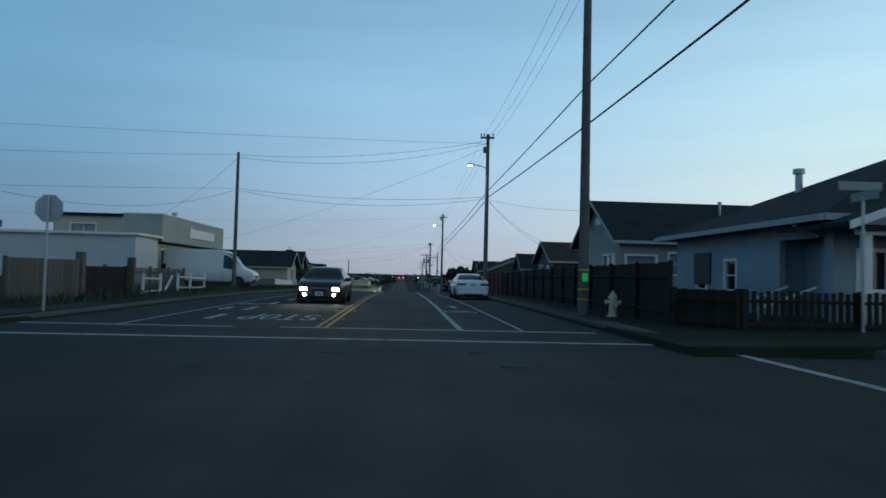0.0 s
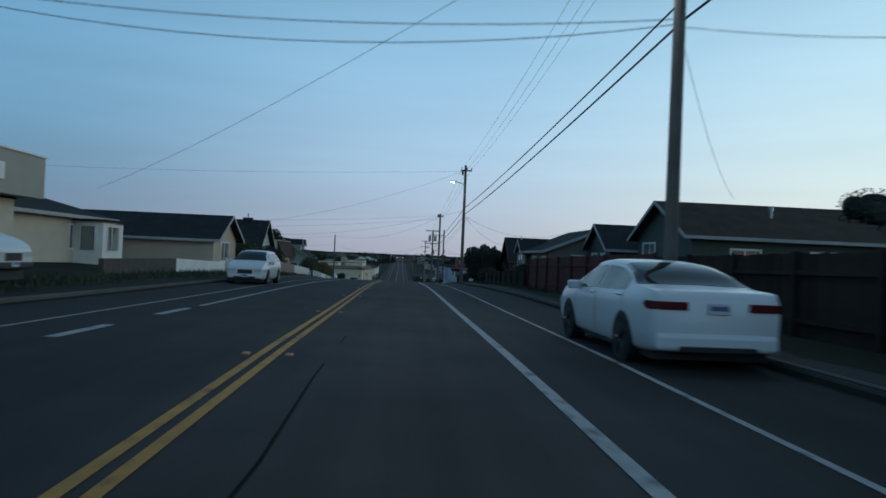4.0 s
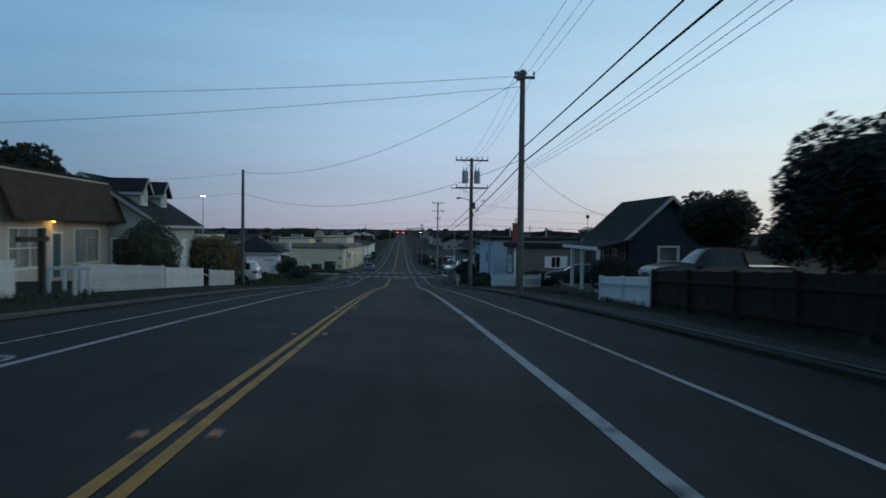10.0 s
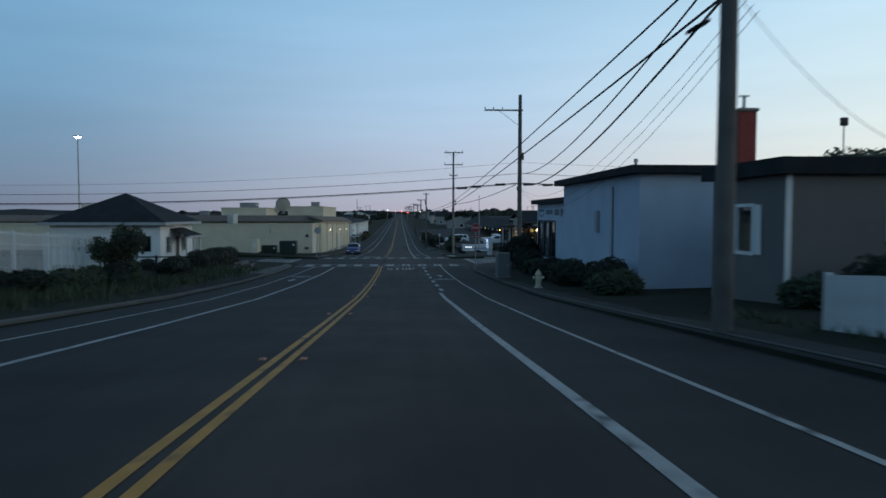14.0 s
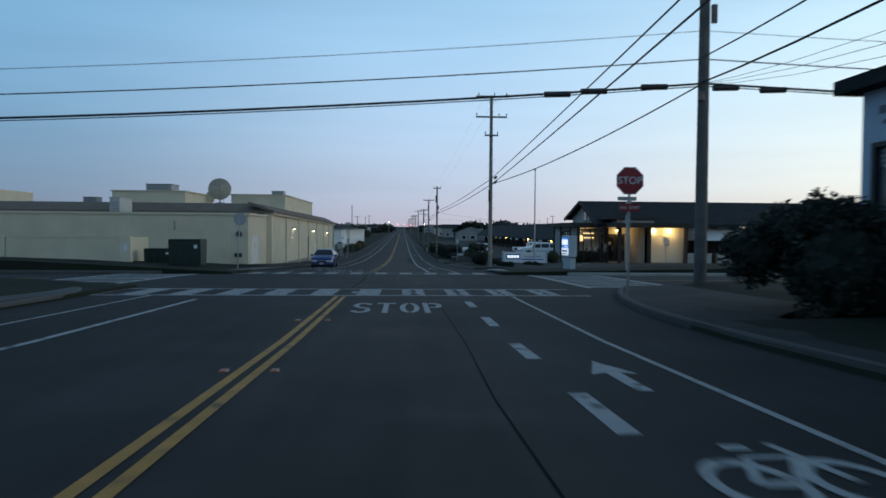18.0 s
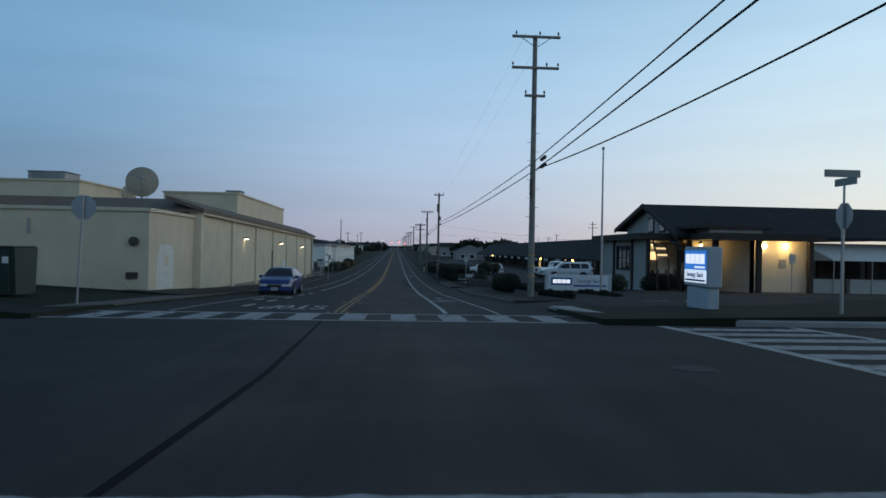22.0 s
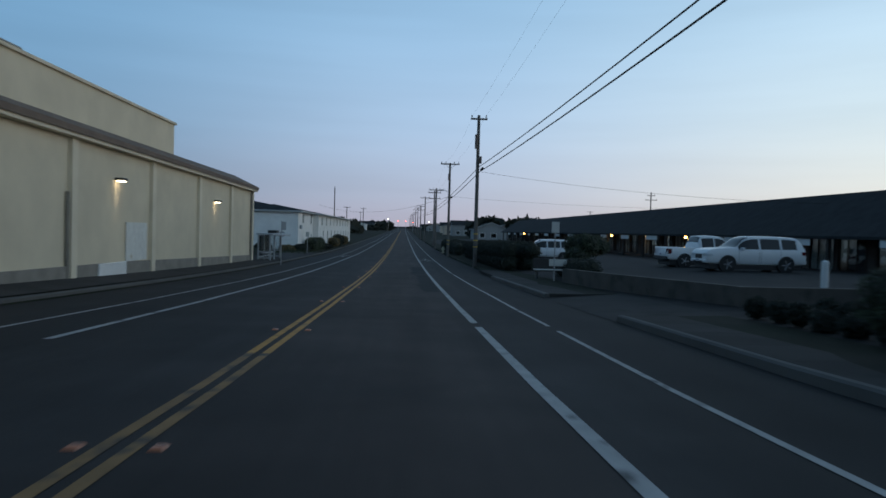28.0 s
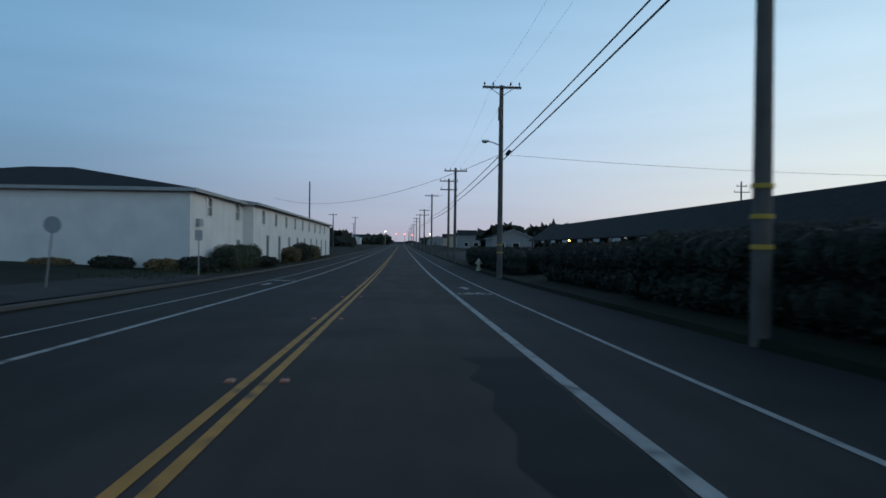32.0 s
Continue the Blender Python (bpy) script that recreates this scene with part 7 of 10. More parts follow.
lampob = thing("door_lamp", (-16.5, 127.3, z + 2.75), "small lit lamp above the teal door", "lamp")
part("bulb", core([(0.08, 0, 0, 0.05, 0.1, 0.03)], 2, 1.0), PORCH_ON, lampob)
dl = bpy.data.lights.new("door_light", "POINT")
dl.energy, dl.color, dl.shadow_soft_size = 5, (1, 0.6, 0.25), 0.08
new("door_light", dl).location = (-16.15, 127.3, z + 2.6)
# house with two dormers
z = g(137) + 0.65
h12 = house((-22, 133.9, z), (8.0, 7.0), 3.4, 6.0, "y", W_SAGE, ROOF_D, "grey-green house with two gabled dormers", [("E", 1.2, 2.1, 0.9, 2.6, "window", "curtain"), ("E", 4.4, 5.4, 0.2, 2.3, "door"), ("S", 5.5, 6.5, 0.9, 2.4, "window")], over=0.5)
for y in (1.5, 4.8):
    part("dormer_wall", boxed(5.5, 6.75, y - 0.55, y + 0.55, 4.0, 5.3), W_SAGE, h12)
    roof_gable(h12, 4.4, 6.75, y - 0.55, y + 0.55, 5.25, 5.85, "x", ROOF_D, 0.25)
    gable_end(h12, W_SAGE, (6.75, y - 0.55, 5.3), (6.75, y + 0.55, 5.3), (6.75, y, 5.8), inward=(-1, 0))
    window(h12, (6.77, y - 0.5), (6.77, y + 0.5), 0, (0.2, 0.8, 4.45, 5.15), curtain=True, edge=0.06)
for s in (0, 1):
    part("stair_rail", rodded((8.1, 1.2 + s * 1.2, 1.1), (10.2, 1.2 + s * 1.2, 0.2), 0.05, sides=6), TRIM, h12)
# small cottage by the second crossing
z = g(183) + 0.3
h13 = house((-22.1, 179.8, z), (6.75, 6.7), 3.0, 4.95, "x", W_WHITE, ROOF_D, "small white cottage under a dark pyramid roof", [("E", 1.0, 2.1, 1.1, 2.15, "window"), ("E", 2.9, 3.7, 0.1, 2.1, "door_dark"), ("E", 4.1, 5.4, 1.1, 2.15, "wide"), ("S", 4.9, 6.2, 1.25, 2.25, "wide"), ("S", 1.2, 2.5, 1.25, 2.25, "wide")], over=0.5, hip=True)
bm = bmesh.new()
slab(bm, [(8.0, 1.6, 2.2), (8.0, 5.0, 2.2), (6.76, 4.7, 2.72), (6.76, 1.9, 2.72)], 0.07)
bmesh.ops.recalc_face_normals(bm, faces=bm.faces[:])
part("porch_roof", bm, ROOF_D, h13)
part("porch_fascia", boxed(8.0, 8.05, 1.6, 5.0, 2.06, 2.2), TRIM_G, h13)
part("porch_floor", boxed(6.76, 8.0, 1.7, 4.9, -0.5, 0.05), CONCRETE_D, h13)
for y in (1.75, 3.3, 4.85):
    post(h13, 7.85, y, 0.0, 2.08, 0.06)
part("porch_rail", boxed(7.8, 7.88, 1.8, 3.25, 0.8, 0.88), TRIM_G, h13)
for y in np.arange(1.95, 3.2, 0.18):
    part("baluster", boxed(7.82, 7.86, y - 0.02, y + 0.02, 0.05, 0.8), TRIM_G, h13)
rf = thing("rail_fence", (-18.2, 178.6, g(178.6) + 0.15), "low brown timber rail fence before the cottage", "fence")
for x in (0, 1.5, 3.0, 4.4, 5.5):
    post(rf, x, 0, -0.3, 1.15, 0.06, FENCE_D)
part("rail", rounded(-0.1, 5.6, -0.04, 0.04, 1.0, 1.08, 0.015, 1), FENCE_D, rf)
part("rail", rounded(-0.1, 5.6, -0.04, 0.04, 0.5, 0.58, 0.015, 1), FENCE_D, rf)

# ---------------------------------------------------------------- the tan building
zt = g(220) + 0.15
tan = thing("tan_building", (-10.6, 217.9, zt), "large tan ribbed commercial building with pilasters and rooftop plant", "building")
# low front block
wall("wall", tan, W_TAN, (-50, 0), (0, 0), -0.8, 3.6, [(27, 29.2, 1.2, 3.0)])
wall("wall", tan, W_TAN, (0, 0.18), (0, 7.3), -0.8, 3.6)
part("parapet_cap", boxed(-50, 0.1, -0.1, 0.25, 3.6, 3.75), W_TANP, tan)
part("parapet_cap", boxed(-0.18, 0.1, 0.25, 7.25, 3.6, 3.75), W_TANP, tan)
part("front_roof", boxed(-50, -0.18, 0.2, 7.3, 3.2, 3.3), ROOF_B, tan)
# main hall: its eave is sloped along the street to fit the camera's view
def hall_x(y):
    return 0.2 + 0.52 * (y - 7.48) / 43.1


def hall_eave(y):
    return 3.92 - 0.55 * (y - 6.6) / 44.2


wall("wall", tan, W_TANP, (-50, 6.6), (0.2, 6.6), 0, 3.75)
bm = bmesh.new()
for y0, y1 in ((6.6, 50.8),):
    slab(bm, [(hall_x(y0) - 0.18, y0, hall_eave(y0)), (hall_x(y0), y0, hall_eave(y0)), (hall_x(y1), y1, hall_eave(y1)), (hall_x(y1) - 0.18, y1, hall_eave(y1))], 5.4)
part("wall", bm, W_TANP, tan)
wall("wall", tan, W_TANP, (0.72, 50.8), (-50, 50.8), -1.5, 3.4)
bm = bmesh.new()
ya, yb = 6.3, 51.1
za, zb_ = hall_eave(ya), hall_eave(yb)
slab(bm, [(hall_x(ya) + 0.36, ya, za + 0.2), (hall_x(yb) + 0.36, yb, zb_ + 0.2), (hall_x(yb) - 1.25, yb, zb_ + 0.95), (hall_x(ya) - 1.6, ya, za + 0.85)], 0.2)
slab(bm, [(-50, 6.3, za + 0.1), (hall_x(ya) + 0.36, 6.3, za + 0.1), (hall_x(ya) - 1.6, 8.6, za + 0.8), (-50, 8.6, za + 0.8)], 0.14)
slab(bm, [(-50, 8.6, za + 0.8), (hall_x(ya) - 1.6, 8.6, za + 0.8), (hall_x(yb) - 1.25, yb, zb_ + 0.9), (-50, yb, zb_ + 0.9)], 0.12)
bmesh.ops.recalc_face_normals(bm, faces=bm.faces[:])
part("mansard_roof", bm, material("brown_ribbed_roof", (0.17, 0.125, 0.095), 0.9, vary=0.2, grain=3, ribs=("Y", 0.4, 0.8)), tan, "low brown metal mansard roof")
part("roof_end", boxed(-6, hall_x(yb) + 0.34, yb - 0.02, yb + 0.08, zb_ + 0.02, zb_ + 0.2), material("brown_fascia", (0.16, 0.125, 0.1), 0.7, vary=0.15, grain=3), tan)
PALE_TAN = wall_paint("pale_tan_trim", (0.68, 0.6, 0.46), boards=False)
for k, y in enumerate((6.72, 13.65, 20.5, 26.95, 33.45, 39.5, 45.4, 50.62)):
    x, wd = hall_x(y), 0.19 if k else 0.24
    part("pilaster", boxed(x - (0.02 if k else 0.4), x + (0.13 if k else 0.2), y - wd, y + wd, -1.6, hall_eave(y) - 0.02), PALE_TAN, tan)
for y in (26.62, 50.3):
    part("downpipe", rodded((hall_x(y) + 0.07, y, -1.2), (hall_x(y) + 0.07, y, 1.9 if y < 30 else 3.3), 0.055, sides=8), CONC_BASE, tan, "dark grey rainwater pipe")
bm = bmesh.new()
slab(bm, [(hall_x(6.5) + 0.02, 6.45, za + 0.06), (hall_x(6.5) + 0.3, 6.45, za + 0.06), (hall_x(51) + 0.3, 51.0, zb_ + 0.06), (hall_x(51) + 0.02, 51.0, zb_ + 0.06)], 0.17)
part("eave_trim", bm, PALE_TAN, tan)
for a, b, ta, tb in ((6.9, 31.0, -0.2, -0.42), (31.0, 50.75, -0.42, -0.88)):
    bm = bmesh.new()
    slab(bm, [(hall_x(a) + 0.0, a, ta), (hall_x(a) + 0.075, a, ta), (hall_x(b) + 0.075, b, tb), (hall_x(b) + 0.0, b, tb)], 1.3)
    part("concrete_base", bm, CONC_BASE, tan)
# upper blocks
part("upper_block", boxed(-6.1, -0.9, 20.1, 40.3, 4.2, 5.95), W_TANP, tan)
part("upper_cap", boxed(-6.2, -0.8, 20.0, 40.4, 5.95, 6.06), W_TANP, tan)
part("upper_block", boxed(-13.1, -7.25, 9.6, 18.0, 3.4, 5.66), W_TANP, tan)
part("upper_cap", boxed(-13.2, -7.15, 9.5, 18.1, 5.66, 5.76), W_TANP, tan)
part("upper_block", boxed(-34.4, -27.4, 17, 25, 4.4, 6.2), W_TANP, tan)
HVAC = material("hvac_metal", (0.3, 0.3, 0.3), 0.5, 0.5, vary=0.2)
HVAC_W = material("hvac_white", (0.5, 0.5, 0.47), 0.6, vary=0.15)


def hvac(x, y, zz, w, d, h, mat, label):
    root = thing("rooftop_unit", (x, y, zz), label, "rooftop unit")
    part("casing", rounded(0, w, 0, d, 0, h, 0.03, 1), mat, root)
    part("lid", rounded(-0.05, w + 0.05, -0.05, d + 0.05, h, h + 0.06, 0.02, 1), mat, root)
    for k in range(6):
        part("louvre", boxed(w * 0.12, w * 0.88, -0.03, 0.0, h * (0.2 + 0.11 * k), h * (0.25 + 0.11 * k)), HVAC, root)
    for k in (0, 1):
        part("skid", boxed(0, w, 0.1 + k * (d - 0.3), 0.2 + k * (d - 0.3), -0.12, 0), HVAC, root)


hvac(-21.8, 229.7, zt + 5.88, 2.15, 1.9, 0.5, HVAC, "grey louvred cooling unit on the roof")
hvac(-14.3, 246, zt + 6.18, 1.25, 1.3, 0.6, HVAC, "dark cooling unit on the roof edge")
hvac(-21.5, 221.7, zt + 3.42, 0.75, 2.3, 1.45, HVAC_W, "white box unit on the front roof")
hvac(-27.6, 231, zt + 4.72, 1.1, 1.2, 0.55, HVAC, "dark cooling unit on the roof")
dish = thing("satellite_dish", (-16.65, 233.6, zt + 4.98), "large mesh satellite dish on the roof", "satellite dish")
bm = bmesh.new()
R, n1, n2 = 1.02, 6, 28
rows = []
for i in range(n1 + 1):
    r = R * i / n1
    rows.append([Vector((r * math.cos(a), r * r * 0.22, r * math.sin(a))) for a in (2 * math.pi * k / n2 for k in range(n2))])
tilt = Matrix.Rotation(radians(-12), 4, "X") @ Matrix.Rotation(radians(14), 4, "Z")
vv = [[bm.verts.new(tilt @ (p + Vector((0, 0, 0))) + Vector((0, 0, 1.35))) for p in r] for r in rows[1:]]
c0 = bm.verts.new(Vector((0, 0, 1.35)))
for k in range(n2):
    j = (k + 1) % n2
    bm.faces.new((c0, vv[0][k], vv[0][j]))
    for a, b in zip(vv, vv[1:]):
        bm.faces.new((a[k], b[k], b[j], a[j]))
bmesh.ops.solidify(bm, geom=bm.faces[:], thickness=0.02)
part("reflector", bm, material("dish_mesh", (0.5, 0.46, 0.38), 0.6, 0.3, vary=0.2, grain=0.6, fine=30), dish)
part("mast", rodded((0, 0.1, 0), (0, 0.1, 1.3), 0.07, sides=10), STEEL, dish)
part("brace", rodded((0.3, 0.5, 0), (0, 0.2, 1.0), 0.03, sides=6), STEEL, dish)
part("foot", rounded(-0.3, 0.3, -0.3, 0.4, -0.02, 0.06, 0.02, 1), STEEL, dish)
for a in (35, 155, 275):
    part("feed_strut", rodded(tilt @ Vector((0.9 * math.cos(radians(a)), 0.16, 0.9 * math.sin(radians(a)))) + Vector((0, 0, 1.35)), tilt @ Vector((0, -0.75, 0)) + Vector((0, 0, 1.35)), 0.018, sides=6), STEEL, dish)
part("feed_horn", rodded(tilt @ Vector((0, -0.85, 0)) + Vector((0, 0, 1.35)), tilt @ Vector((0, -0.65, 0)) + Vector((0, 0, 1.35)), 0.07, sides=10), STEEL, dish)
small = copy_thing(dish, pose(-17.45, 233.8, zt + 4.9, 0, 0, 40) @ Matrix.Scale(0.5, 4))
tagged(small, "smaller pale satellite dish beside the roof block", "satellite dish")
# wall lamps on the street face
WALL_ON = material("wall_lamp_lens", (1, 0.9, 0.7), 0.4, emit=(1.0, 0.85, 0.58, 7))
for y, zz in ((234.9, 2.7), (248.1, 2.5), (260.2, 2.25)):
    x = -10.6 + 0.2 + 0.52 * (y - 225.2) / 43.1
    w = thing("wall_lamp", (x, y, zt + zz), "hooded wall lamp casting a warm cone on the tan wall", "wall lamp", "wall lamps on the tan building")
    part("hood", rounded(0.0, 0.32, -0.2, 0.2, -0.02, 0.08, 0.02, 1), TRIMBLACK, w)
    part("lens", rounded(0.05, 0.27, -0.15, 0.15, -0.06, -0.02, 0.01, 1), WALL_ON, w)
    dl = bpy.data.lights.new("wall_light", "SPOT")
    dl.energy, dl.color, dl.spot_size, dl.spot_blend, dl.shadow_soft_size = 13, (1.0, 0.86, 0.62), radians(60), 0.8, 0.05
    lo = new("wall_light", dl)
    lo.location = (x + 0.16, y, zt + zz - 0.08)
w = thing("wall_lamp", (-28.84, 217.88, zt + 3.05), "hooded wall lamp casting a warm cone on the tan wall", "wall lamp", "wall lamps on the tan building")
part("hood", rounded(-0.2, 0.2, -0.32, 0, -0.02, 0.08, 0.02, 1), TRIMBLACK, w)
part("lens", rounded(-0.15, 0.15, -0.27, -0.05, -0.06, -0.02, 0.01, 1), WALL_ON, w)
dl = bpy.data.lights.new("wall_light", "SPOT")
dl.energy, dl.color, dl.spot_size, dl.spot_blend, dl.shadow_soft_size = 26, (1.0, 0.84, 0.55), radians(80), 0.8, 0.05
new("wall_light", dl).location = (-28.84, 217.62, zt + 2.95)
# painted-over patch, meter boxes, white doors
WHITEWASH = material("whitewash_patch", (0.66, 0.66, 0.62), 0.8, vary=0.15, grain=1, second=(0.5, 0.44, 0.33), second_scale=2.5, second_at=0.62)
bm = bmesh.new()
pts = [(1.0, -0.1), (1.25, 0.15), (1.3, -0.05), (1.7, 0.1), (2.1, -0.05), (2.15, 0.2), (3.3, 0.15), (3.35, 1.9), (2.9, 2.15), (1.5, 2.2), (1.05, 1.7)]
a = [bm.verts.new((0.004, y, zz)) for y, zz in pts]
b = [bm.verts.new((0.008, y, zz)) for y, zz in pts]
bm.faces.new(b)
bm.faces.new(a[::-1])
bmesh.ops.recalc_face_normals(bm, faces=bm.faces[:])
part("whitewash_patch", bm, WHITEWASH, tan, "rough white painted-over patch")
# tan square laid over the whitewash as a painted shadow
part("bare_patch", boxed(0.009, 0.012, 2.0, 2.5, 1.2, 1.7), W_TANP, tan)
part("meter_box", rounded(-0.92, -0.42, -0.1, 0.0, 0.7, 0.98, 0.02, 1), CERAMIC, tan)
part("round_vent", rodded((-0.6, -0.16, 2.3), (-0.6, 0, 2.3), 0.2, sides=18), CERAMIC, tan, "dark round wall vent")
part("conduit", rodded((-1.1, -0.05, 0.6), (-0.5, -0.05, 0.15), 0.03, sides=6), W_TANP, tan)
part("wall_conduit", rodded((-4.95, -0.05, 2.55), (-4.95, -0.05, 3.2), 0.06, sides=6), HVAC, tan)
part("white_panel", boxed(hall_x(32) + 0.004, hall_x(32) + 0.05, 30.95, 32.95, -0.42, 1.02), WHITEWASH, tan, "white painted service panel in the wall")
part("white_hatch", rounded(hall_x(30) + 0.05, hall_x(30) + 0.12, 28.65, 30.9, -1.05, -0.4, 0.02, 1), TRIM, tan, "low white hatch in the concrete base")
# tan enclosure and bins
enc = thing("bin_enclosure", (-15.5, 210.1, g(210) + 0.14), "tan walled bin enclosure beside the building", "enclosure")
part("wall", boxed(-6.9, -0.6, 0, 0.2, -0.3, 1.7), W_TANP, enc)
part("wall", boxed(-0.8, -0.6, 0.2, 4.4, -0.3, 1.7), W_TANP, enc)
part("cap", boxed(-6.95, -0.6, -0.03, 0.23, 1.7, 1.76), W_TANP, enc)
part("gate_pillar", boxed(-0.59, 0.0, -0.02, 0.3, -0.3, 1.78), PALE_TAN, enc)
part("notice", boxed(-0.38, -0.18, -0.034, -0.022, 0.95, 1.35), TRIM, enc, "small white notice")
part("gate_pillar", boxed(-7.9, -6.95, -0.02, 0.3, -0.3, 1.78), W_TANP, enc)
BINGREEN = material("bin_green", (0.014, 0.03, 0.024), 0.6, vary=0.25, grain=1)
for x, y, w_, d_, h_, lab in ((-12.9, 208.6, 1.75, 1.3, 1.5, "big dark green steel bin with flat lids"), (-15.4, 211.8, 1.6, 1.1, 1.0, "low dark green steel bin with pale notices")):
    b_ = thing("waste_bin", (x, y, g(y) + 0.2), lab, "waste bin", "bins beside the tan building")
    bm = boxed(0, w_, 0, d_, 0.12, h_)
    for v in bm.verts:
        if v.co.z < 0.2:
            v.co.y += 0.1 if v.co.y < 0.5 else -0.1
    part("body", bm, BINGREEN, b_)
    for k in (0, 1):
        part("lid", rounded(k * w_ / 2 + 0.02, (k + 1) * w_ / 2 - 0.02, -0.05, d_, h_, h_ + 0.06, 0.02, 1), TRIMBLACK, b_)
    for k in (0.1, 0.37, 0.63, 0.9):
        part("rib", boxed(w_ * k - 0.04, w_ * k + 0.04, 0.0, 0.05, 0.2, h_), BINGREEN, b_)
    part("notice", boxed(w_ * 0.8, w_ * 0.9, -0.012, -0.004, h_ * 0.7, h_ * 0.83), TRIM, b_)
    for k in (0.15, 0.85):
        part("caster", rodded((w_ * k - 0.05, 0.3, 0.06), (w_ * k + 0.05, 0.3, 0.06), 0.08, sides=10), TYRE, b_)

# ---------------------------------------------------------------- white motel
zm = g(310) + 0.25
mot = house((-30.9, 296.6, zm), (19.8, 11.8), 4.15, 5.75, "x", W_WHITE, ROOF_D, "white two-storey motel block with a dark hipped roof", [
    ("E", 9.6, 10.7, 3.0, 4.1, "window", "curtain"), ("E", 9.9, 10.9, 0.6, 1.7, "window", "curtain"), ("E", 3.0, 4.0, 3.0, 4.0, "window")], over=0.35, hip=True, inset=9)
part("air_conditioner", rounded(19.8, 20.0, 1.0, 1.7, 2.35, 2.75, 0.02, 1), CANGREY, mot)
wing = house((-24, 308.4, zm), (13.6, 50), 4.15, 5.4, "y", W_WHITE, ROOF_D, "long white motel wing with rows of small windows", [o for k in range(9) for o in (("E", 3 + 5 * k, 3.9 + 5 * k, 2.9, 3.9, "window", "curtain"), ("E", 4.6 + 5 * k, 5.5 + 5 * k, 0.1, 2.1, "door_dark"))], over=0.4, hip=True)
# bus shelter
SHELTER = material("shelter_grey", (0.36, 0.38, 0.4), 0.5, vary=0.12)
bs = thing("bus_shelter", (-9.78, 270.4, g(272) + 0.2), "small glazed bus shelter with a pale frame, flat roof and bench", "bus shelter")
bm = bmesh.new()
slab(bm, [(-0.1, -0.2, 1.84), (1.0, -0.2, 1.84), (1.65, 1.0, 1.78), (1.65, 3.2, 1.78), (1.0, 4.0, 1.84), (-0.1, 4.0, 1.84)], 0.1)
part("roof", bm, SHELTER, bs)
part("roof_box", rounded(0.1, 0.75, 2.6, 3.6, 1.845, 2.05, 0.03, 1), TRIMBLACK, bs)
for x, y in ((0, 0), (0.8, 0), (0, 3.8), (0.8, 3.8), (0, 1.9), (0.8, 1.5)):
    post(bs, x, y, 0, 1.74, 0.05, SHELTER)
for y in (0.0, 3.8):
    for z_ in (0.12, 0.55):
        part("rail", boxed(0.05, 0.75, y - 0.03, y + 0.03, z_, z_ + 0.07), SHELTER, bs)
    pn = part("pane", boxed(0.05, 0.75, y - 0.01, y + 0.01, 0.62, 1.7), GLASS, bs)
    pn.visible_shadow = False
for y0, y1 in ((0.06, 1.84), (1.96, 3.74)):
    part("rail", boxed(-0.03, 0.03, y0, y1, 0.18, 0.25), SHELTER, bs)
    part("pane", boxed(-0.01, 0.01, y0, y1, 0.3, 1.7), CARGLASS, bs, "dark tinted pane")
part("bench", rounded(0.1, 0.5, 0.3, 3.4, 0.44, 0.5, 0.02, 1), SHELTER, bs)
for y in (0.6, 3.0):
    part("bench_leg", boxed(0.25, 0.32, y, y + 0.06, 0, 0.44), STEEL, bs)
ps = thing("stop_flag", (-7.85, 268.2, g(268) + 0.15), "bus stop flag on a thin steel post", "bus stop sign")
part("pole", rodded((0, 0, -0.2), (0, 0, 2.7), 0.03, sides=8), STEEL, ps)
part("plate", boxed(-0.02, 0.3, -0.05, -0.032, 2.1, 2.65), SHELTER, ps)
rs = thing("leaning_sign", (-10.15, 280.4, g(280) + 0.15), "pale round sign on a leaning steel pole", "road sign")
part("pole", rodded((0, 0, -0.2), (0.2, 0, 1.75), 0.025, sides=8), STEEL, rs)
part("disc", rodded((0.22, -0.06, 1.85), (0.22, -0.03, 1.85), 0.24, sides=20), SHELTER, rs)

# ---------------------------------------------------------------- bank and shops behind the car park
zb = g(226) + 0.46
W_BANK = wall_paint("bank_grey_panel", (0.36, 0.36, 0.34), boards=False)
BANKWOOD = material("dark_brown_timber", (0.035, 0.028, 0.024), 0.8, vary=0.2, grain=2)
bank = thing("bank", (13.75, 229.5, zb), "single-storey bank with a broad dark roof and lit entrance", "bank")
# side wall of pale panels between dark posts
wall("wall", bank, W_BANK, (1.35, 7.4), (1.35, -1.6), -0.8, 3.05, [(3.35, 5.9, 1.9, 3.35)])
window(bank, (1.35, 7.4), (1.35, -1.6), -0.8, (3.35, 5.9, 1.9, 3.35), bars=(3, 2), trim=BANKWOOD)
for y in (7.4, 4.55, 0.95, -1.75):
    part("wall_post", rounded(1.24, 1.42, y - 0.13, y + 0.13, -0.5, 3.1, 0.015, 1), BANKWOOD, bank)
# glazed lean-to beside the corner, with bent ribs
wall("wall", bank, W_BANK, (1.53, 0.9), (3.75, 0.9), -0.8, 3.0)
part("lit_board", rounded(2.1, 3.15, 0.84, 0.895, 1.75, 2.25, 0.015, 1), WARM, bank, "glowing board on the wall of the glazed porch")
part("dark_counter", rounded(1.7, 3.5, 0.2, 0.7, 0.0, 1.1, 0.03, 1), BANKWOOD, bank)
for k in range(3):
    part("screen", rounded(1.95 + 0.5 * k, 2.25 + 0.5 * k, 0.14, 0.19, 0.9, 1.2, 0.02, 1), HVAC_W, bank)
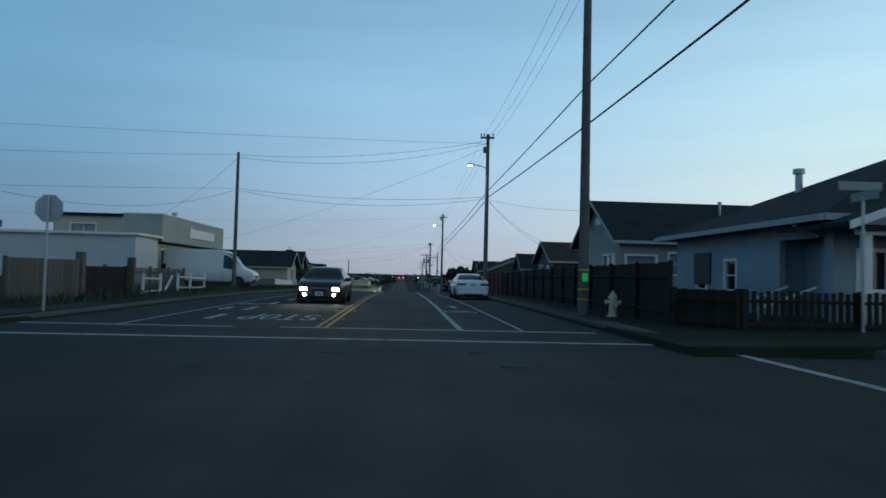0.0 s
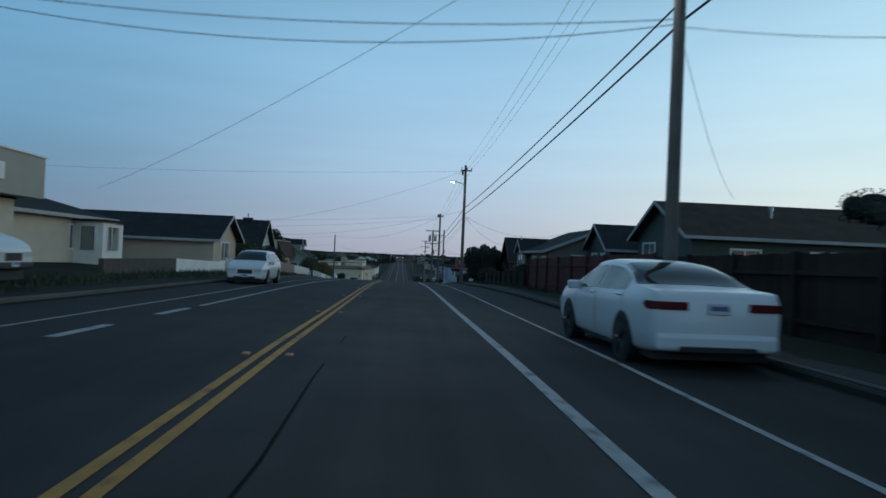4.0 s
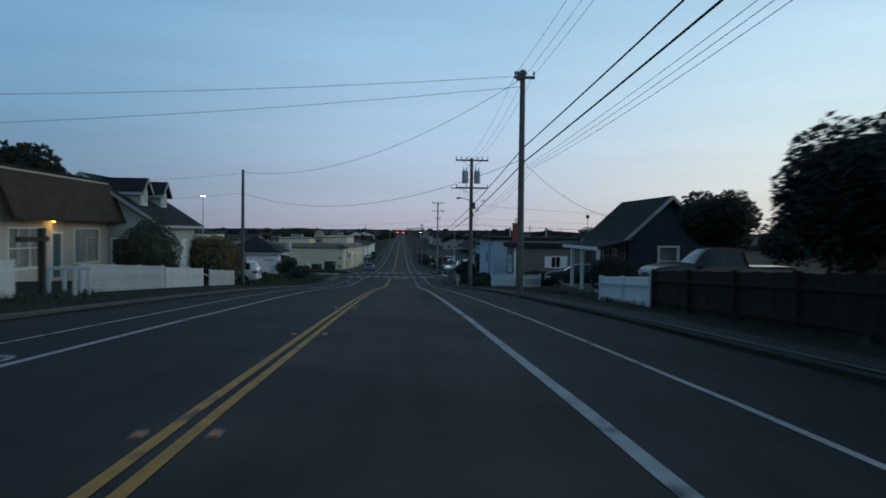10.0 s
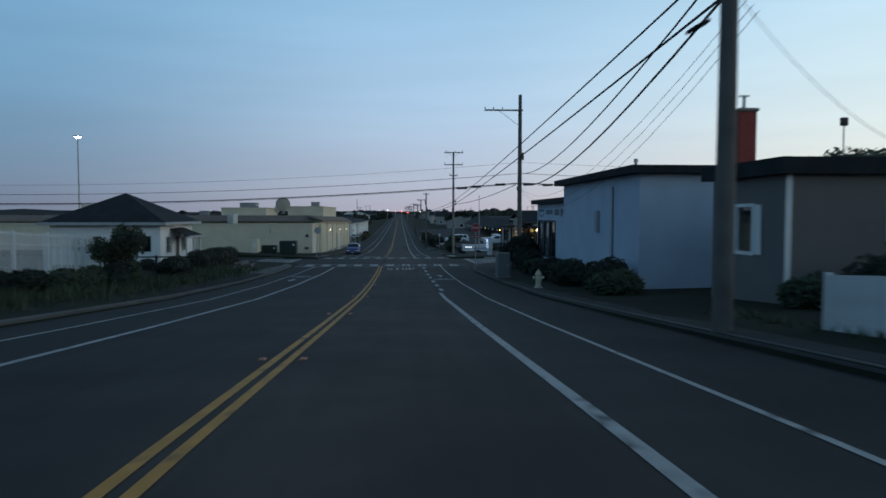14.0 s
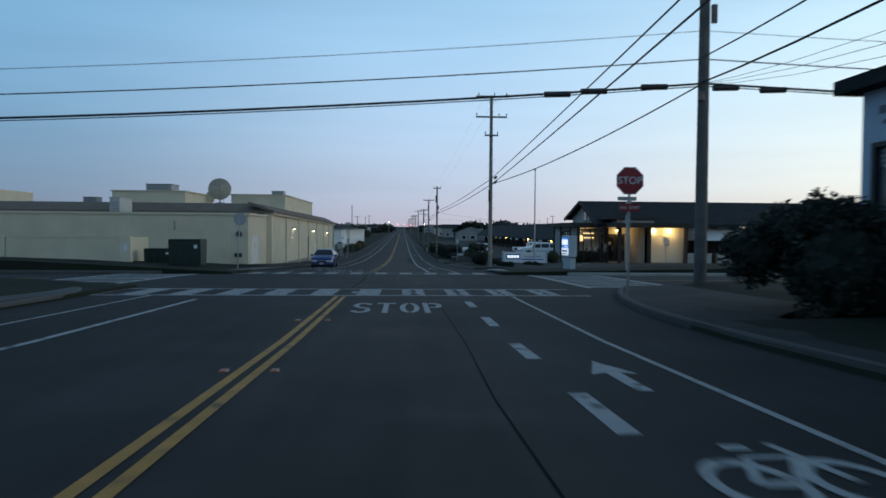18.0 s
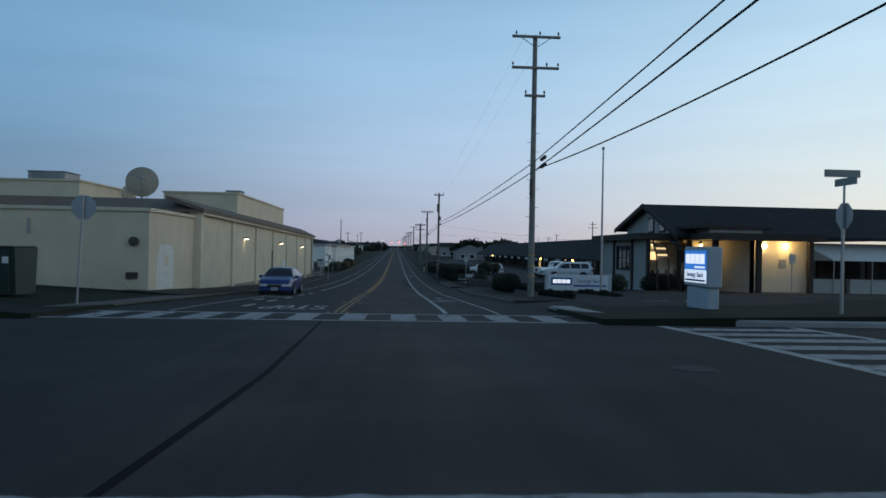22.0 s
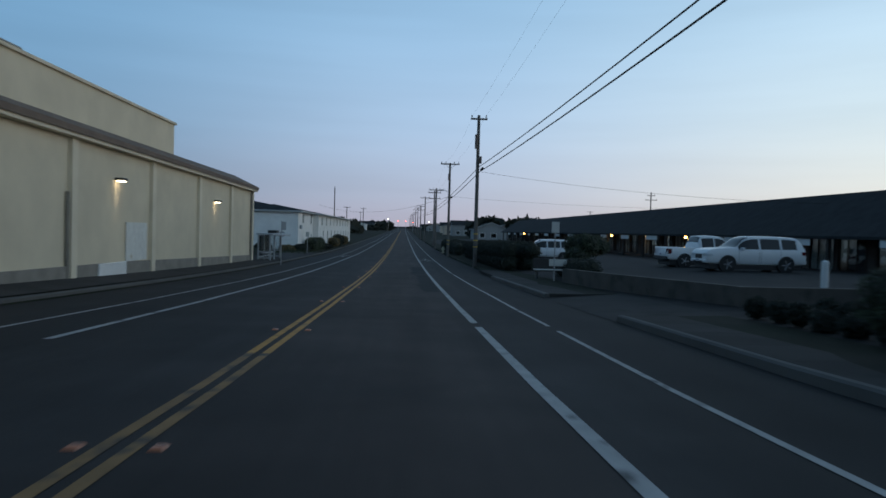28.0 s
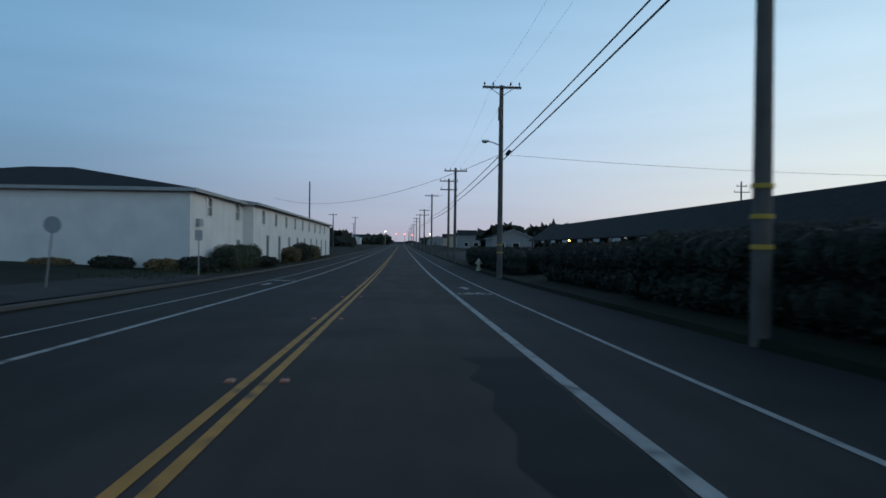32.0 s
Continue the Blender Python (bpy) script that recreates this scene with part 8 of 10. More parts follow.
bend = [(-1.62, 2.8), (-1.95, 2.72), (-2.25, 2.5), (-2.5, 2.12), (-2.62, 1.6), (-2.66, 0.9), (-2.66, 0.0)]
for k in range(4):
    x = 1.55 + 0.7 * k
    bm = bmesh.new()
    for (ya_, za_), (yb_, zb2_) in zip(bend, bend[1:]):
        rod(bm, (x, ya_, za_), (x, yb_, zb2_), 0.045, sides=6)
    part("bent_rib", bm, BANKWOOD, bank)
for k in range(3):
    bm = bmesh.new()
    v = [[bm.verts.new((x, yy - 0.01, zz_)) for yy, zz_ in bend] for x in (1.6 + 0.7 * k, 2.2 + 0.7 * k)]
    for a, b, c, d in zip(v[0], v[0][1:], v[1][1:], v[1]):
        bm.faces.new((a, b, c, d))
    pn = part("bent_pane", bm, GLASS, bank)
    pn.visible_shadow = False
# entrance recess with a dark double door
wall("wall", bank, W_CREAM, (3.75, -0.6), (6.1, -0.6), -0.8, 3.0, [(0.25, 2.0, 0.8, 3.1)])
for x in (4.02, 4.9):
    dr = part("entrance_door", boxed(x, x + 0.84, -0.58, -0.52, 0.02, 2.28), BANKWOOD, bank, "dark timber-framed glazed door")
    part("pane", boxed(x + 0.12, x + 0.72, -0.6, -0.585, 0.25, 2.1), CARGLASS, dr)
    part("notice", boxed(x + 0.3, x + 0.52, -0.615, -0.603, 1.45, 1.72), TRIM, dr)
    part("pull_bar", rodded((x + 0.66, -0.64, 0.9), (x + 0.66, -0.64, 1.4), 0.02, sides=6), STEEL, dr)
part("door_head", boxed(3.95, 5.85, -0.66, -0.5, 2.3, 2.4), BANKWOOD, bank)
part("side_post", boxed(3.75, 3.95, -0.7, -0.42, 0, 3.0), BANKWOOD, bank)
# projecting wing with the lit wall
wall("wall", bank, W_CREAM, (6.1, -0.78), (6.1, -4.8), -0.8, 3.0)
wall("wall", bank, W_CREAM, (6.1, -4.8), (9.3, -4.8), -0.8, 3.0)
wall("wall", bank, W_CREAM, (9.3, -4.62), (9.3, 1.42), -0.8, 3.0)
part("wing_base", boxed(6.3, 9.1, -4.9, -4.805, -0.5, 0.12), CONC_BASE, bank)
part("notice_plate", rounded(7.7, 8.1, -4.84, -4.806, 1.45, 1.95, 0.01, 1), HVAC, bank, "grey notice plate under the lamp")
for x, y in ((3.67, -2.2), (3.85, -5.15), (6.2, -5.4), (9.35, -5.1)):
    post(bank, x, y, -0.1, 2.98, 0.13, BANKWOOD)
# long plain wing behind the awning, the eave's shadow put in as dark timber
wall("wall", bank, BANKWOOD, (9.3, 1.6), (40, 1.6), -0.8, 3.0, [(2.2 + 3.4 * k, 4.8 + 3.4 * k, 1.5, 3.0) for k in range(8)])
for k in range(8):
    window(bank, (9.3, 1.6), (40, 1.6), -0.8, (2.2 + 3.4 * k, 4.8 + 3.4 * k, 1.5, 3.0), trim=BANKWOOD, bars=(2, 1))
# canopies
part("canopy", boxed(0.75, 12.2, -2.1, 7.9, 3.1, 3.28), BANKWOOD, bank, "dark flat canopy round the bank")
part("canopy_edge", boxed(0.7, 3.3, -2.16, -2.1, 2.98, 3.36), BANKWOOD, bank)
part("canopy_edge", boxed(0.69, 0.75, -2.1, 7.95, 2.98, 3.36), BANKWOOD, bank)
part("entrance_canopy", boxed(3.36, 9.7, -5.9, -2.17, 3.12, 3.3), BANKWOOD, bank, "dark timber entrance canopy on posts")
part("entrance_canopy_edge", boxed(3.3, 9.76, -5.98, -5.9, 2.94, 3.34), BANKWOOD, bank)
part("entrance_canopy_edge", boxed(3.3, 3.36, -5.9, -2.17, 2.98, 3.34), BANKWOOD, bank)
part("raised_roof", boxed(3.0, 7.4, -4.6, -1.6, 3.62, 3.78), BANKWOOD, bank, "small raised flat roof over the entrance")
part("raised_roof_band", boxed(3.9, 7.0, -4.3, -1.9, 3.31, 3.615), W_BANK, bank)
part("soffit", boxed(3.42, 9.65, -5.85, -0.85, 3.02, 3.09), W_CREAM, bank)
# upper roof: its ridge runs away from the street, a gable looks at it
bm = bmesh.new()
slab(bm, [(2.5, -3.2, 3.28), (42, -3.2, 3.28), (42, 2.4, 5.4), (2.5, 2.4, 5.4)], 0.18)
bmesh.ops.recalc_face_normals(bm, faces=bm.faces[:])
part("front_roof_slope", bm, ROOF_D, bank, "broad dark shingle roof")
bm = bmesh.new()
slab(bm, [(2.5, 2.4, 5.4), (42, 2.4, 5.4), (42, 8.1, 3.9), (2.5, 8.1, 3.9)], 0.18)
bmesh.ops.recalc_face_normals(bm, faces=bm.faces[:])
part("rear_roof_slope", bm, ROOF_D, bank)
bm = bmesh.new()
for p0, p1 in (((2.44, -3.25, 3.2), (2.44, 2.4, 5.38)), ((2.44, 2.4, 5.38), (2.44, 8.15, 3.86))):
    slab(bm, [(p0[0], p0[1], p0[2] + 0.06), (p0[0] + 0.06, p0[1], p0[2] + 0.06), (p1[0] + 0.06, p1[1], p1[2] + 0.06), (p1[0], p1[1], p1[2] + 0.06)], 0.3)
bmesh.ops.recalc_face_normals(bm, faces=bm.faces[:])
part("rake_board", bm, BANKWOOD, bank)
wall("gable_wall", bank, W_BANK, (3.05, 7.0), (3.05, -1.4), 3.28, 3.95, [])
gable_end(bank, W_BANK, (3.05, 7.2, 3.95), (3.05, -1.0, 3.95), (3.05, 2.4, 5.15), inward=(1, 0))
for y0, y1, z1 in ((1.75, 2.8, 4.5), (-0.05, 0.95, 4.55)):
    part("gable_window", boxed(3.0, 3.04, y0, y1, 3.5, z1), BANKWOOD, bank)
    part("gable_pane", boxed(2.985, 2.998, y0 + 0.12, y1 - 0.12, 3.6, z1 - 0.1), GLASS, bank)
GLOBE_ON = material("globe_on", (1, 0.85, 0.5), 0.4, emit=(1.0, 0.78, 0.38, 20))
for x, y, e in ((8.0, -4.98, 30), (6.75, -4.98, 12), (5.0, -0.85, 14), (2.6, 0.7, 5)):
    outside = y < -4
    w = thing("entrance_lamp", (13.75 + x, 229.5 + y, zb + (2.68 if outside else 2.72)), "glowing warm globe lamp beside the bank entrance" if outside else "small warm ceiling lamp in the bank entrance", "lamp", "lamps at the bank")
    part("globe", core([(0, 0, 0, 0.13, 0.13, 0.14) if outside else (0, 0, 0, 0.08, 0.08, 0.05)], 4, 1.0), GLOBE_ON, w)
    part("bracket", boxed(-0.04, 0.04, 0.08, 0.19, -0.04, 0.04) if outside else boxed(-0.04, 0.04, -0.04, 0.04, 0.03, 0.3), TRIMBLACK, w)
    dl = bpy.data.lights.new("entrance_light", "POINT")
    dl.energy, dl.color, dl.shadow_soft_size = e, (1.0, 0.68, 0.24), 0.12
    new("entrance_light", dl).location = (13.75 + x, 229.5 + y - (0.4 if outside else 0.3), zb + (2.62 if outside else 2.5))
AWNING = material("white_awning_cloth", (0.6, 0.6, 0.58), 0.8, vary=0.12, grain=1)
aw = thing("awning_tent", (24.4, 225.8, zb), "pale pitched tent awning on thin poles beside the bank", "awning")
bm = bmesh.new()
slab(bm, [(1.0, 0, 1.95), (7.0, 0, 1.95), (6.2, 1.6, 2.95), (0.0, 1.6, 2.95)], 0.04)
slab(bm, [(1.0, 0, 1.95), (0.0, 1.6, 2.95), (-0.4, 3.0, 1.95)], 0.04)
bmesh.ops.recalc_face_normals(bm, faces=bm.faces[:])
part("cloth", bm, AWNING, aw)
for x in (1.05, 3.4, 6.9):
    part("pole", rodded((x, 0.05, -0.1), (x, 0.05, 1.95), 0.03, sides=8), STEEL, aw)
for x0, x1 in ((-0.6, 1.6), (2.1, 4.4), (4.8, 7.2)):
    pl = thing("planter_box", (24.4 + x0, 225.9, zb), "low pale rendered planter box under the awning", "planter", "planters before the bank")
    part("box", rounded(0, x1 - x0, 0, 0.4, -0.2, 0.78, 0.02, 1), W_BANK, pl)
    part("rim", rounded(-0.04, x1 - x0 + 0.04, -0.04, 0.44, 0.78, 0.84, 0.015, 1), W_BANK, pl)
    part("soil", boxed(0.05, x1 - x0 - 0.05, 0.05, 0.35, 0.84, 0.87), GRAVEL, pl)
# monument signs
BLUE_SIGN = material("blue_sign_face", (0.02, 0.16, 0.5), 0.4, emit=(0.02, 0.17, 0.55, 0.9))
WHITE_SIGN = material("lit_sign_face", (0.8, 0.85, 0.9), 0.4, emit=(0.75, 0.88, 1.0, 0.75))
LETTERS = material("white_letters", (0.85, 0.88, 0.9), 0.5, emit=(0.9, 0.95, 1.0, 0.8))
LETTERS_B = material("blue_letters", (0.03, 0.1, 0.3), 0.5)


def text(words, at, size, mat, parent, turn=(90, 0, 0), align="CENTER", name="lettering", deep=0.006):
    c = bpy.data.curves.new(name, "FONT")
    c.body, c.size, c.extrude, c.align_x, c.align_y = words, size, deep, align, "CENTER"
    tmp = bpy.data.objects.new(name, c)
    me = bpy.data.meshes.new_from_object(tmp)
    bpy.data.objects.remove(tmp)
    me.materials.append(mat)
    ob = new(name, me)
    ob.parent = parent
    ob.location = at
    ob.rotation_euler = [radians(a) for a in turn]
    return ob


ms = thing("monument_sign", (9.3, 209.2, g(209.2) + 0.08), "lit grey monument sign with a blue and white bank face", "sign")
ms.rotation_euler = (0, 0, radians(-90))
SIGN_G = material("sign_grey", (0.42, 0.47, 0.52), 0.6, vary=0.08)
part("pedestal", rounded(0.1, 1.56, 0.04, 0.4, -0.3, 0.82, 0.03, 1), SIGN_G, ms)
part("cabinet", rounded(0.0, 1.66, -0.02, 0.44, 0.84, 2.06, 0.03, 1), SIGN_G, ms)
part("blue_panel", boxed(0.08, 1.58, -0.036, -0.022, 1.36, 1.94), BLUE_SIGN, ms)
part("white_panel", boxed(0.08, 1.58, -0.036, -0.022, 0.96, 1.35), WHITE_SIGN, ms)
for k in range(4):
    part("logo_bar", boxed(0.16 + 0.34 * k, 0.46 + 0.34 * k, -0.04, -0.037, 1.54, 1.84), LETTERS, ms, "plain pale logo bar")
part("wave", boxed(0.8, 1.52, -0.04, -0.037, 1.41, 1.46), LETTERS, ms)
text("Savings Bank", (0.83, -0.04, 1.2), 0.23, LETTERS_B, ms)
part("lettering_bar", boxed(0.14, 1.52, -0.039, -0.037, 1.0, 1.06), LETTERS_B, ms)
ls = thing("low_bank_sign", (8.2, 223.4, g(223) + 0.22), "long low white bank sign on two grey posts", "sign")
part("board", rounded(-0.15, 3.1, -0.05, 0.1, 0.2, 1.05, 0.015, 1), material("pale_sign_board", (0.6, 0.64, 0.67), 0.5, vary=0.06), ls)
for x in (-0.3, 3.1):
    part("post", rounded(x, x + 0.16, -0.08, 0.13, -0.2, 1.12, 0.02, 1), SIGN_G, ls)
part("blue_panel", boxed(0.0, 1.12, -0.062, -0.052, 0.5, 0.9), material("blue_panel", (0.04, 0.16, 0.36), 0.5), ls)
for k in range(4):
    part("logo_bar", boxed(0.1 + 0.24 * k, 0.3 + 0.24 * k, -0.066, -0.063, 0.6, 0.79), LETTERS, ls, "plain pale logo bar")
text("Savings Bank", (2.1, -0.056, 0.72), 0.27, LETTERS_B, ls)
part("lettering_bar", boxed(1.2, 2.98, -0.056, -0.052, 0.42, 0.52), LETTERS_B, ls)
fp = thing("flagpole", (9.65, 219.3, g(219) + 0.2), "bare grey metal flagpole", "flagpole")
part("pole", rodded((0, 0, -0.3), (0, 0, 6.95), 0.06, 0.035, sides=12), STEEL, fp)
part("finial", core([(0, 0, 7.0, 0.07, 0.07, 0.09)], 2, 1.0), STEEL, fp)
# row of shops
zs_ = g(300) + 0.5
strip = thing("shop_row", (26.5, 248.0, zs_), "long low row of shops under a deep dark mansard roof", "building")
SHOPWALL = material("dark_brown_shop_wall", (0.06, 0.045, 0.038), 0.8, vary=0.25, grain=3)
holes = [(2.2 + 6.3 * k + j * 2.9, 4.7 + 6.3 * k + j * 2.9, 0.9, 3.2) for k in range(21) for j in (0, 1)]
wall("wall", strip, SHOPWALL, (0, 140), (0, 0), -0.5, 3.3, holes)
for k, hle in enumerate(holes):
    window(strip, (0, 140), (0, 0), -0.5, hle, trim=BANKWOOD, bars=(3, 1), lit=(k == 23), curtain=(k % 5 in (1, 3)))
wall("wall", strip, SHOPWALL, (0, 0), (25, 0), -0.5, 3.3)
bm = bmesh.new()
slab(bm, [(-2.6, -2.2, 2.55), (-2.6, 141, 2.55), (1.6, 141, 5.35), (1.6, -2.2, 5.35)], 0.16)
slab(bm, [(1.6, -2.2, 5.35), (1.6, 141, 5.35), (25, 141, 5.35), (25, -2.2, 5.35)], 0.16)
bmesh.ops.recalc_face_normals(bm, faces=bm.faces[:])
part("mansard_roof", bm, ROOF_D, strip, "deep dark shingle mansard roof")
for k in range(24):
    post(strip, -2.3, 0.6 + k * 6, -0.2, 2.5, 0.11, BANKWOOD)
SHOPSIGN = material("pale_shop_sign", (0.58, 0.6, 0.6), 0.6, vary=0.1)
SHOPSIGN_Y = material("amber_lit_sign", (0.8, 0.5, 0.1), 0.5, emit=(1.0, 0.6, 0.1, 1.6))
for k in range(16):
    y = 6 + k * 8.1
    part("shop_sign", rounded(-2.5, -2.44, y, y + (2.2, 3.0, 2.6)[k % 3], 1.98, 2.42, 0.02, 1) if k != 3 else rounded(-2.5, -2.44, y, y + 1.1, 1.9, 2.2, 0.02, 1), SHOPSIGN_Y if k == 3 else SHOPSIGN, strip, "hanging shop sign board")
for y, e in ((302, 26), (330, 18), (360, 10), (281, 8)):
    w = thing("shop_lamp", (24.5, y, zs_ + 2.3), "small warm lamp under the shop eave", "lamp", "lamps along the shops")
    part("bulb", core([(0, 0, 0, 0.12, 0.12, 0.12)], 5, 1.0), PORCH_ON, w)
    part("stem", rodded((0, 0, 0.1), (0, 0, 0.5), 0.02, sides=6), TRIMBLACK, w)
# lights without fixtures, added to brighten the shopfronts
for y, xx in ((284, 25.8), (296, 25.8), (270, 25.8)):
    dl = bpy.data.lights.new("shopfront_fill", "POINT")
    dl.energy, dl.color, dl.shadow_soft_size = 5, (1.0, 0.7, 0.35), 0.2
    new("shopfront_fill", dl).location = (xx, y, zs_ + 2.2)
# ---------------------------------------------------------------- fences and walls
fence("board_fence", [(6.85, 18.4), (6.95, 26), (7.3, 36), (7.3, 50)], 1.6, FENCE_D, "tall dark weathered board fence along the pavement", board=0.15, ragged=0.015)
fence("corner_board_fence", [(7.75, 16.75), (6.9, 18.3)], 0.95, FENCE_D, "low dark board fence rounding the corner", board=0.15, ragged=0.015)
fence("picket_fence", [(30, 16.6), (16, 16.8), (7.8, 16.72)], 0.95, FENCE_D, "dark weathered picket fence round the corner house", board=0.11, gap=0.06, ragged=0.03)
fence("red_fence", [(7.4, 50.2), (7.4, 70)], 1.7, FENCE_R, "dark red board fence along the pavement", board=0.16)
fence("low_fence", [(7.2, 70.2), (7.2, 88.8)], 1.0, FENCE_D, "low dark board fence before the bungalows", board=0.15, gap=0.003, ragged=0.006)
bush("fence_shrub", (7.7, 91.5, g(91) + 0.1), [(0, -1.2, 0.65, 0.8, 1.2, 0.75), (0.2, 0.6, 0.7, 0.8, 1.3, 0.75), (0, 2.0, 0.55, 0.75, 1.0, 0.65)], 4600, 0.07, LEAF_D, "low rounded dark shrub at the end of the fence", seed=90)
bush("bungalow_shrub", (8.6, 78.6, g(78) + 0.1), [(0, 0, 0.75, 0.8, 1.0, 0.8), (0.3, 1.0, 0.7, 0.6, 0.7, 0.7)], 2600, 0.07, LEAF_D, "dark shrub behind the low fence", seed=94)
fence("dark_fence", [(6.8, 98.8), (6.85, 112.5)], 1.05, FENCE_D, "low dark weathered board fence under the trees", board=0.15, ragged=0.02)
fence("white_fence", [(6.85, 112.8), (6.9, 117.6), (9.2, 117.7)], 0.85, FENCE_W, "low white board fence", board=0.16, gap=0.002)
fence("white_fence", [(6.8, 146.1), (7.2, 138.7)], 0.95, FENCE_W, "white solid board fence at the drive", board=0.16, gap=0.002)
fence("white_picket_fence", [(7.3, 138.65), (9.35, 140.05)], 0.95, FENCE_W, "white picket fence with pointed tops", board=0.09, gap=0.07, pointed=True)
fence("old_board_fence", [(-11.2, 22), (-10.7, 25.3)], 1.35, FENCE_G, "old grey-brown board fence at the corner", board=0.18)
fence("gate", [(-10.7, 25.8), (-10.6, 29.0)], 1.15, FENCE_D, "dark board gate between thick posts", board=0.15, category="gate")
for x, y, h in ((-10.75, 25.5, 1.75), (-10.5, 29.2, 1.65), (-11.6, 21.4, 2.3)):
    p = tagged(part("gate_post", rounded(x - 0.13, x + 0.13, y - 0.13, y + 0.13, g(y) - 0.2, g(y) + h, 0.02, 1), FENCE_G), "thick weathered wooden gate post", "post", "gate posts")
ar = thing("gate_arch", (-11.6, 21.4, g(21) + 2.3), "weathered timber beam over the gate posts", "beam")
part("beam", rounded(-3.0, 0.5, -0.1, 0.1, 0.0, 0.2, 0.02, 1), FENCE_G, ar)
wr = thing("white_rail_fence", (-10.4, 30.2, g(33) + 0.1), "leaning white timber rail fence panels", "fence")
for y in (0, 2.0, 4.3, 6.2, 8.6):
    post(wr, 0, y, -0.4, 0.95, 0.05, FENCE_W)
for y0, y1, za, zb2 in ((0, 2.0, 0.75, 0.72), (0, 2.0, 0.2, 0.22), (4.3, 6.2, 0.8, 0.75), (4.3, 6.2, 0.3, 0.25), (6.2, 8.6, 0.75, 0.7), (6.2, 8.6, 0.25, 0.25), (2.2, 3.4, 0.0, 0.85)):
    bm = bmesh.new()
    rod(bm, (0.04, y0, za), (0.04, y1, zb2), 0.05, sides=4)
    part("rail", bm, FENCE_W, wr)
bm = None
fence("pale_picket_fence", [(-11.8, 30), (-11.8, 40)], 1.2, FENCE_G, "row of pale grey pickets behind the rail fence", board=0.08, gap=0.1, pointed=True)
lw = thing("low_wall", (-12.1, 62, g(70)), "low pale rendered garden wall with a darker end", "wall")
bm = bmesh.new()
slab(bm, [(-0.1, 6, g(68) - g(70) + 1.0), (0.1, 6, g(68) - g(70) + 1.0), (0.1, 16, g(78) - g(70) + 0.95), (-0.1, 16, g(78) - g(70) + 0.95)], 1.2)
part("wall", bm, W_WHITE, lw)
bm = bmesh.new()
slab(bm, [(-0.1, -3, g(59) - g(70) + 0.9), (0.1, -3, g(59) - g(70) + 0.9), (0.1, 5.9, g(68) - g(70) + 1.0), (-0.1, 5.9, g(68) - g(70) + 1.0)], 1.2)
part("dark_end", bm, FENCE_G, lw)
fence("small_picket_fence", [(-12.0, 78.6), (-12.0, 82)], 1.15, FENCE_W, "short run of white pickets", board=0.09, gap=0.08, pointed=True)
fence("pink_fence", [(-11.1, 82), (-11.1, 102.4)], 1.2, FENCE_P, "pinkish-brown board fence along the verge", board=0.16, gap=0.003, base=0.15)
fence("white_board_fence", [(-11.1, 103), (-11.1, 114.3)], 1.15, FENCE_W, "white board fence along the verge", board=0.17, gap=0.003, base=0.15)
fence("white_picket_fence", [(-11.1, 118.4), (-11.1, 126.5)], 1.05, FENCE_W, "white picket fence before the hedge", board=0.08, gap=0.07, base=0.2)
fence("white_gate", [(-11.1, 126.8), (-11.0, 132.5)], 1.0, FENCE_W, "white solid board fence with worn paint", board=0.17, gap=0.003, base=0.2)
fence("white_picket_fence", [(-11.0, 134), (-11.0, 139.5)], 0.95, FENCE_W, "white picket fence beside the service pole", board=0.08, gap=0.07, base=0.2)
fence("tall_white_fence", [(-13.2, 148), (-13.2, 168.5), (-17, 169)], 2.0, FENCE_W, "tall white slatted fence along the yard", board=0.05, gap=0.11, base=0.4, rails=(0.1, 0.8, 0.98))
fence("yard_fence", [(-30, 150), (-30, 175)], 1.7, FENCE_G, "grey board fence at the back of the yard", board=0.18)
# dark sign frame and mail boxes by the cream building
fr = thing("wooden_sign", (-10.9, 115.4, g(115.4) + 0.2), "dark timber sign post with a bare cross bar", "sign")
part("post", rounded(-0.09, 0.09, -0.09, 0.09, -0.3, 2.1, 0.015, 1), BANKWOOD, fr)
part("cross_bar", rounded(-0.06, 0.06, -1.3, 0.35, 1.7, 1.85, 0.015, 1), BANKWOOD, fr)
for y in (116.6, 117.6):
    mb = thing("rail_stand", (-10.9, y, g(y) + 0.2), "white timber rail stand beside the path", "rail")
    for x in (-0.4, 0.4):
        post(mb, x, 0, -0.2, 0.9, 0.05, FENCE_W)
    part("rail", rounded(-0.5, 0.5, -0.06, 0.06, 0.85, 0.95, 0.01, 1), FENCE_W, mb)
# signs
RED_S = material("stop_red", (0.32, 0.02, 0.025), 0.45, vary=0.08)


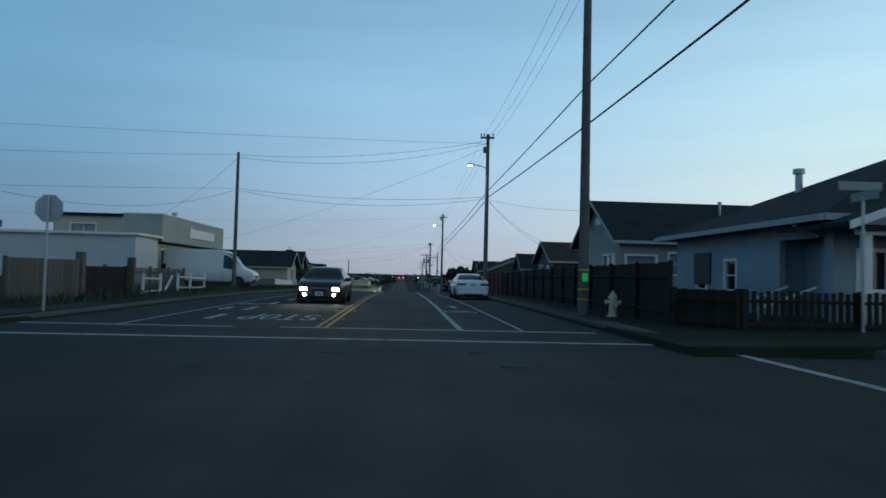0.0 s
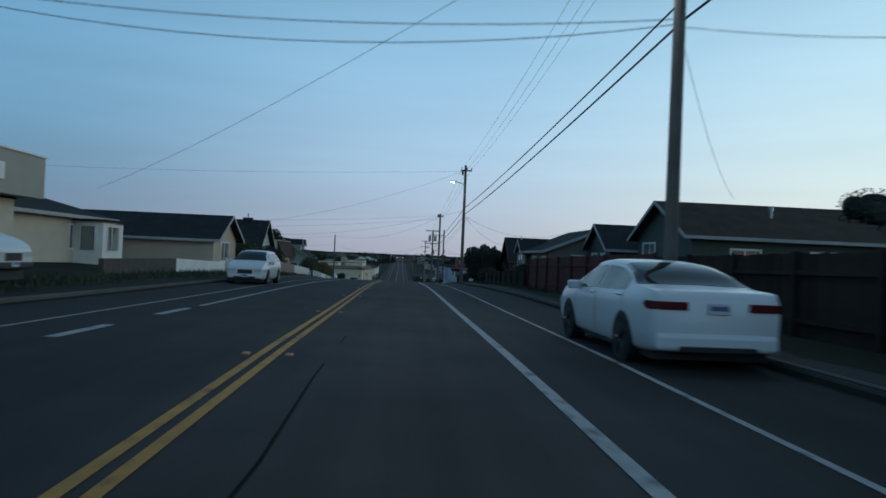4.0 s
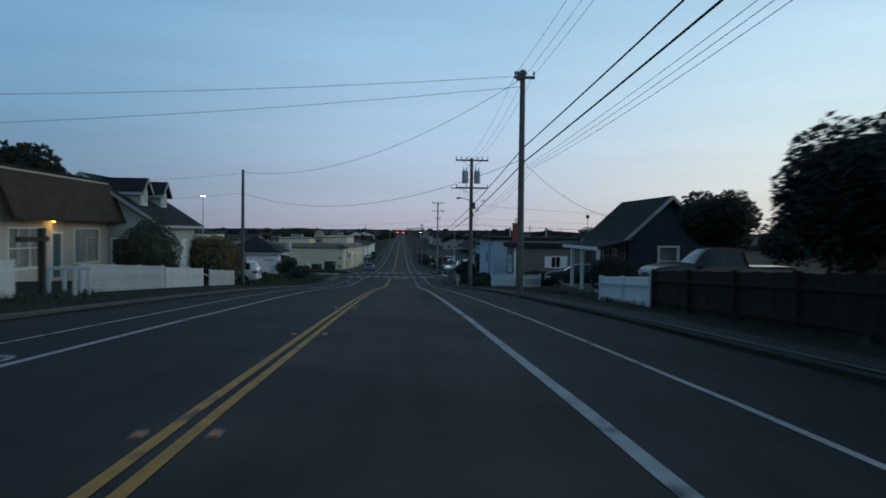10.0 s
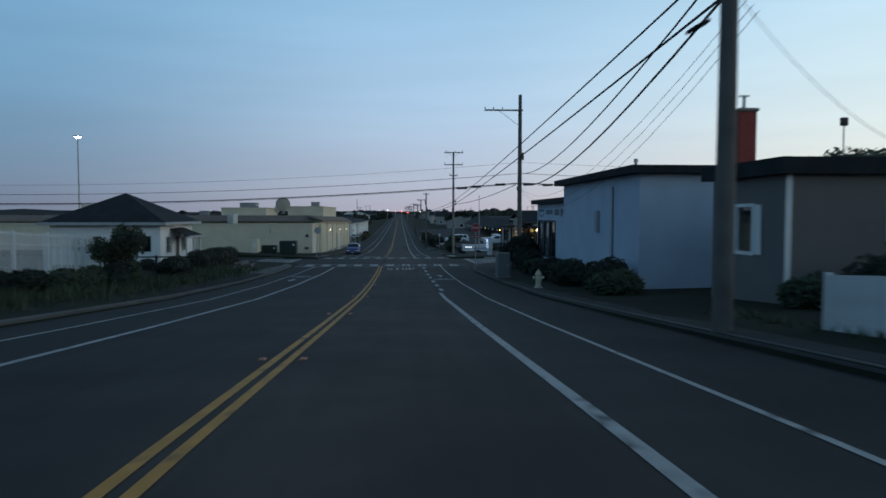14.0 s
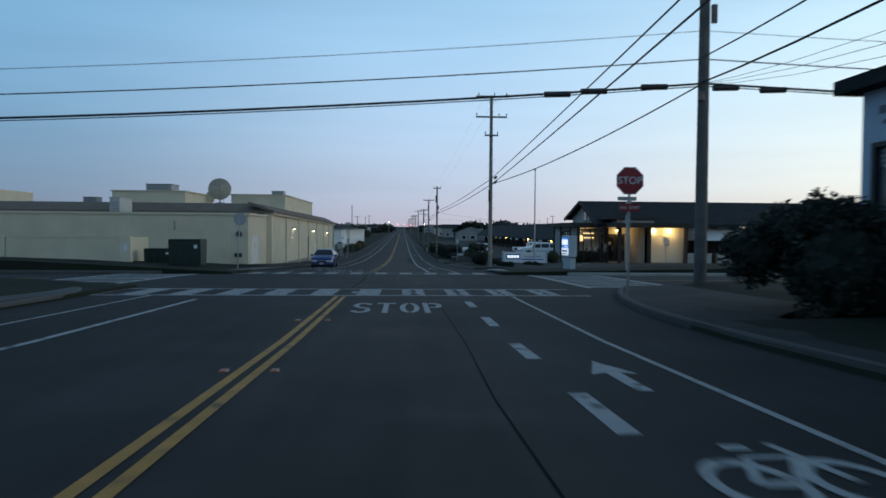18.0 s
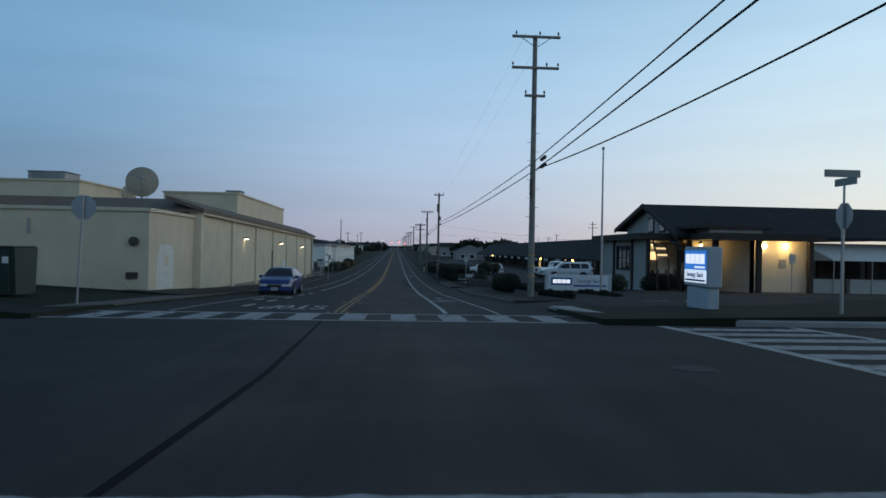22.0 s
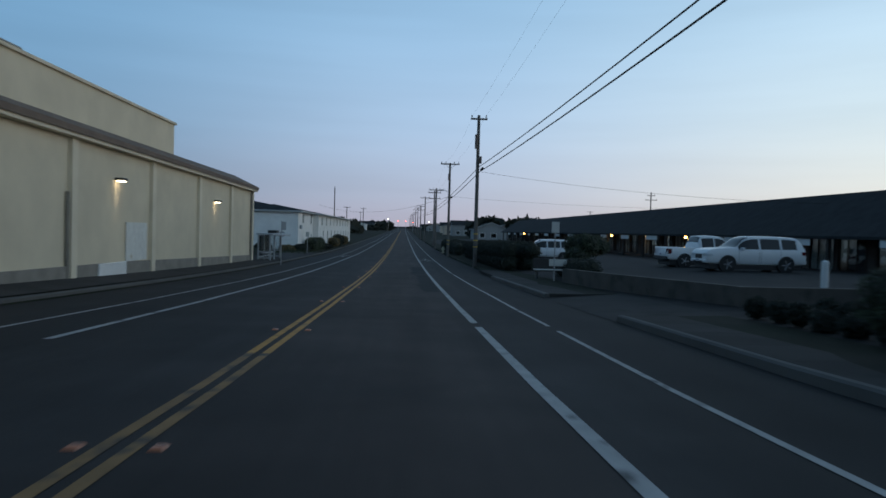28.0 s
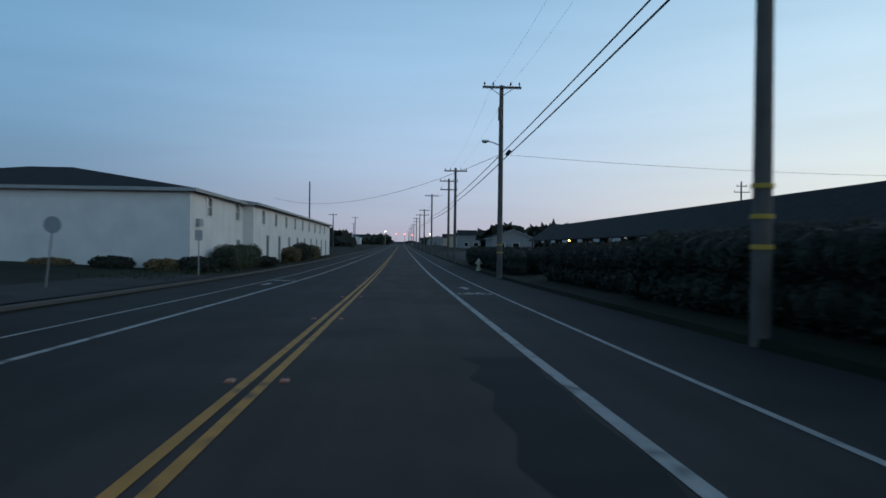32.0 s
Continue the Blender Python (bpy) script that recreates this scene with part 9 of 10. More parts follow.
def stop_sign(x, y, h, turn, label, front=True, plate=False):
    root = thing("stop_sign", (x, y, g(y) + 0.15), label, "road sign", turn=turn)
    part("post", rodded((0, 0.04, -0.4), (0, 0.04, h + 0.3), 0.032, sides=8), STEEL, root)
    def octagon(r, y0, y1):
        bm = bmesh.new()
        pts = [(r * math.cos(radians(22.5 + 45 * k)), r * math.sin(radians(22.5 + 45 * k))) for k in range(8)]
        a = [bm.verts.new((px, y0, h + pz)) for px, pz in pts]
        b = [bm.verts.new((px, y1, h + pz)) for px, pz in pts]
        bm.faces.new(a)
        bm.faces.new(b[::-1])
        for i in range(8):
            j = (i + 1) % 8
            bm.faces.new((a[i], a[j], b[j], b[i]))
        bmesh.ops.recalc_face_normals(bm, faces=bm.faces[:])
        return bm

    pl = part("plate", octagon(0.36, 0.0, -0.006), STEEL, root)
    part("red_face", octagon(0.335, -0.0065, -0.011), RED_S, pl, "dull red octagonal face")
    text("STOP", (0, -0.014, h), 0.25, TRIM, pl, deep=0.001)
    if plate:
        part("lower_plate", rounded(-0.26, 0.26, -0.01, 0.0, h - 0.75, h - 0.56, 0.01, 1), RED_S, root)
        text("ALL WAY", (0, -0.014, h - 0.655), 0.12, TRIM, root, deep=0.001)
    return root


stop_sign(5.55, 186.4, 2.85, 0, "red octagonal stop sign on a steel post at the corner", plate=True)
lean_sign = stop_sign(-8.85, 207.5, 2.7, 180, "back of a stop sign on a leaning steel post")
lean_sign.rotation_euler.y = radians(-2.5)
stop_sign(-8.55, 18.9, 2.5, 180, "grey back of a stop sign on a steel post")
stop_sign(11.7, 204.9, 2.7, 90, "stop sign seen edge-on under street name blades")
for x, y, h in ((11.7, 204.9, 3.6), (10.05, 15.9, 3.05)):
    sn = thing("street_name_sign", (x, y, g(y) + 0.15), "green street name blades on a pole", "road sign")
    part("post", rodded((0.06, 0.1, -0.3), (0.06, 0.1, h), 0.03, sides=8), STEEL, sn)
    part("blade", rounded(-0.5, 0.5, 0.09, 0.11, h + 0.12, h + 0.32, 0.01, 1), material("sign_blade", (0.25, 0.28, 0.27), 0.5), sn)
    part("blade", rounded(0.05, 0.07, -0.4, 0.5, h - 0.1, h + 0.1, 0.01, 1), material("sign_blade_b", (0.25, 0.28, 0.27), 0.5), sn)
for x, y, h, lab in ((6.7, 252.7, 2.6, "plain pale notice on a thin post by the bench"), (20.3, 221.5, 2.35, "small grey parking sign on a post before the bank"), (-9.6, 293, 2.1, "grey back of a roadside sign"), (22, 206, 2.3, "narrow sign on a post by the car park")):
    rs = thing("road_sign", (x, y, g(y) + 0.15), lab, "road sign")
    part("post", rodded((0, 0, -0.3), (0, 0, h), 0.03, sides=8), STEEL, rs)
    part("plate", rounded(-0.17, 0.17, -0.04, -0.03, h - 0.48, h, 0.01, 1), HVAC_W, rs)
# hydrants
HYD = material("hydrant_paint", (0.55, 0.5, 0.36), 0.6, vary=0.15, grain=0.4)


def hydrant(x, y, label):
    root = thing("fire_hydrant", (x, y, g(y) + 0.14), label, "hydrant", "fire hydrants")
    bm = rodded((0, 0, -0.05), (0, 0, 0.06), 0.17, sides=16)
    rod(bm, (0, 0, 0.06), (0, 0, 0.55), 0.12, 0.11, sides=16)
    part("barrel", bm, HYD, root)
    bm = rodded((0, 0, 0.55), (0, 0, 0.6), 0.15, sides=16)
    rod(bm, (0, 0, 0.6), (0, 0, 0.72), 0.13, 0.06, sides=16)
    rod(bm, (0, 0, 0.72), (0, 0, 0.78), 0.035, sides=6)
    part("bonnet", bm, HYD, root)
    for s in (-1, 1):
        bm = rodded((0, 0, 0.44), (s * 0.2, 0, 0.44), 0.06, sides=12)
        rod(bm, (s * 0.2, 0, 0.44), (s * 0.23, 0, 0.44), 0.075, sides=8)
        part("side_cap", bm, HYD, root)
    bm = rodded((0, 0, 0.38), (0, -0.19, 0.38), 0.075, sides=12)
    rod(bm, (0, -0.19, 0.38), (0, -0.23, 0.38), 0.09, sides=8)
    part("front_cap", bm, HYD, root)


hydrant(6.35, 21.6, "cream-painted fire hydrant on the corner pavement")
hydrant(5.63, 163.5, "cream-painted fire hydrant beside the shrubs")
hydrant(4.95, 306, "pale fire hydrant beside the hedge")
# utility cabinets, barriers, benches
CAB = material("grey_green_cabinet", (0.13, 0.15, 0.145), 0.6, vary=0.15, grain=1.0)
for x, y, w_, d_, h_ in ((5.3, 172.9, 0.66, 0.5, 1.3), (5.58, 175.5, 0.36, 0.42, 1.14)):
    cb = thing("utility_cabinet", (x, y, g(y) + 0.15), "grey-green steel utility cabinet on the pavement", "cabinet", "utility cabinets")
    part("casing", rounded(0, w_, 0, d_, 0, h_, 0.02, 1), CAB, cb)
    part("door_panel", rounded(w_ * 0.1, w_ * 0.9, -0.016, -0.002, h_ * 0.1, h_ * 0.92, 0.006, 1), CAB, cb)
    part("lid", rounded(-0.03, w_ + 0.03, -0.03, d_ + 0.03, h_, h_ + 0.05, 0.015, 1), CAB, cb)
    part("handle", boxed(w_ * 0.75, w_ * 0.8, -0.04, -0.016, h_ * 0.45, h_ * 0.6), STEEL, cb)
    part("plinth", boxed(-0.06, w_ + 0.06, -0.06, d_ + 0.06, -0.05, 0.04), CONC_BASE, cb)
    if w_ < 0.5:
        mb_ = part("meter_box", rounded(w_ + 0.004, w_ + 0.36, 0.02, 0.4, 0.56, 1.1, 0.02, 1), CAB, cb)
        part("meter_window", boxed(w_ + 0.1, w_ + 0.26, 0.004, 0.018, 0.88, 0.98), HVAC, mb_)
bn = thing("bus_bench", (6.15, 254.4, g(254) + 0.15), "dark bench with a pale advertisement panel", "bench")
part("backrest", rounded(0, 1.9, 0.3, 0.38, 0.35, 0.95, 0.02, 1), TRIMBLACK, bn)
part("panel", boxed(0.75, 1.6, 0.285, 0.298, 0.6, 0.92), HVAC_W, bn)
part("seat", rounded(0, 1.9, -0.15, 0.3, 0.4, 0.46, 0.02, 1), HVAC_W, bn)
for x in (0.1, 1.75):
    part("leg", boxed(x, x + 0.06, -0.1, 0.33, 0, 0.4), TRIMBLACK, bn)
CONC_OLD = material("stained_concrete", (0.075, 0.068, 0.06), 0.92, vary=0.3, grain=2, fine=50, bump=0.3, second=(0.04, 0.04, 0.034), second_scale=1.5)
lwall = thing("planter_wall", (8.6, 233, g(240) + 0.15), "low weathered concrete wall at the car park's edge", "wall")
bm = bmesh.new()
slab(bm, [(-0.5, 6.2, 0.6), (-0.25, 6.2, 0.6), (-1.15, 12.7, 0.45), (-1.4, 12.7, 0.45)], 0.9)
slab(bm, [(-1.4, 12.7, 0.45), (-1.15, 12.7, 0.45), (-1.55, 18.6, 0.3), (-1.8, 18.6, 0.3)], 0.9)
part("wall", bm, CONC_OLD, lwall)
bm = bmesh.new()
slab(bm, [(-0.5, 6.2, 0.6), (-0.5, 5.95, 0.6), (14, 6.7, 0.6), (14, 6.95, 0.6)], 0.9)
bmesh.ops.recalc_face_normals(bm, faces=bm.faces[:])
part("wall", bm, CONC_OLD, lwall)
# lot lamp on the far-blue side
for x, y, zz, lit in ((-31.7, 205, 4.4, True), (-58, 230, 3.6, True)):
    ll = thing("lot_lamp", (x, y, g(y)), "tall steel car park lamp, lit white", "lamp post")
    part("pole", rodded((0, 0, -0.3), (0, 0, zz - g(y)), 0.09, 0.06, sides=10), STEEL, ll)
    part("head", rounded(-0.35, 0.35, -0.2, 0.2, zz - g(y), zz - g(y) + 0.14, 0.03, 1), STEEL, ll)
    if lit:
        part("lens", rounded(-0.3, 0.3, -0.17, 0.17, zz - g(y) - 0.05, zz - g(y) - 0.002, 0.02, 1), LAMP_ON, ll)

# ---------------------------------------------------------------- vehicles
WHITE_C, BLUE_C, DARK_C, BLACK_C = car_paint("white_car_paint", (0.68, 0.69, 0.7)), car_paint("blue_car_paint", (0.005, 0.026, 0.15)), car_paint("maroon_car_paint", (0.02, 0.006, 0.006)), material("dusty_black_paint", (0.009, 0.009, 0.01), 0.6, 0.0, vary=0.15, bump=0.0, clear=0.03)
car("white_sedan", (4.0, 41.75, g(41.75)), 1.0, WHITE_C, "white saloon car parked at the kerb, tail towards the crossing", sedan(4.9, 1.46), 1.85, (-1.45, 1.4), rim=RIM_D, plate="rear")
car("white_hatchback", (-7.0, 63.9, g(63.9)), 180, WHITE_C, "white hatchback parked facing along the street", hatch(4.35, 1.56), 1.78, (-1.3, 1.32), plate="front")
car("white_van", (-12.6, 48.3, g(48) + 0.25), -90, car_paint("van_white", (0.62, 0.63, 0.63)), "tall white panel van parked nose to the street", van(), 2.0, (-1.85, 1.95), wheel_r=0.36, rim=RIM_D, plate="front", category="van")
car("maroon_car", (-3.15, 31.5, g(31.5)), 180, DARK_C, "dark maroon car in the oncoming lane with lit headlamps", sedan(4.9, 1.5), 1.9, (-1.45, 1.45), rim=RIM_D, lit=True, plate="front")
for s in (-0.72, 0.72):
    dl = bpy.data.lights.new("headlight", "SPOT")
    dl.energy, dl.color, dl.spot_size, dl.spot_blend, dl.shadow_soft_size = 45, (1.0, 0.78, 0.46), radians(44), 0.8, 0.06
    lo = new("headlight", dl)
    lo.matrix_world = look((-3.15 + s, 28.95, g(29) + 0.62), (-3.15 + s * 1.3, 25.2, g(25)))
car("white_suv", (-12.9, 144.7, g(144.7) + 0.2), 91, WHITE_C, "white sport utility vehicle parked in a drive, tail to the street", suv(4.8, 1.75), 1.9, (-1.45, 1.45), wheel_r=0.36, plate="rear")
car("black_car", (12.0, 139.5, g(138) + 0.25), 82, BLACK_C, "black car parked across the drive", sedan(4.8, 1.45), 1.85, (-1.4, 1.4), plate="rear")
car("red_pickup", (11.9, 119.6, g(119.6) + 0.25), 88, car_paint("dark_red_paint", (0.025, 0.003, 0.005)), "dark red pickup truck parked behind the white fence", pickup(5.4, 1.8), 1.9, (-1.65, 1.65), wheel_r=0.36, category="pickup")
car("silver_car", (13.6, 146.3, g(146) + 0.3), 90, car_paint("silver_car_paint", (0.4, 0.42, 0.44)), "silver car parked behind the white fence", sedan(4.6, 1.42), 1.8, (-1.35, 1.35))
car("black_sedan", (-25.7, 214.9, g(214) + 0.17), 180, BLACK_C, "black saloon car parked nose out beside the bin enclosure", sedan(4.7, 1.45), 1.82, (-1.4, 1.4), plate="front")
car("blue_sedan", (-6.2, 225.6, g(225.6)), 180, BLUE_C, "blue saloon car parked facing along the street", sedan(4.5, 1.47), 1.76, (-1.33, 1.35), plate="front")
zc = 0.47
car("white_suv", (17.5, 256.8, g(256.8) + zc + 0.2), 91, WHITE_C, "white sport utility vehicle in the car park", suv(5.1, 1.8), 1.95, (-1.5, 1.5), wheel_r=0.38)
car("white_pickup", (18.0, 262.6, g(262.6) + zc + 0.2), -88, WHITE_C, "white pickup truck in the car park", pickup(5.6, 1.85), 1.95, (-1.75, 1.75), wheel_r=0.38, category="pickup")
car("white_suv", (12.0, 280.5, g(280) + zc - 0.15), 88, WHITE_C, "white sport utility vehicle far off in the car park", suv(5.2, 1.85), 1.95, (-1.5, 1.5), wheel_r=0.38)

# ---------------------------------------------------------------- trees, bushes and hedges
bush("garden_bush", (-13.0, 97.0, g(97) + 0.5), [(0, 0, 1.2, 1.5, 1.4, 1.2), (0.6, 0.8, 1.1, 1.1, 1.1, 1.0), (-0.8, -0.5, 1.0, 1.0, 1.0, 1.0)], 5000, 0.08, LEAF_D, "rounded dark green shrub behind the fence")
bush("round_hedge", (-13.2, 130.4, g(130.4) + 0.3), [(0, 0, 1.75, 1.5, 1.5, 1.6), (0.1, 0, 1.0, 1.45, 1.4, 1.1)], 9500, 0.05, LEAF, "dense rounded green shrub behind the picket fence", seed=4, inner=LEAF)
bush("flowering_bush", (-12.5, 141.3, g(142) + 0.3), [(0, -0.8, 1.3, 1.3, 1.3, 1.3), (0.3, 0.9, 1.5, 1.3, 1.3, 1.3), (0, 0, 2.2, 1.2, 1.4, 1.1), (-1.3, -0.3, 1.9, 1.2, 1.3, 1.4)], 8500, 0.07, LEAF_Y, "rounded shrub with rusty yellow blossom", seed=5)
bush("street_bush", (-11.9, 82.6, g(82) + 0.4), [(0, 0, 1.1, 1.3, 1.2, 1.15), (0.3, 0.8, 0.9, 0.9, 0.9, 0.9)], 4000, 0.07, LEAF, "round green shrub beside the drive", seed=6)
bush("big_tree", (-23, 131, g(131) + 0.5), lumps(12, 4.0, 3, 1.6, 8, z=5.6), 9000, 0.16, LEAF_D, "broad dark tree behind the cream building", "tree", seed=7, trunk=(4.5, 0.3))
bush("dense_tree", (8.5, 104.0, g(104) + 0.2), lumps(15, 1.3, 3.6, 1.9, 9, z=2.4, size=0.5), 22000, 0.1, LEAF_D, "dense dark tree overhanging the low fence", "tree", seed=8, trunk=(2.0, 0.18))
bush("airy_tree", (9.0, 107.2, g(107) + 0.2), lumps(9, 1.5, 1.7, 0.9, 10, z=2.9, size=0.4), 6200, 0.1, LEAF_D, "airy tree with spreading dark branches", "tree", seed=9, trunk=(3.0, 0.14))
bush("dense_hedge_tree", (8.4, 99.6, g(99.6) + 0.2), lumps(9, 0.9, 1.6, 1.7, 19, z=1.7, size=0.6), 9000, 0.09, LEAF_D, "dense dark evergreen beside the brown house", "tree", seed=18, trunk=(1.4, 0.14))
bush("broad_tree", (21.8, 165, g(165) + 0.3), lumps(12, 2.7, 2, 1.3, 11, z=4.5), 5200, 0.13, LEAF, "broad loose tree behind the low grey building", "tree", seed=10, trunk=(3.8, 0.16))
bush("tall_bush", (18.0, 54.5, g(54) + 0.4), lumps(5, 1.3, 1.0, 0.8, 12, z=3.6), 900, 0.07, LEAF_D, "loose bare-topped bush behind the fence", "bush", seed=11, trunk=(2.5, 0.12))
bush("bare_tree", (16, 128.5, g(128) + 0.4), lumps(6, 1.2, 1.2, 1.0, 13, z=3.6), 500, 0.08, BARK, "thin nearly bare tree behind the navy house", "tree", seed=12, trunk=(3.6, 0.12))
for k, (x, y, r, h) in enumerate(((7.3, 158.5, 0.9, 0.6), (7.8, 161.3, 0.9, 0.9), (7.4, 164.6, 0.9, 0.7), (7.8, 167.5, 0.9, 0.8), (7.5, 170, 0.9, 0.8), (7.8, 172.6, 0.8, 0.7), (7.9, 175.3, 0.8, 0.7), (8.2, 178.9, 0.9, 1.0), (8.5, 182.6, 1.0, 1.5), (9.4, 150.5, 0.7, 0.6), (11.5, 150.3, 1.0, 0.6))):
    h *= 0.75
    bush("shrub", (x, y, g(y) + 0.15), [(0, 0, h * 0.8, r, r, h), (r * 0.4, r * 0.3, h * 0.9, r * 0.7, r * 0.8, h)], 1600, 0.08, LEAF_D if k % 3 else LEAF, "low dark shrub beside the pale-blue building" if k < 9 else "low dark shrub under the shuttered window", seed=20 + k, group="shrubs by the wall")
for k, (x, y) in enumerate(((-12.2, 150.5), (-11.8, 153), (-12.3, 158.5), (-12.0, 161.5), (-11.6, 164.5), (-12.4, 168), (-12.2, 171.5), (-12.8, 175))):
    bush("weedy_shrub", (x, y, g(y) + 0.3), lumps(4, 0.9, 1.2, 0.45, 40 + k, z=0.45), 1300, 0.09, LEAF if k % 2 else LEAF_D, "low weedy shrub on the verge", seed=41 + k, group="weedy shrubs on the verge")
hedge("clipped_hedge", -14.2, -12.5, 180.6, 184.6, 1.35, LEAF_D, "dark clipped hedge beside the cottage porch", 3000, seed=50, base=0.1, group="hedges by the cottage")
hedge("clipped_hedge", -14.4, -12.6, 185.6, 189.2, 1.4, LEAF_D, "dark rounded hedge block at the corner of the cottage", 2600, seed=52, base=0.1, group="hedges by the cottage")
hedge("clipped_hedge", -17.0, -13.6, 176.9, 178.2, 0.95, LEAF_D, "low dark clipped hedge before the rail fence", 2200, seed=53, base=0.1, group="hedges by the cottage")
bush("young_tree", (-11.7, 164.5, g(164.5) + 0.3), lumps(6, 0.75, 0.8, 0.8, 51, z=1.5, size=0.3), 1100, 0.08, LEAF, "thin young tree before the cottage", "tree", seed=51, trunk=(1.6, 0.06))
bush("corner_shrub", (8.3, 183.9, g(184) + 0.15), lumps(9, 0.9, 1.1, 1.0, 97, z=1.25, size=0.5), 6500, 0.07, LEAF_D, "tall loose dark shrub at the corner of the pale-blue building", seed=97)
bush("garden_tree", (13.6, 122.3, g(122) + 0.3), lumps(9, 1.3, 1.2, 1.3, 92, z=2.9, size=0.55), 9000, 0.09, LEAF_D, "dense dark tree beside the navy house", "tree", seed=92, trunk=(2.4, 0.14))
bush("porch_shrub", (9.4, 124.6, g(124) + 0.2), [(0, 0, 0.8, 0.9, 0.8, 0.85), (0.7, 0.3, 0.7, 0.7, 0.7, 0.7)], 2600, 0.07, LEAF_D, "dark shrub at the corner of the porch", seed=93)
bush("door_shrub", (18.6, 150.0, g(150) + 0.3), [(0, 0, 1.0, 1.1, 0.7, 1.0), (0.9, 0.1, 1.3, 0.9, 0.7, 1.0), (-0.3, 0, 1.6, 0.7, 0.6, 0.7)], 4200, 0.08, LEAF_D, "tall dark shrub beside the bungalow's red door", seed=95)
bush("window_shrub", (11.0, 149.9, g(150) + 0.3), [(0, 0, 0.6, 1.2, 0.7, 0.65), (0.9, 0, 0.5, 0.8, 0.6, 0.6)], 2600, 0.07, LEAF_D, "spreading dark shrub under the shuttered window", seed=96)
for k, (x, y, hh) in enumerate(((16.0, 119.0, 2.0), (19.5, 117.0, 1.8), (23.5, 116.0, 2.2), (15.0, 134.5, 1.7), (28, 120, 2.0))):
    bush("yard_tree", (x, y, g(y) + 0.3), lumps(8, 1.6, 1.3, 1.1, 140 + k, z=hh, size=0.55), 4200, 0.1, LEAF_D, "dark bushy tree in the yards behind the navy house", "tree", seed=150 + k, trunk=(1.6, 0.12), group="trees in the yards")
# log barrier on the verge
lb = thing("log_pile", (-10.9, 181.9, g(181.9) + 0.15), "loose stack of pale cut timbers on the verge", "timber stack")
rnd = random.Random(17)
for k in range(11):
    dx, dz = (k % 4) * 0.23 + rnd.uniform(-0.05, 0.05), 0.1 + (k // 4) * 0.19
    a, l, tw = rnd.uniform(-2.3, -0.4), rnd.uniform(1.6, 2.6), rnd.uniform(-0.12, 0.12)
    part("timber", rodded((dx - tw, a, dz), (dx + tw, a + l, dz + rnd.uniform(-0.02, 0.06)), 0.09, sides=7), FENCE_G, lb)
hedge("dark_hedge", 5.95, 8.3, 263.5, 279.5, 1.75, LEAF_D, "tall dark overgrown hedge along the pavement", 12000, 0.09, seed=60, base=0.1)
hedge("dark_hedge", 6.2, 8.6, 281, 291.5, 1.6, LEAF_D, "dark clipped hedge by the pavement", 6000, 0.09, seed=61, base=0.1)
hedge("dark_hedge", 5.6, 8.0, 297, 322, 1.5, LEAF_D, "dark hedge farther along the pavement", 8000, 0.1, seed=62, base=0.1)
bush("pale_shrub", (9.6, 258.0, g(258) + 0.3), lumps(6, 0.9, 1.3, 0.7, 63, z=1.2), 3500, 0.07, LEAF, "spreading pale-green shrub behind the bench", seed=63)
hedge("low_hedge", 7.6, 8.8, 252.5, 256.5, 1.0, LEAF_D, "low hedge behind the bench", 2000, seed=64, base=0.1)
for k, (x, y, h) in enumerate(((-9.6, 303.5, 1.35), (-9.5, 307.5, 0.5), (-9.7, 320, 1.0), (-9.7, 326, 1.3), (-9.6, 333, 1.1), (-10.6, 296, 0.6), (-12, 295.4, 0.5), (-14.5, 295.2, 0.6), (-17.5, 295.2, 0.5))):
    if k == 0:
        hedge("clipped_hedge", -10.9, -9.3, 299.5, 306, 1.35, LEAF, "square clipped hedge before the motel", 4000, seed=65, base=0.2)
    else:
        bush("motel_shrub", (x, y, g(y) + 0.2), [(0, 0, h * 0.6, 0.9, 1.2, h * 0.7), (0.2, 0.7, h * 0.6, 0.7, 0.9, h * 0.6)], 1300, 0.08, LEAF_D if k % 2 else LEAF_Y, "rounded shrub against the motel wall", seed=70 + k, group="shrubs before the motel")
for k, (x, y) in enumerate(((15.2, 227.6), (20.5, 226.8), (24.6, 226.6), (12.2, 224.8), (7.0, 229), (6.9, 232))):
    bush("bank_shrub", (x, y, g(y) + 0.46), [(0, 0, 0.4, 0.6, 0.6, 0.5)], 900, 0.06, LEAF if k % 2 else LEAF_D, "small clipped shrub before the bank", seed=80 + k, group="shrubs before the bank")
# weeds along the fences
def weeds(name, x, y0, y1, label, seed, n=900, h=0.3, spread=0.5):
    rnd = random.Random(seed)
    vs, fs = [], []
    for _ in range(n):
        px, py = x + rnd.gauss(0, spread * 0.5), rnd.uniform(y0, y1)
        zz = g(py) + verge(px) - 0.03
        a, s = rnd.uniform(0, 6.28), h * rnd.uniform(0.4, 1.2)
        k = len(vs)
        vs += [(px - 0.03 * math.cos(a), py - 0.03 * math.sin(a), zz), (px + 0.03 * math.cos(a), py + 0.03 * math.sin(a), zz), (px + rnd.gauss(0, 0.1), py + rnd.gauss(0, 0.1), zz + s)]
        fs.append((k, k + 1, k + 2))
    me = bpy.data.meshes.new(name)
    me.from_pydata(vs, [], fs)
    me.materials.append(LEAF)
    return tagged(new(name, me), label, "weeds", kind="stuff")


weeds("verge_grass", -10.6, 60, 118, "tufts of grass and weeds along the fences", 1, 3200, 0.3, 1.2)
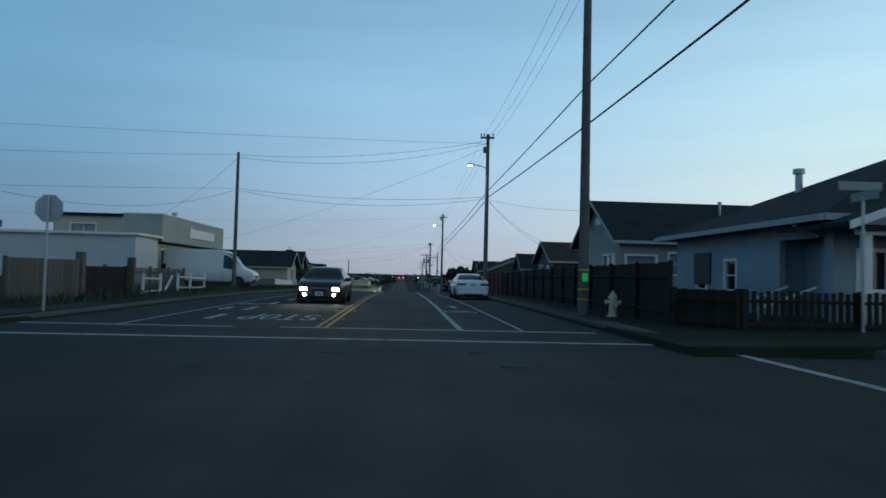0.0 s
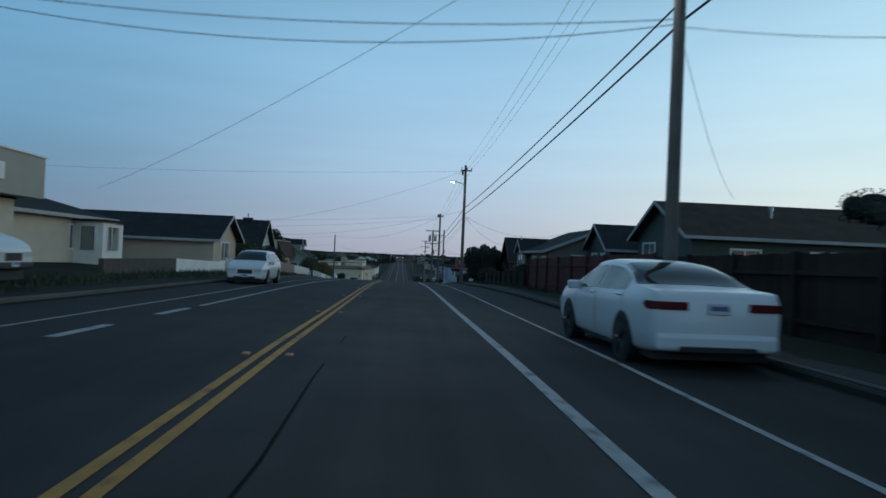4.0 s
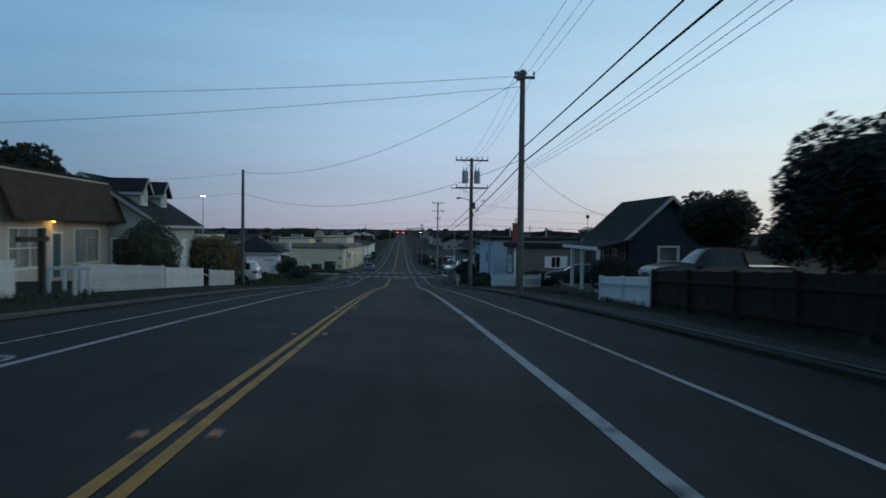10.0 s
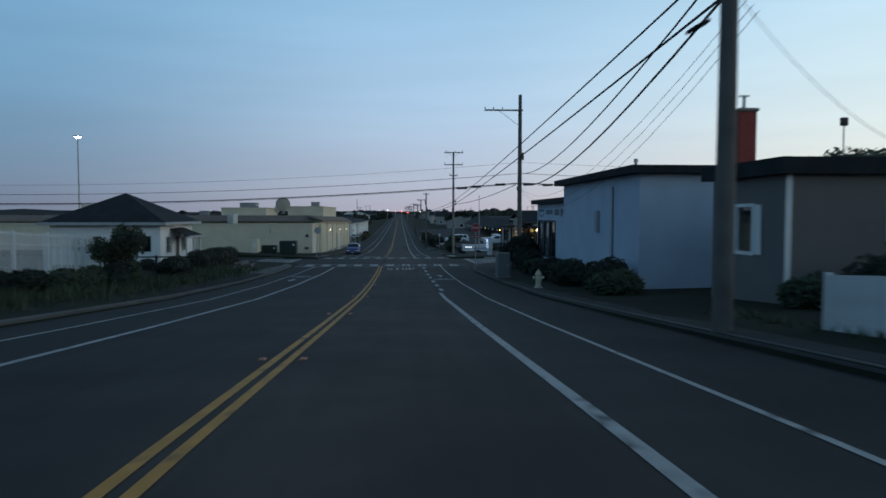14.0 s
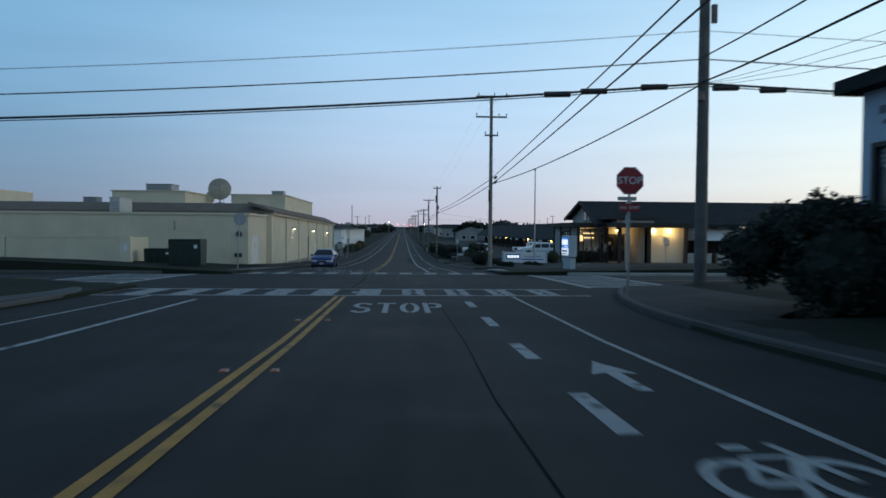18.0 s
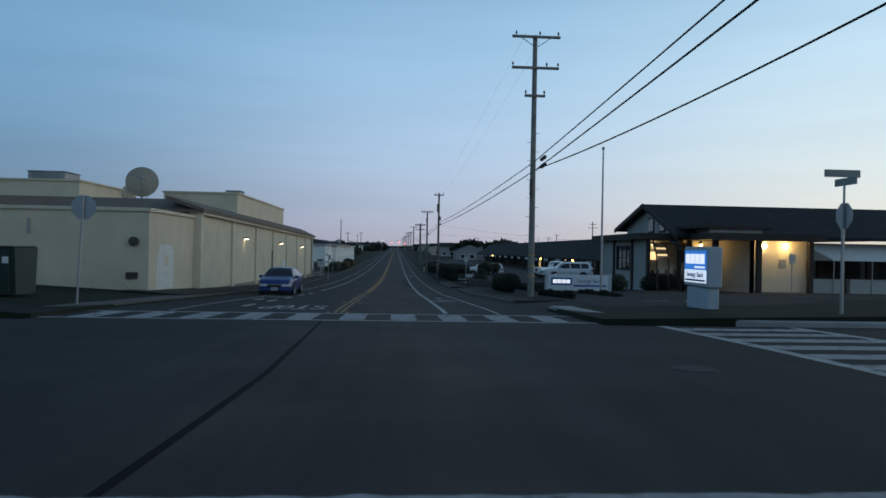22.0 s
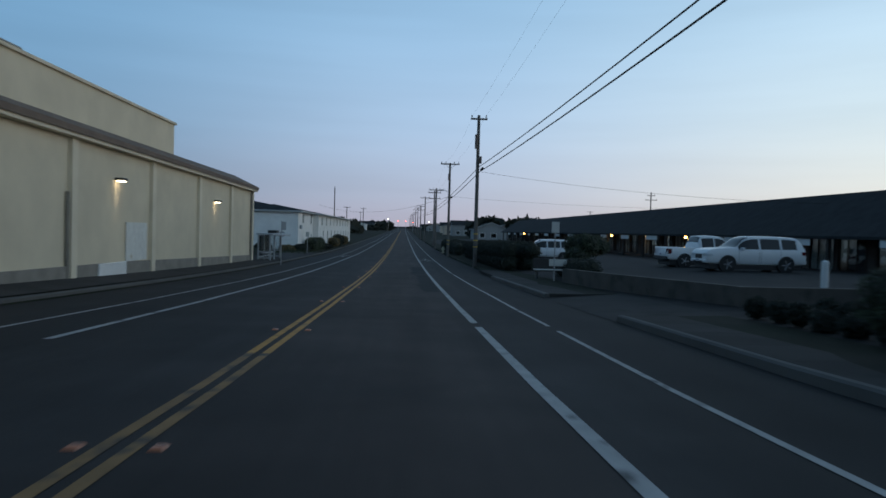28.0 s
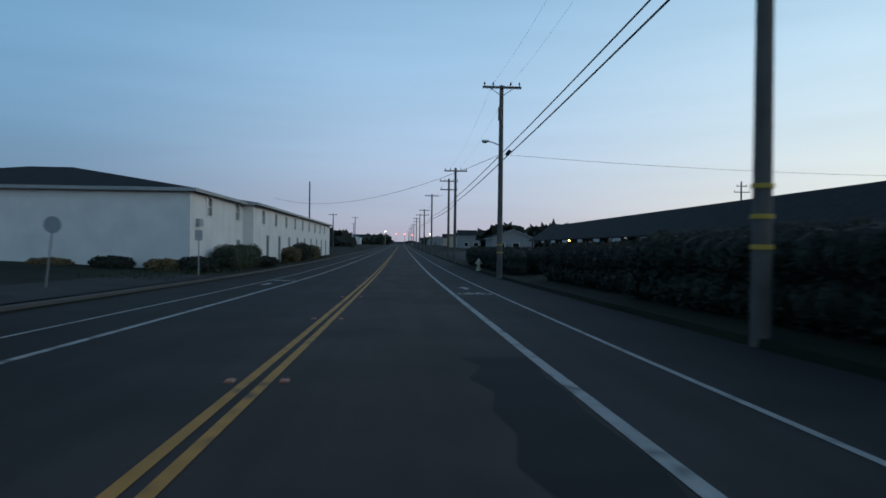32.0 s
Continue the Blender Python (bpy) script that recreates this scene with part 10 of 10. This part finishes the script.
weeds("verge_grass", -11.0, 140, 182, "rough grass on the verge before the yard", 2, 5000, 0.45, 1.6)
weeds("verge_grass", -10.5, 20, 60, "rough grass before the old fence", 3, 2500, 0.3, 1.0)
weeds("verge_grass", 6.9, 60, 150, "weeds along the pavement's edge", 4, 2500, 0.22, 0.5)
weeds("verge_grass", -10.6, 286, 345, "grass before the motel", 5, 3500, 0.3, 1.4)

# ---------------------------------------------------------------- far end of the street
rnd = random.Random(12)
far_walls = [W_CREAM, W_WHITE, W_GREY, W_TAUPE, W_PEACH, W_MOTEL]
for k in range(46):
    s = -1 if k % 2 else 1
    y = 385 + (k // 2) * 24 + rnd.uniform(-5, 5)
    x = s * rnd.uniform(16, 26) if k % 3 else s * rnd.uniform(30, 75)
    w_, d_, hh = rnd.uniform(8, 14), rnd.uniform(8, 13), rnd.uniform(2.8, 4.6)
    root = house((x - (w_ if s < 0 else 0), y, g(y) + 0.1), (w_, d_), hh, hh + rnd.uniform(1.2, 2.4), rnd.choice("xy"), far_walls[k % 6], ROOF_D if k % 3 else ROOF_B, "distant low house beside the street", [("S", 1.5, 2.8, 0.9, 2.1, "plain"), ("S", 4.5, 6.0, 0.9, 2.1, "plain")], over=0.4, name="distant_house")
rnd = random.Random(5)
vs, fs = [], []
for k in range(150):
    s = rnd.choice((-1, 1))
    y = rnd.uniform(400, 1500)
    x = s * (13 + abs(rnd.gauss(0, 0.2)) * y)
    w_, h_ = rnd.uniform(3, 8), rnd.uniform(3, 6.5) + (3 if s > 0 and k % 4 == 0 else 0)
    for _ in range(170):
        d = Vector((rnd.gauss(0, 1), rnd.gauss(0, 1), rnd.gauss(0, 1))).normalized()
        rr = rnd.uniform(0.55, 1.05)
        c = Vector((x + d.x * w_ * rr, y + d.y * w_ * rr, g(y) + h_ * 0.5 + d.z * h_ * 0.55 * rr))
        u = Vector((rnd.gauss(0, 1), rnd.gauss(0, 1), rnd.gauss(0, 1))).normalized() * w_ * 0.3
        v_ = u.orthogonal().normalized() * w_ * 0.2
        q = len(vs)
        vs += [tuple(c - u), tuple(c + v_), tuple(c + u), tuple(c - v_)]
        fs.append((q, q + 1, q + 2, q + 3))
me = bpy.data.meshes.new("distant_trees")
me.from_pydata(vs, [], fs)
me.materials.append(LEAF_D)
tagged(new("distant_trees", me), "dark far trees beyond the roofs", "trees", kind="stuff")
FARHILL = material("far_hill", (0.05, 0.06, 0.07), 0.95, vary=0.2, grain=60)
bm = bmesh.new()
prev = None
for i in range(81):
    a = radians(-80 + 2 * i)
    r = 1900
    x, y = r * math.sin(a), r * math.cos(a)
    h = 3 + 6 * noise.noise(Vector((i * 0.17, 3, 0))) + 4 * noise.noise(Vector((i * 0.9, 7, 0)))
    cur = (bm.verts.new((x, y, -25)), bm.verts.new((x, y, max(h, 0.5))))
    if prev:
        bm.faces.new((prev[0], cur[0], cur[1], prev[1]))
    prev = cur
tagged(part("backdrop", bm, FARHILL), "low dark hills on the horizon", "hills", kind="structure")
RED_ON, GREEN_ON = material("red_signal", (1, 0.1, 0.05), 0.4, emit=(1, 0.08, 0.04, 14)), material("white_far_lamp", (1, 0.9, 0.7), 0.4, emit=(1, 0.85, 0.6, 12))
for x, y, zz, m_ in ((-3, 620, 6.2, RED_ON), (1.5, 620, 6.2, RED_ON), (5.5, 620, 5.6, RED_ON), (-9, 640, 7.5, GREEN_ON), (14, 600, 6.4, GREEN_ON)):
    sg = thing("distant_signal", (x, y, g(y)), "tiny lit lamp far along the street", "lamp", "distant lamps")
    part("pole", rodded((0, 0, 0), (0, 0, zz), 0.08, sides=6), STEEL, sg)
    part("lens", core([(0, -0.2, zz, 0.2, 0.1, 0.2)], 1, 1.0), m_, sg)

# ---------------------------------------------------------------- seams, covers and patches in the asphalt
TAR = material("tar_seam", (0.006, 0.006, 0.006), 0.95, vary=0.2)
for m_ in (TAR, PATCH):
    m_.node_tree.nodes["Principled BSDF"].inputs["Specular IOR Level"].default_value = 0.15
seams = thing("road_seams", (0, 0, 0), "black tar seams and dark repairs in the asphalt", "road repair", kind="structure")
curve_strip("tar_seam", [(-1.68, 188.6), (-1.62, 191.8), (-1.55, 194.0), (-1.5, 196.0), (-1.56, 198.5), (-1.62, 201), (-1.72, 204)], 0.08, TAR, seams, 0.004)
curve_strip("tar_seam", [(-0.9, 31), (-0.95, 33), (-0.88, 35), (-0.93, 38), (-0.9, 42)], 0.028, TAR, seams, 0.004)
curve_strip("tar_seam", [(0.9, 186), (0.95, 180), (0.85, 176), (0.92, 170)], 0.022, TAR, seams, 0.004)
curve_strip("tar_seam", [(3.6, 24), (3.7, 60), (3.55, 90)], 0.05, TAR, seams, 0.004)
for x0, x1, y0, y1 in ((0.75, 1.38, 246.0, 259.0), (0.6, 1.36, 259.6, 269.4), (0.7, 1.38, 119.0, 127.5), (1.6, 2.8, 110, 113.2), (-4.5, -3.3, 21, 25)):
    bm = bmesh.new()
    rnd = random.Random(int(y0))
    left, right = [], []
    n = int((y1 - y0) / 0.7)
    for i in range(n + 1):
        y = y0 + (y1 - y0) * i / n
        left.append(bm.verts.new((x0 + rnd.uniform(-0.12, 0.12), y, g(y) + 0.003)))
        right.append(bm.verts.new((x1 + rnd.uniform(-0.05, 0.05), y, g(y) + 0.003)))
    for i in range(n):
        bm.faces.new((left[i], right[i], right[i + 1], left[i + 1]))
    part("asphalt_repair", bm, PATCH, seams)
COVER = material("worn_iron_cover", (0.03, 0.029, 0.028), 0.9, 0.0, vary=0.25, grain=0.3)
for x, y, r in ((-1.0, 12.7, 0.22), (1.7, 11.3, 0.22), (1.4, 12.9, 0.18), (3.94, 196.5, 0.3)):
    cv = thing("manhole_cover", (x, y, g(y)), "worn round iron manhole cover in the asphalt", "manhole cover", "manhole covers")
    part("ring", rodded((0, 0, -0.02), (0, 0, 0.006), r, sides=28), COVER, cv)
    part("lid", rodded((0, 0, 0.006), (0, 0, 0.012), r * 0.85, sides=28), COVER, cv)

# planting bed and bollard by the car park's mouth
hedge("planting_bed", 7.0, 10.2, 229.5, 236.6, 0.45, LEAF_D, "low dark planting bed beside the apron", 3500, 0.08, seed=91, base=0.15)
for (xa, ya), (xb, yb) in (((9.1, 212.3), (10.0, 212.3)), ((10.3, 211.4), (14.0, 217.3)), ((13.3, 220.6), (14.6, 219.0))):
    bm = bmesh.new()
    d = Vector((xb - xa, yb - ya)).normalized() * 0.05
    rows = [[bm.verts.new((xa + (xb - xa) * k / 8 + e * d.y, ya + (yb - ya) * k / 8 - e * d.x, lot_height(xa + (xb - xa) * k / 8, ya + (yb - ya) * k / 8) + 0.02)) for e in (-1, 1)] for k in range(9)]
    for a, b in zip(rows, rows[1:]):
        bm.faces.new((a[0], a[1], b[1], b[0]))
    part("parking_line", bm, PAINT_X, marks)
hedge("sign_bed", 7.4, 9.8, 216.6, 222.6, 0.4, LEAF_D, "low dark planting bed before the bank sign", 2600, 0.07, seed=98, base=0.12)
bl = thing("white_bollard", (13.4, 244.0, g(244) + 0.45), "short white painted bollard at the car park's edge", "bollard")
part("bollard_post", rodded((0, 0, -0.3), (0, 0, 0.9), 0.11, sides=14), TRIM, bl)
part("bollard_cap", rodded((0, 0, 0.9), (0, 0, 0.95), 0.11, 0.05, sides=14), TRIM, bl)
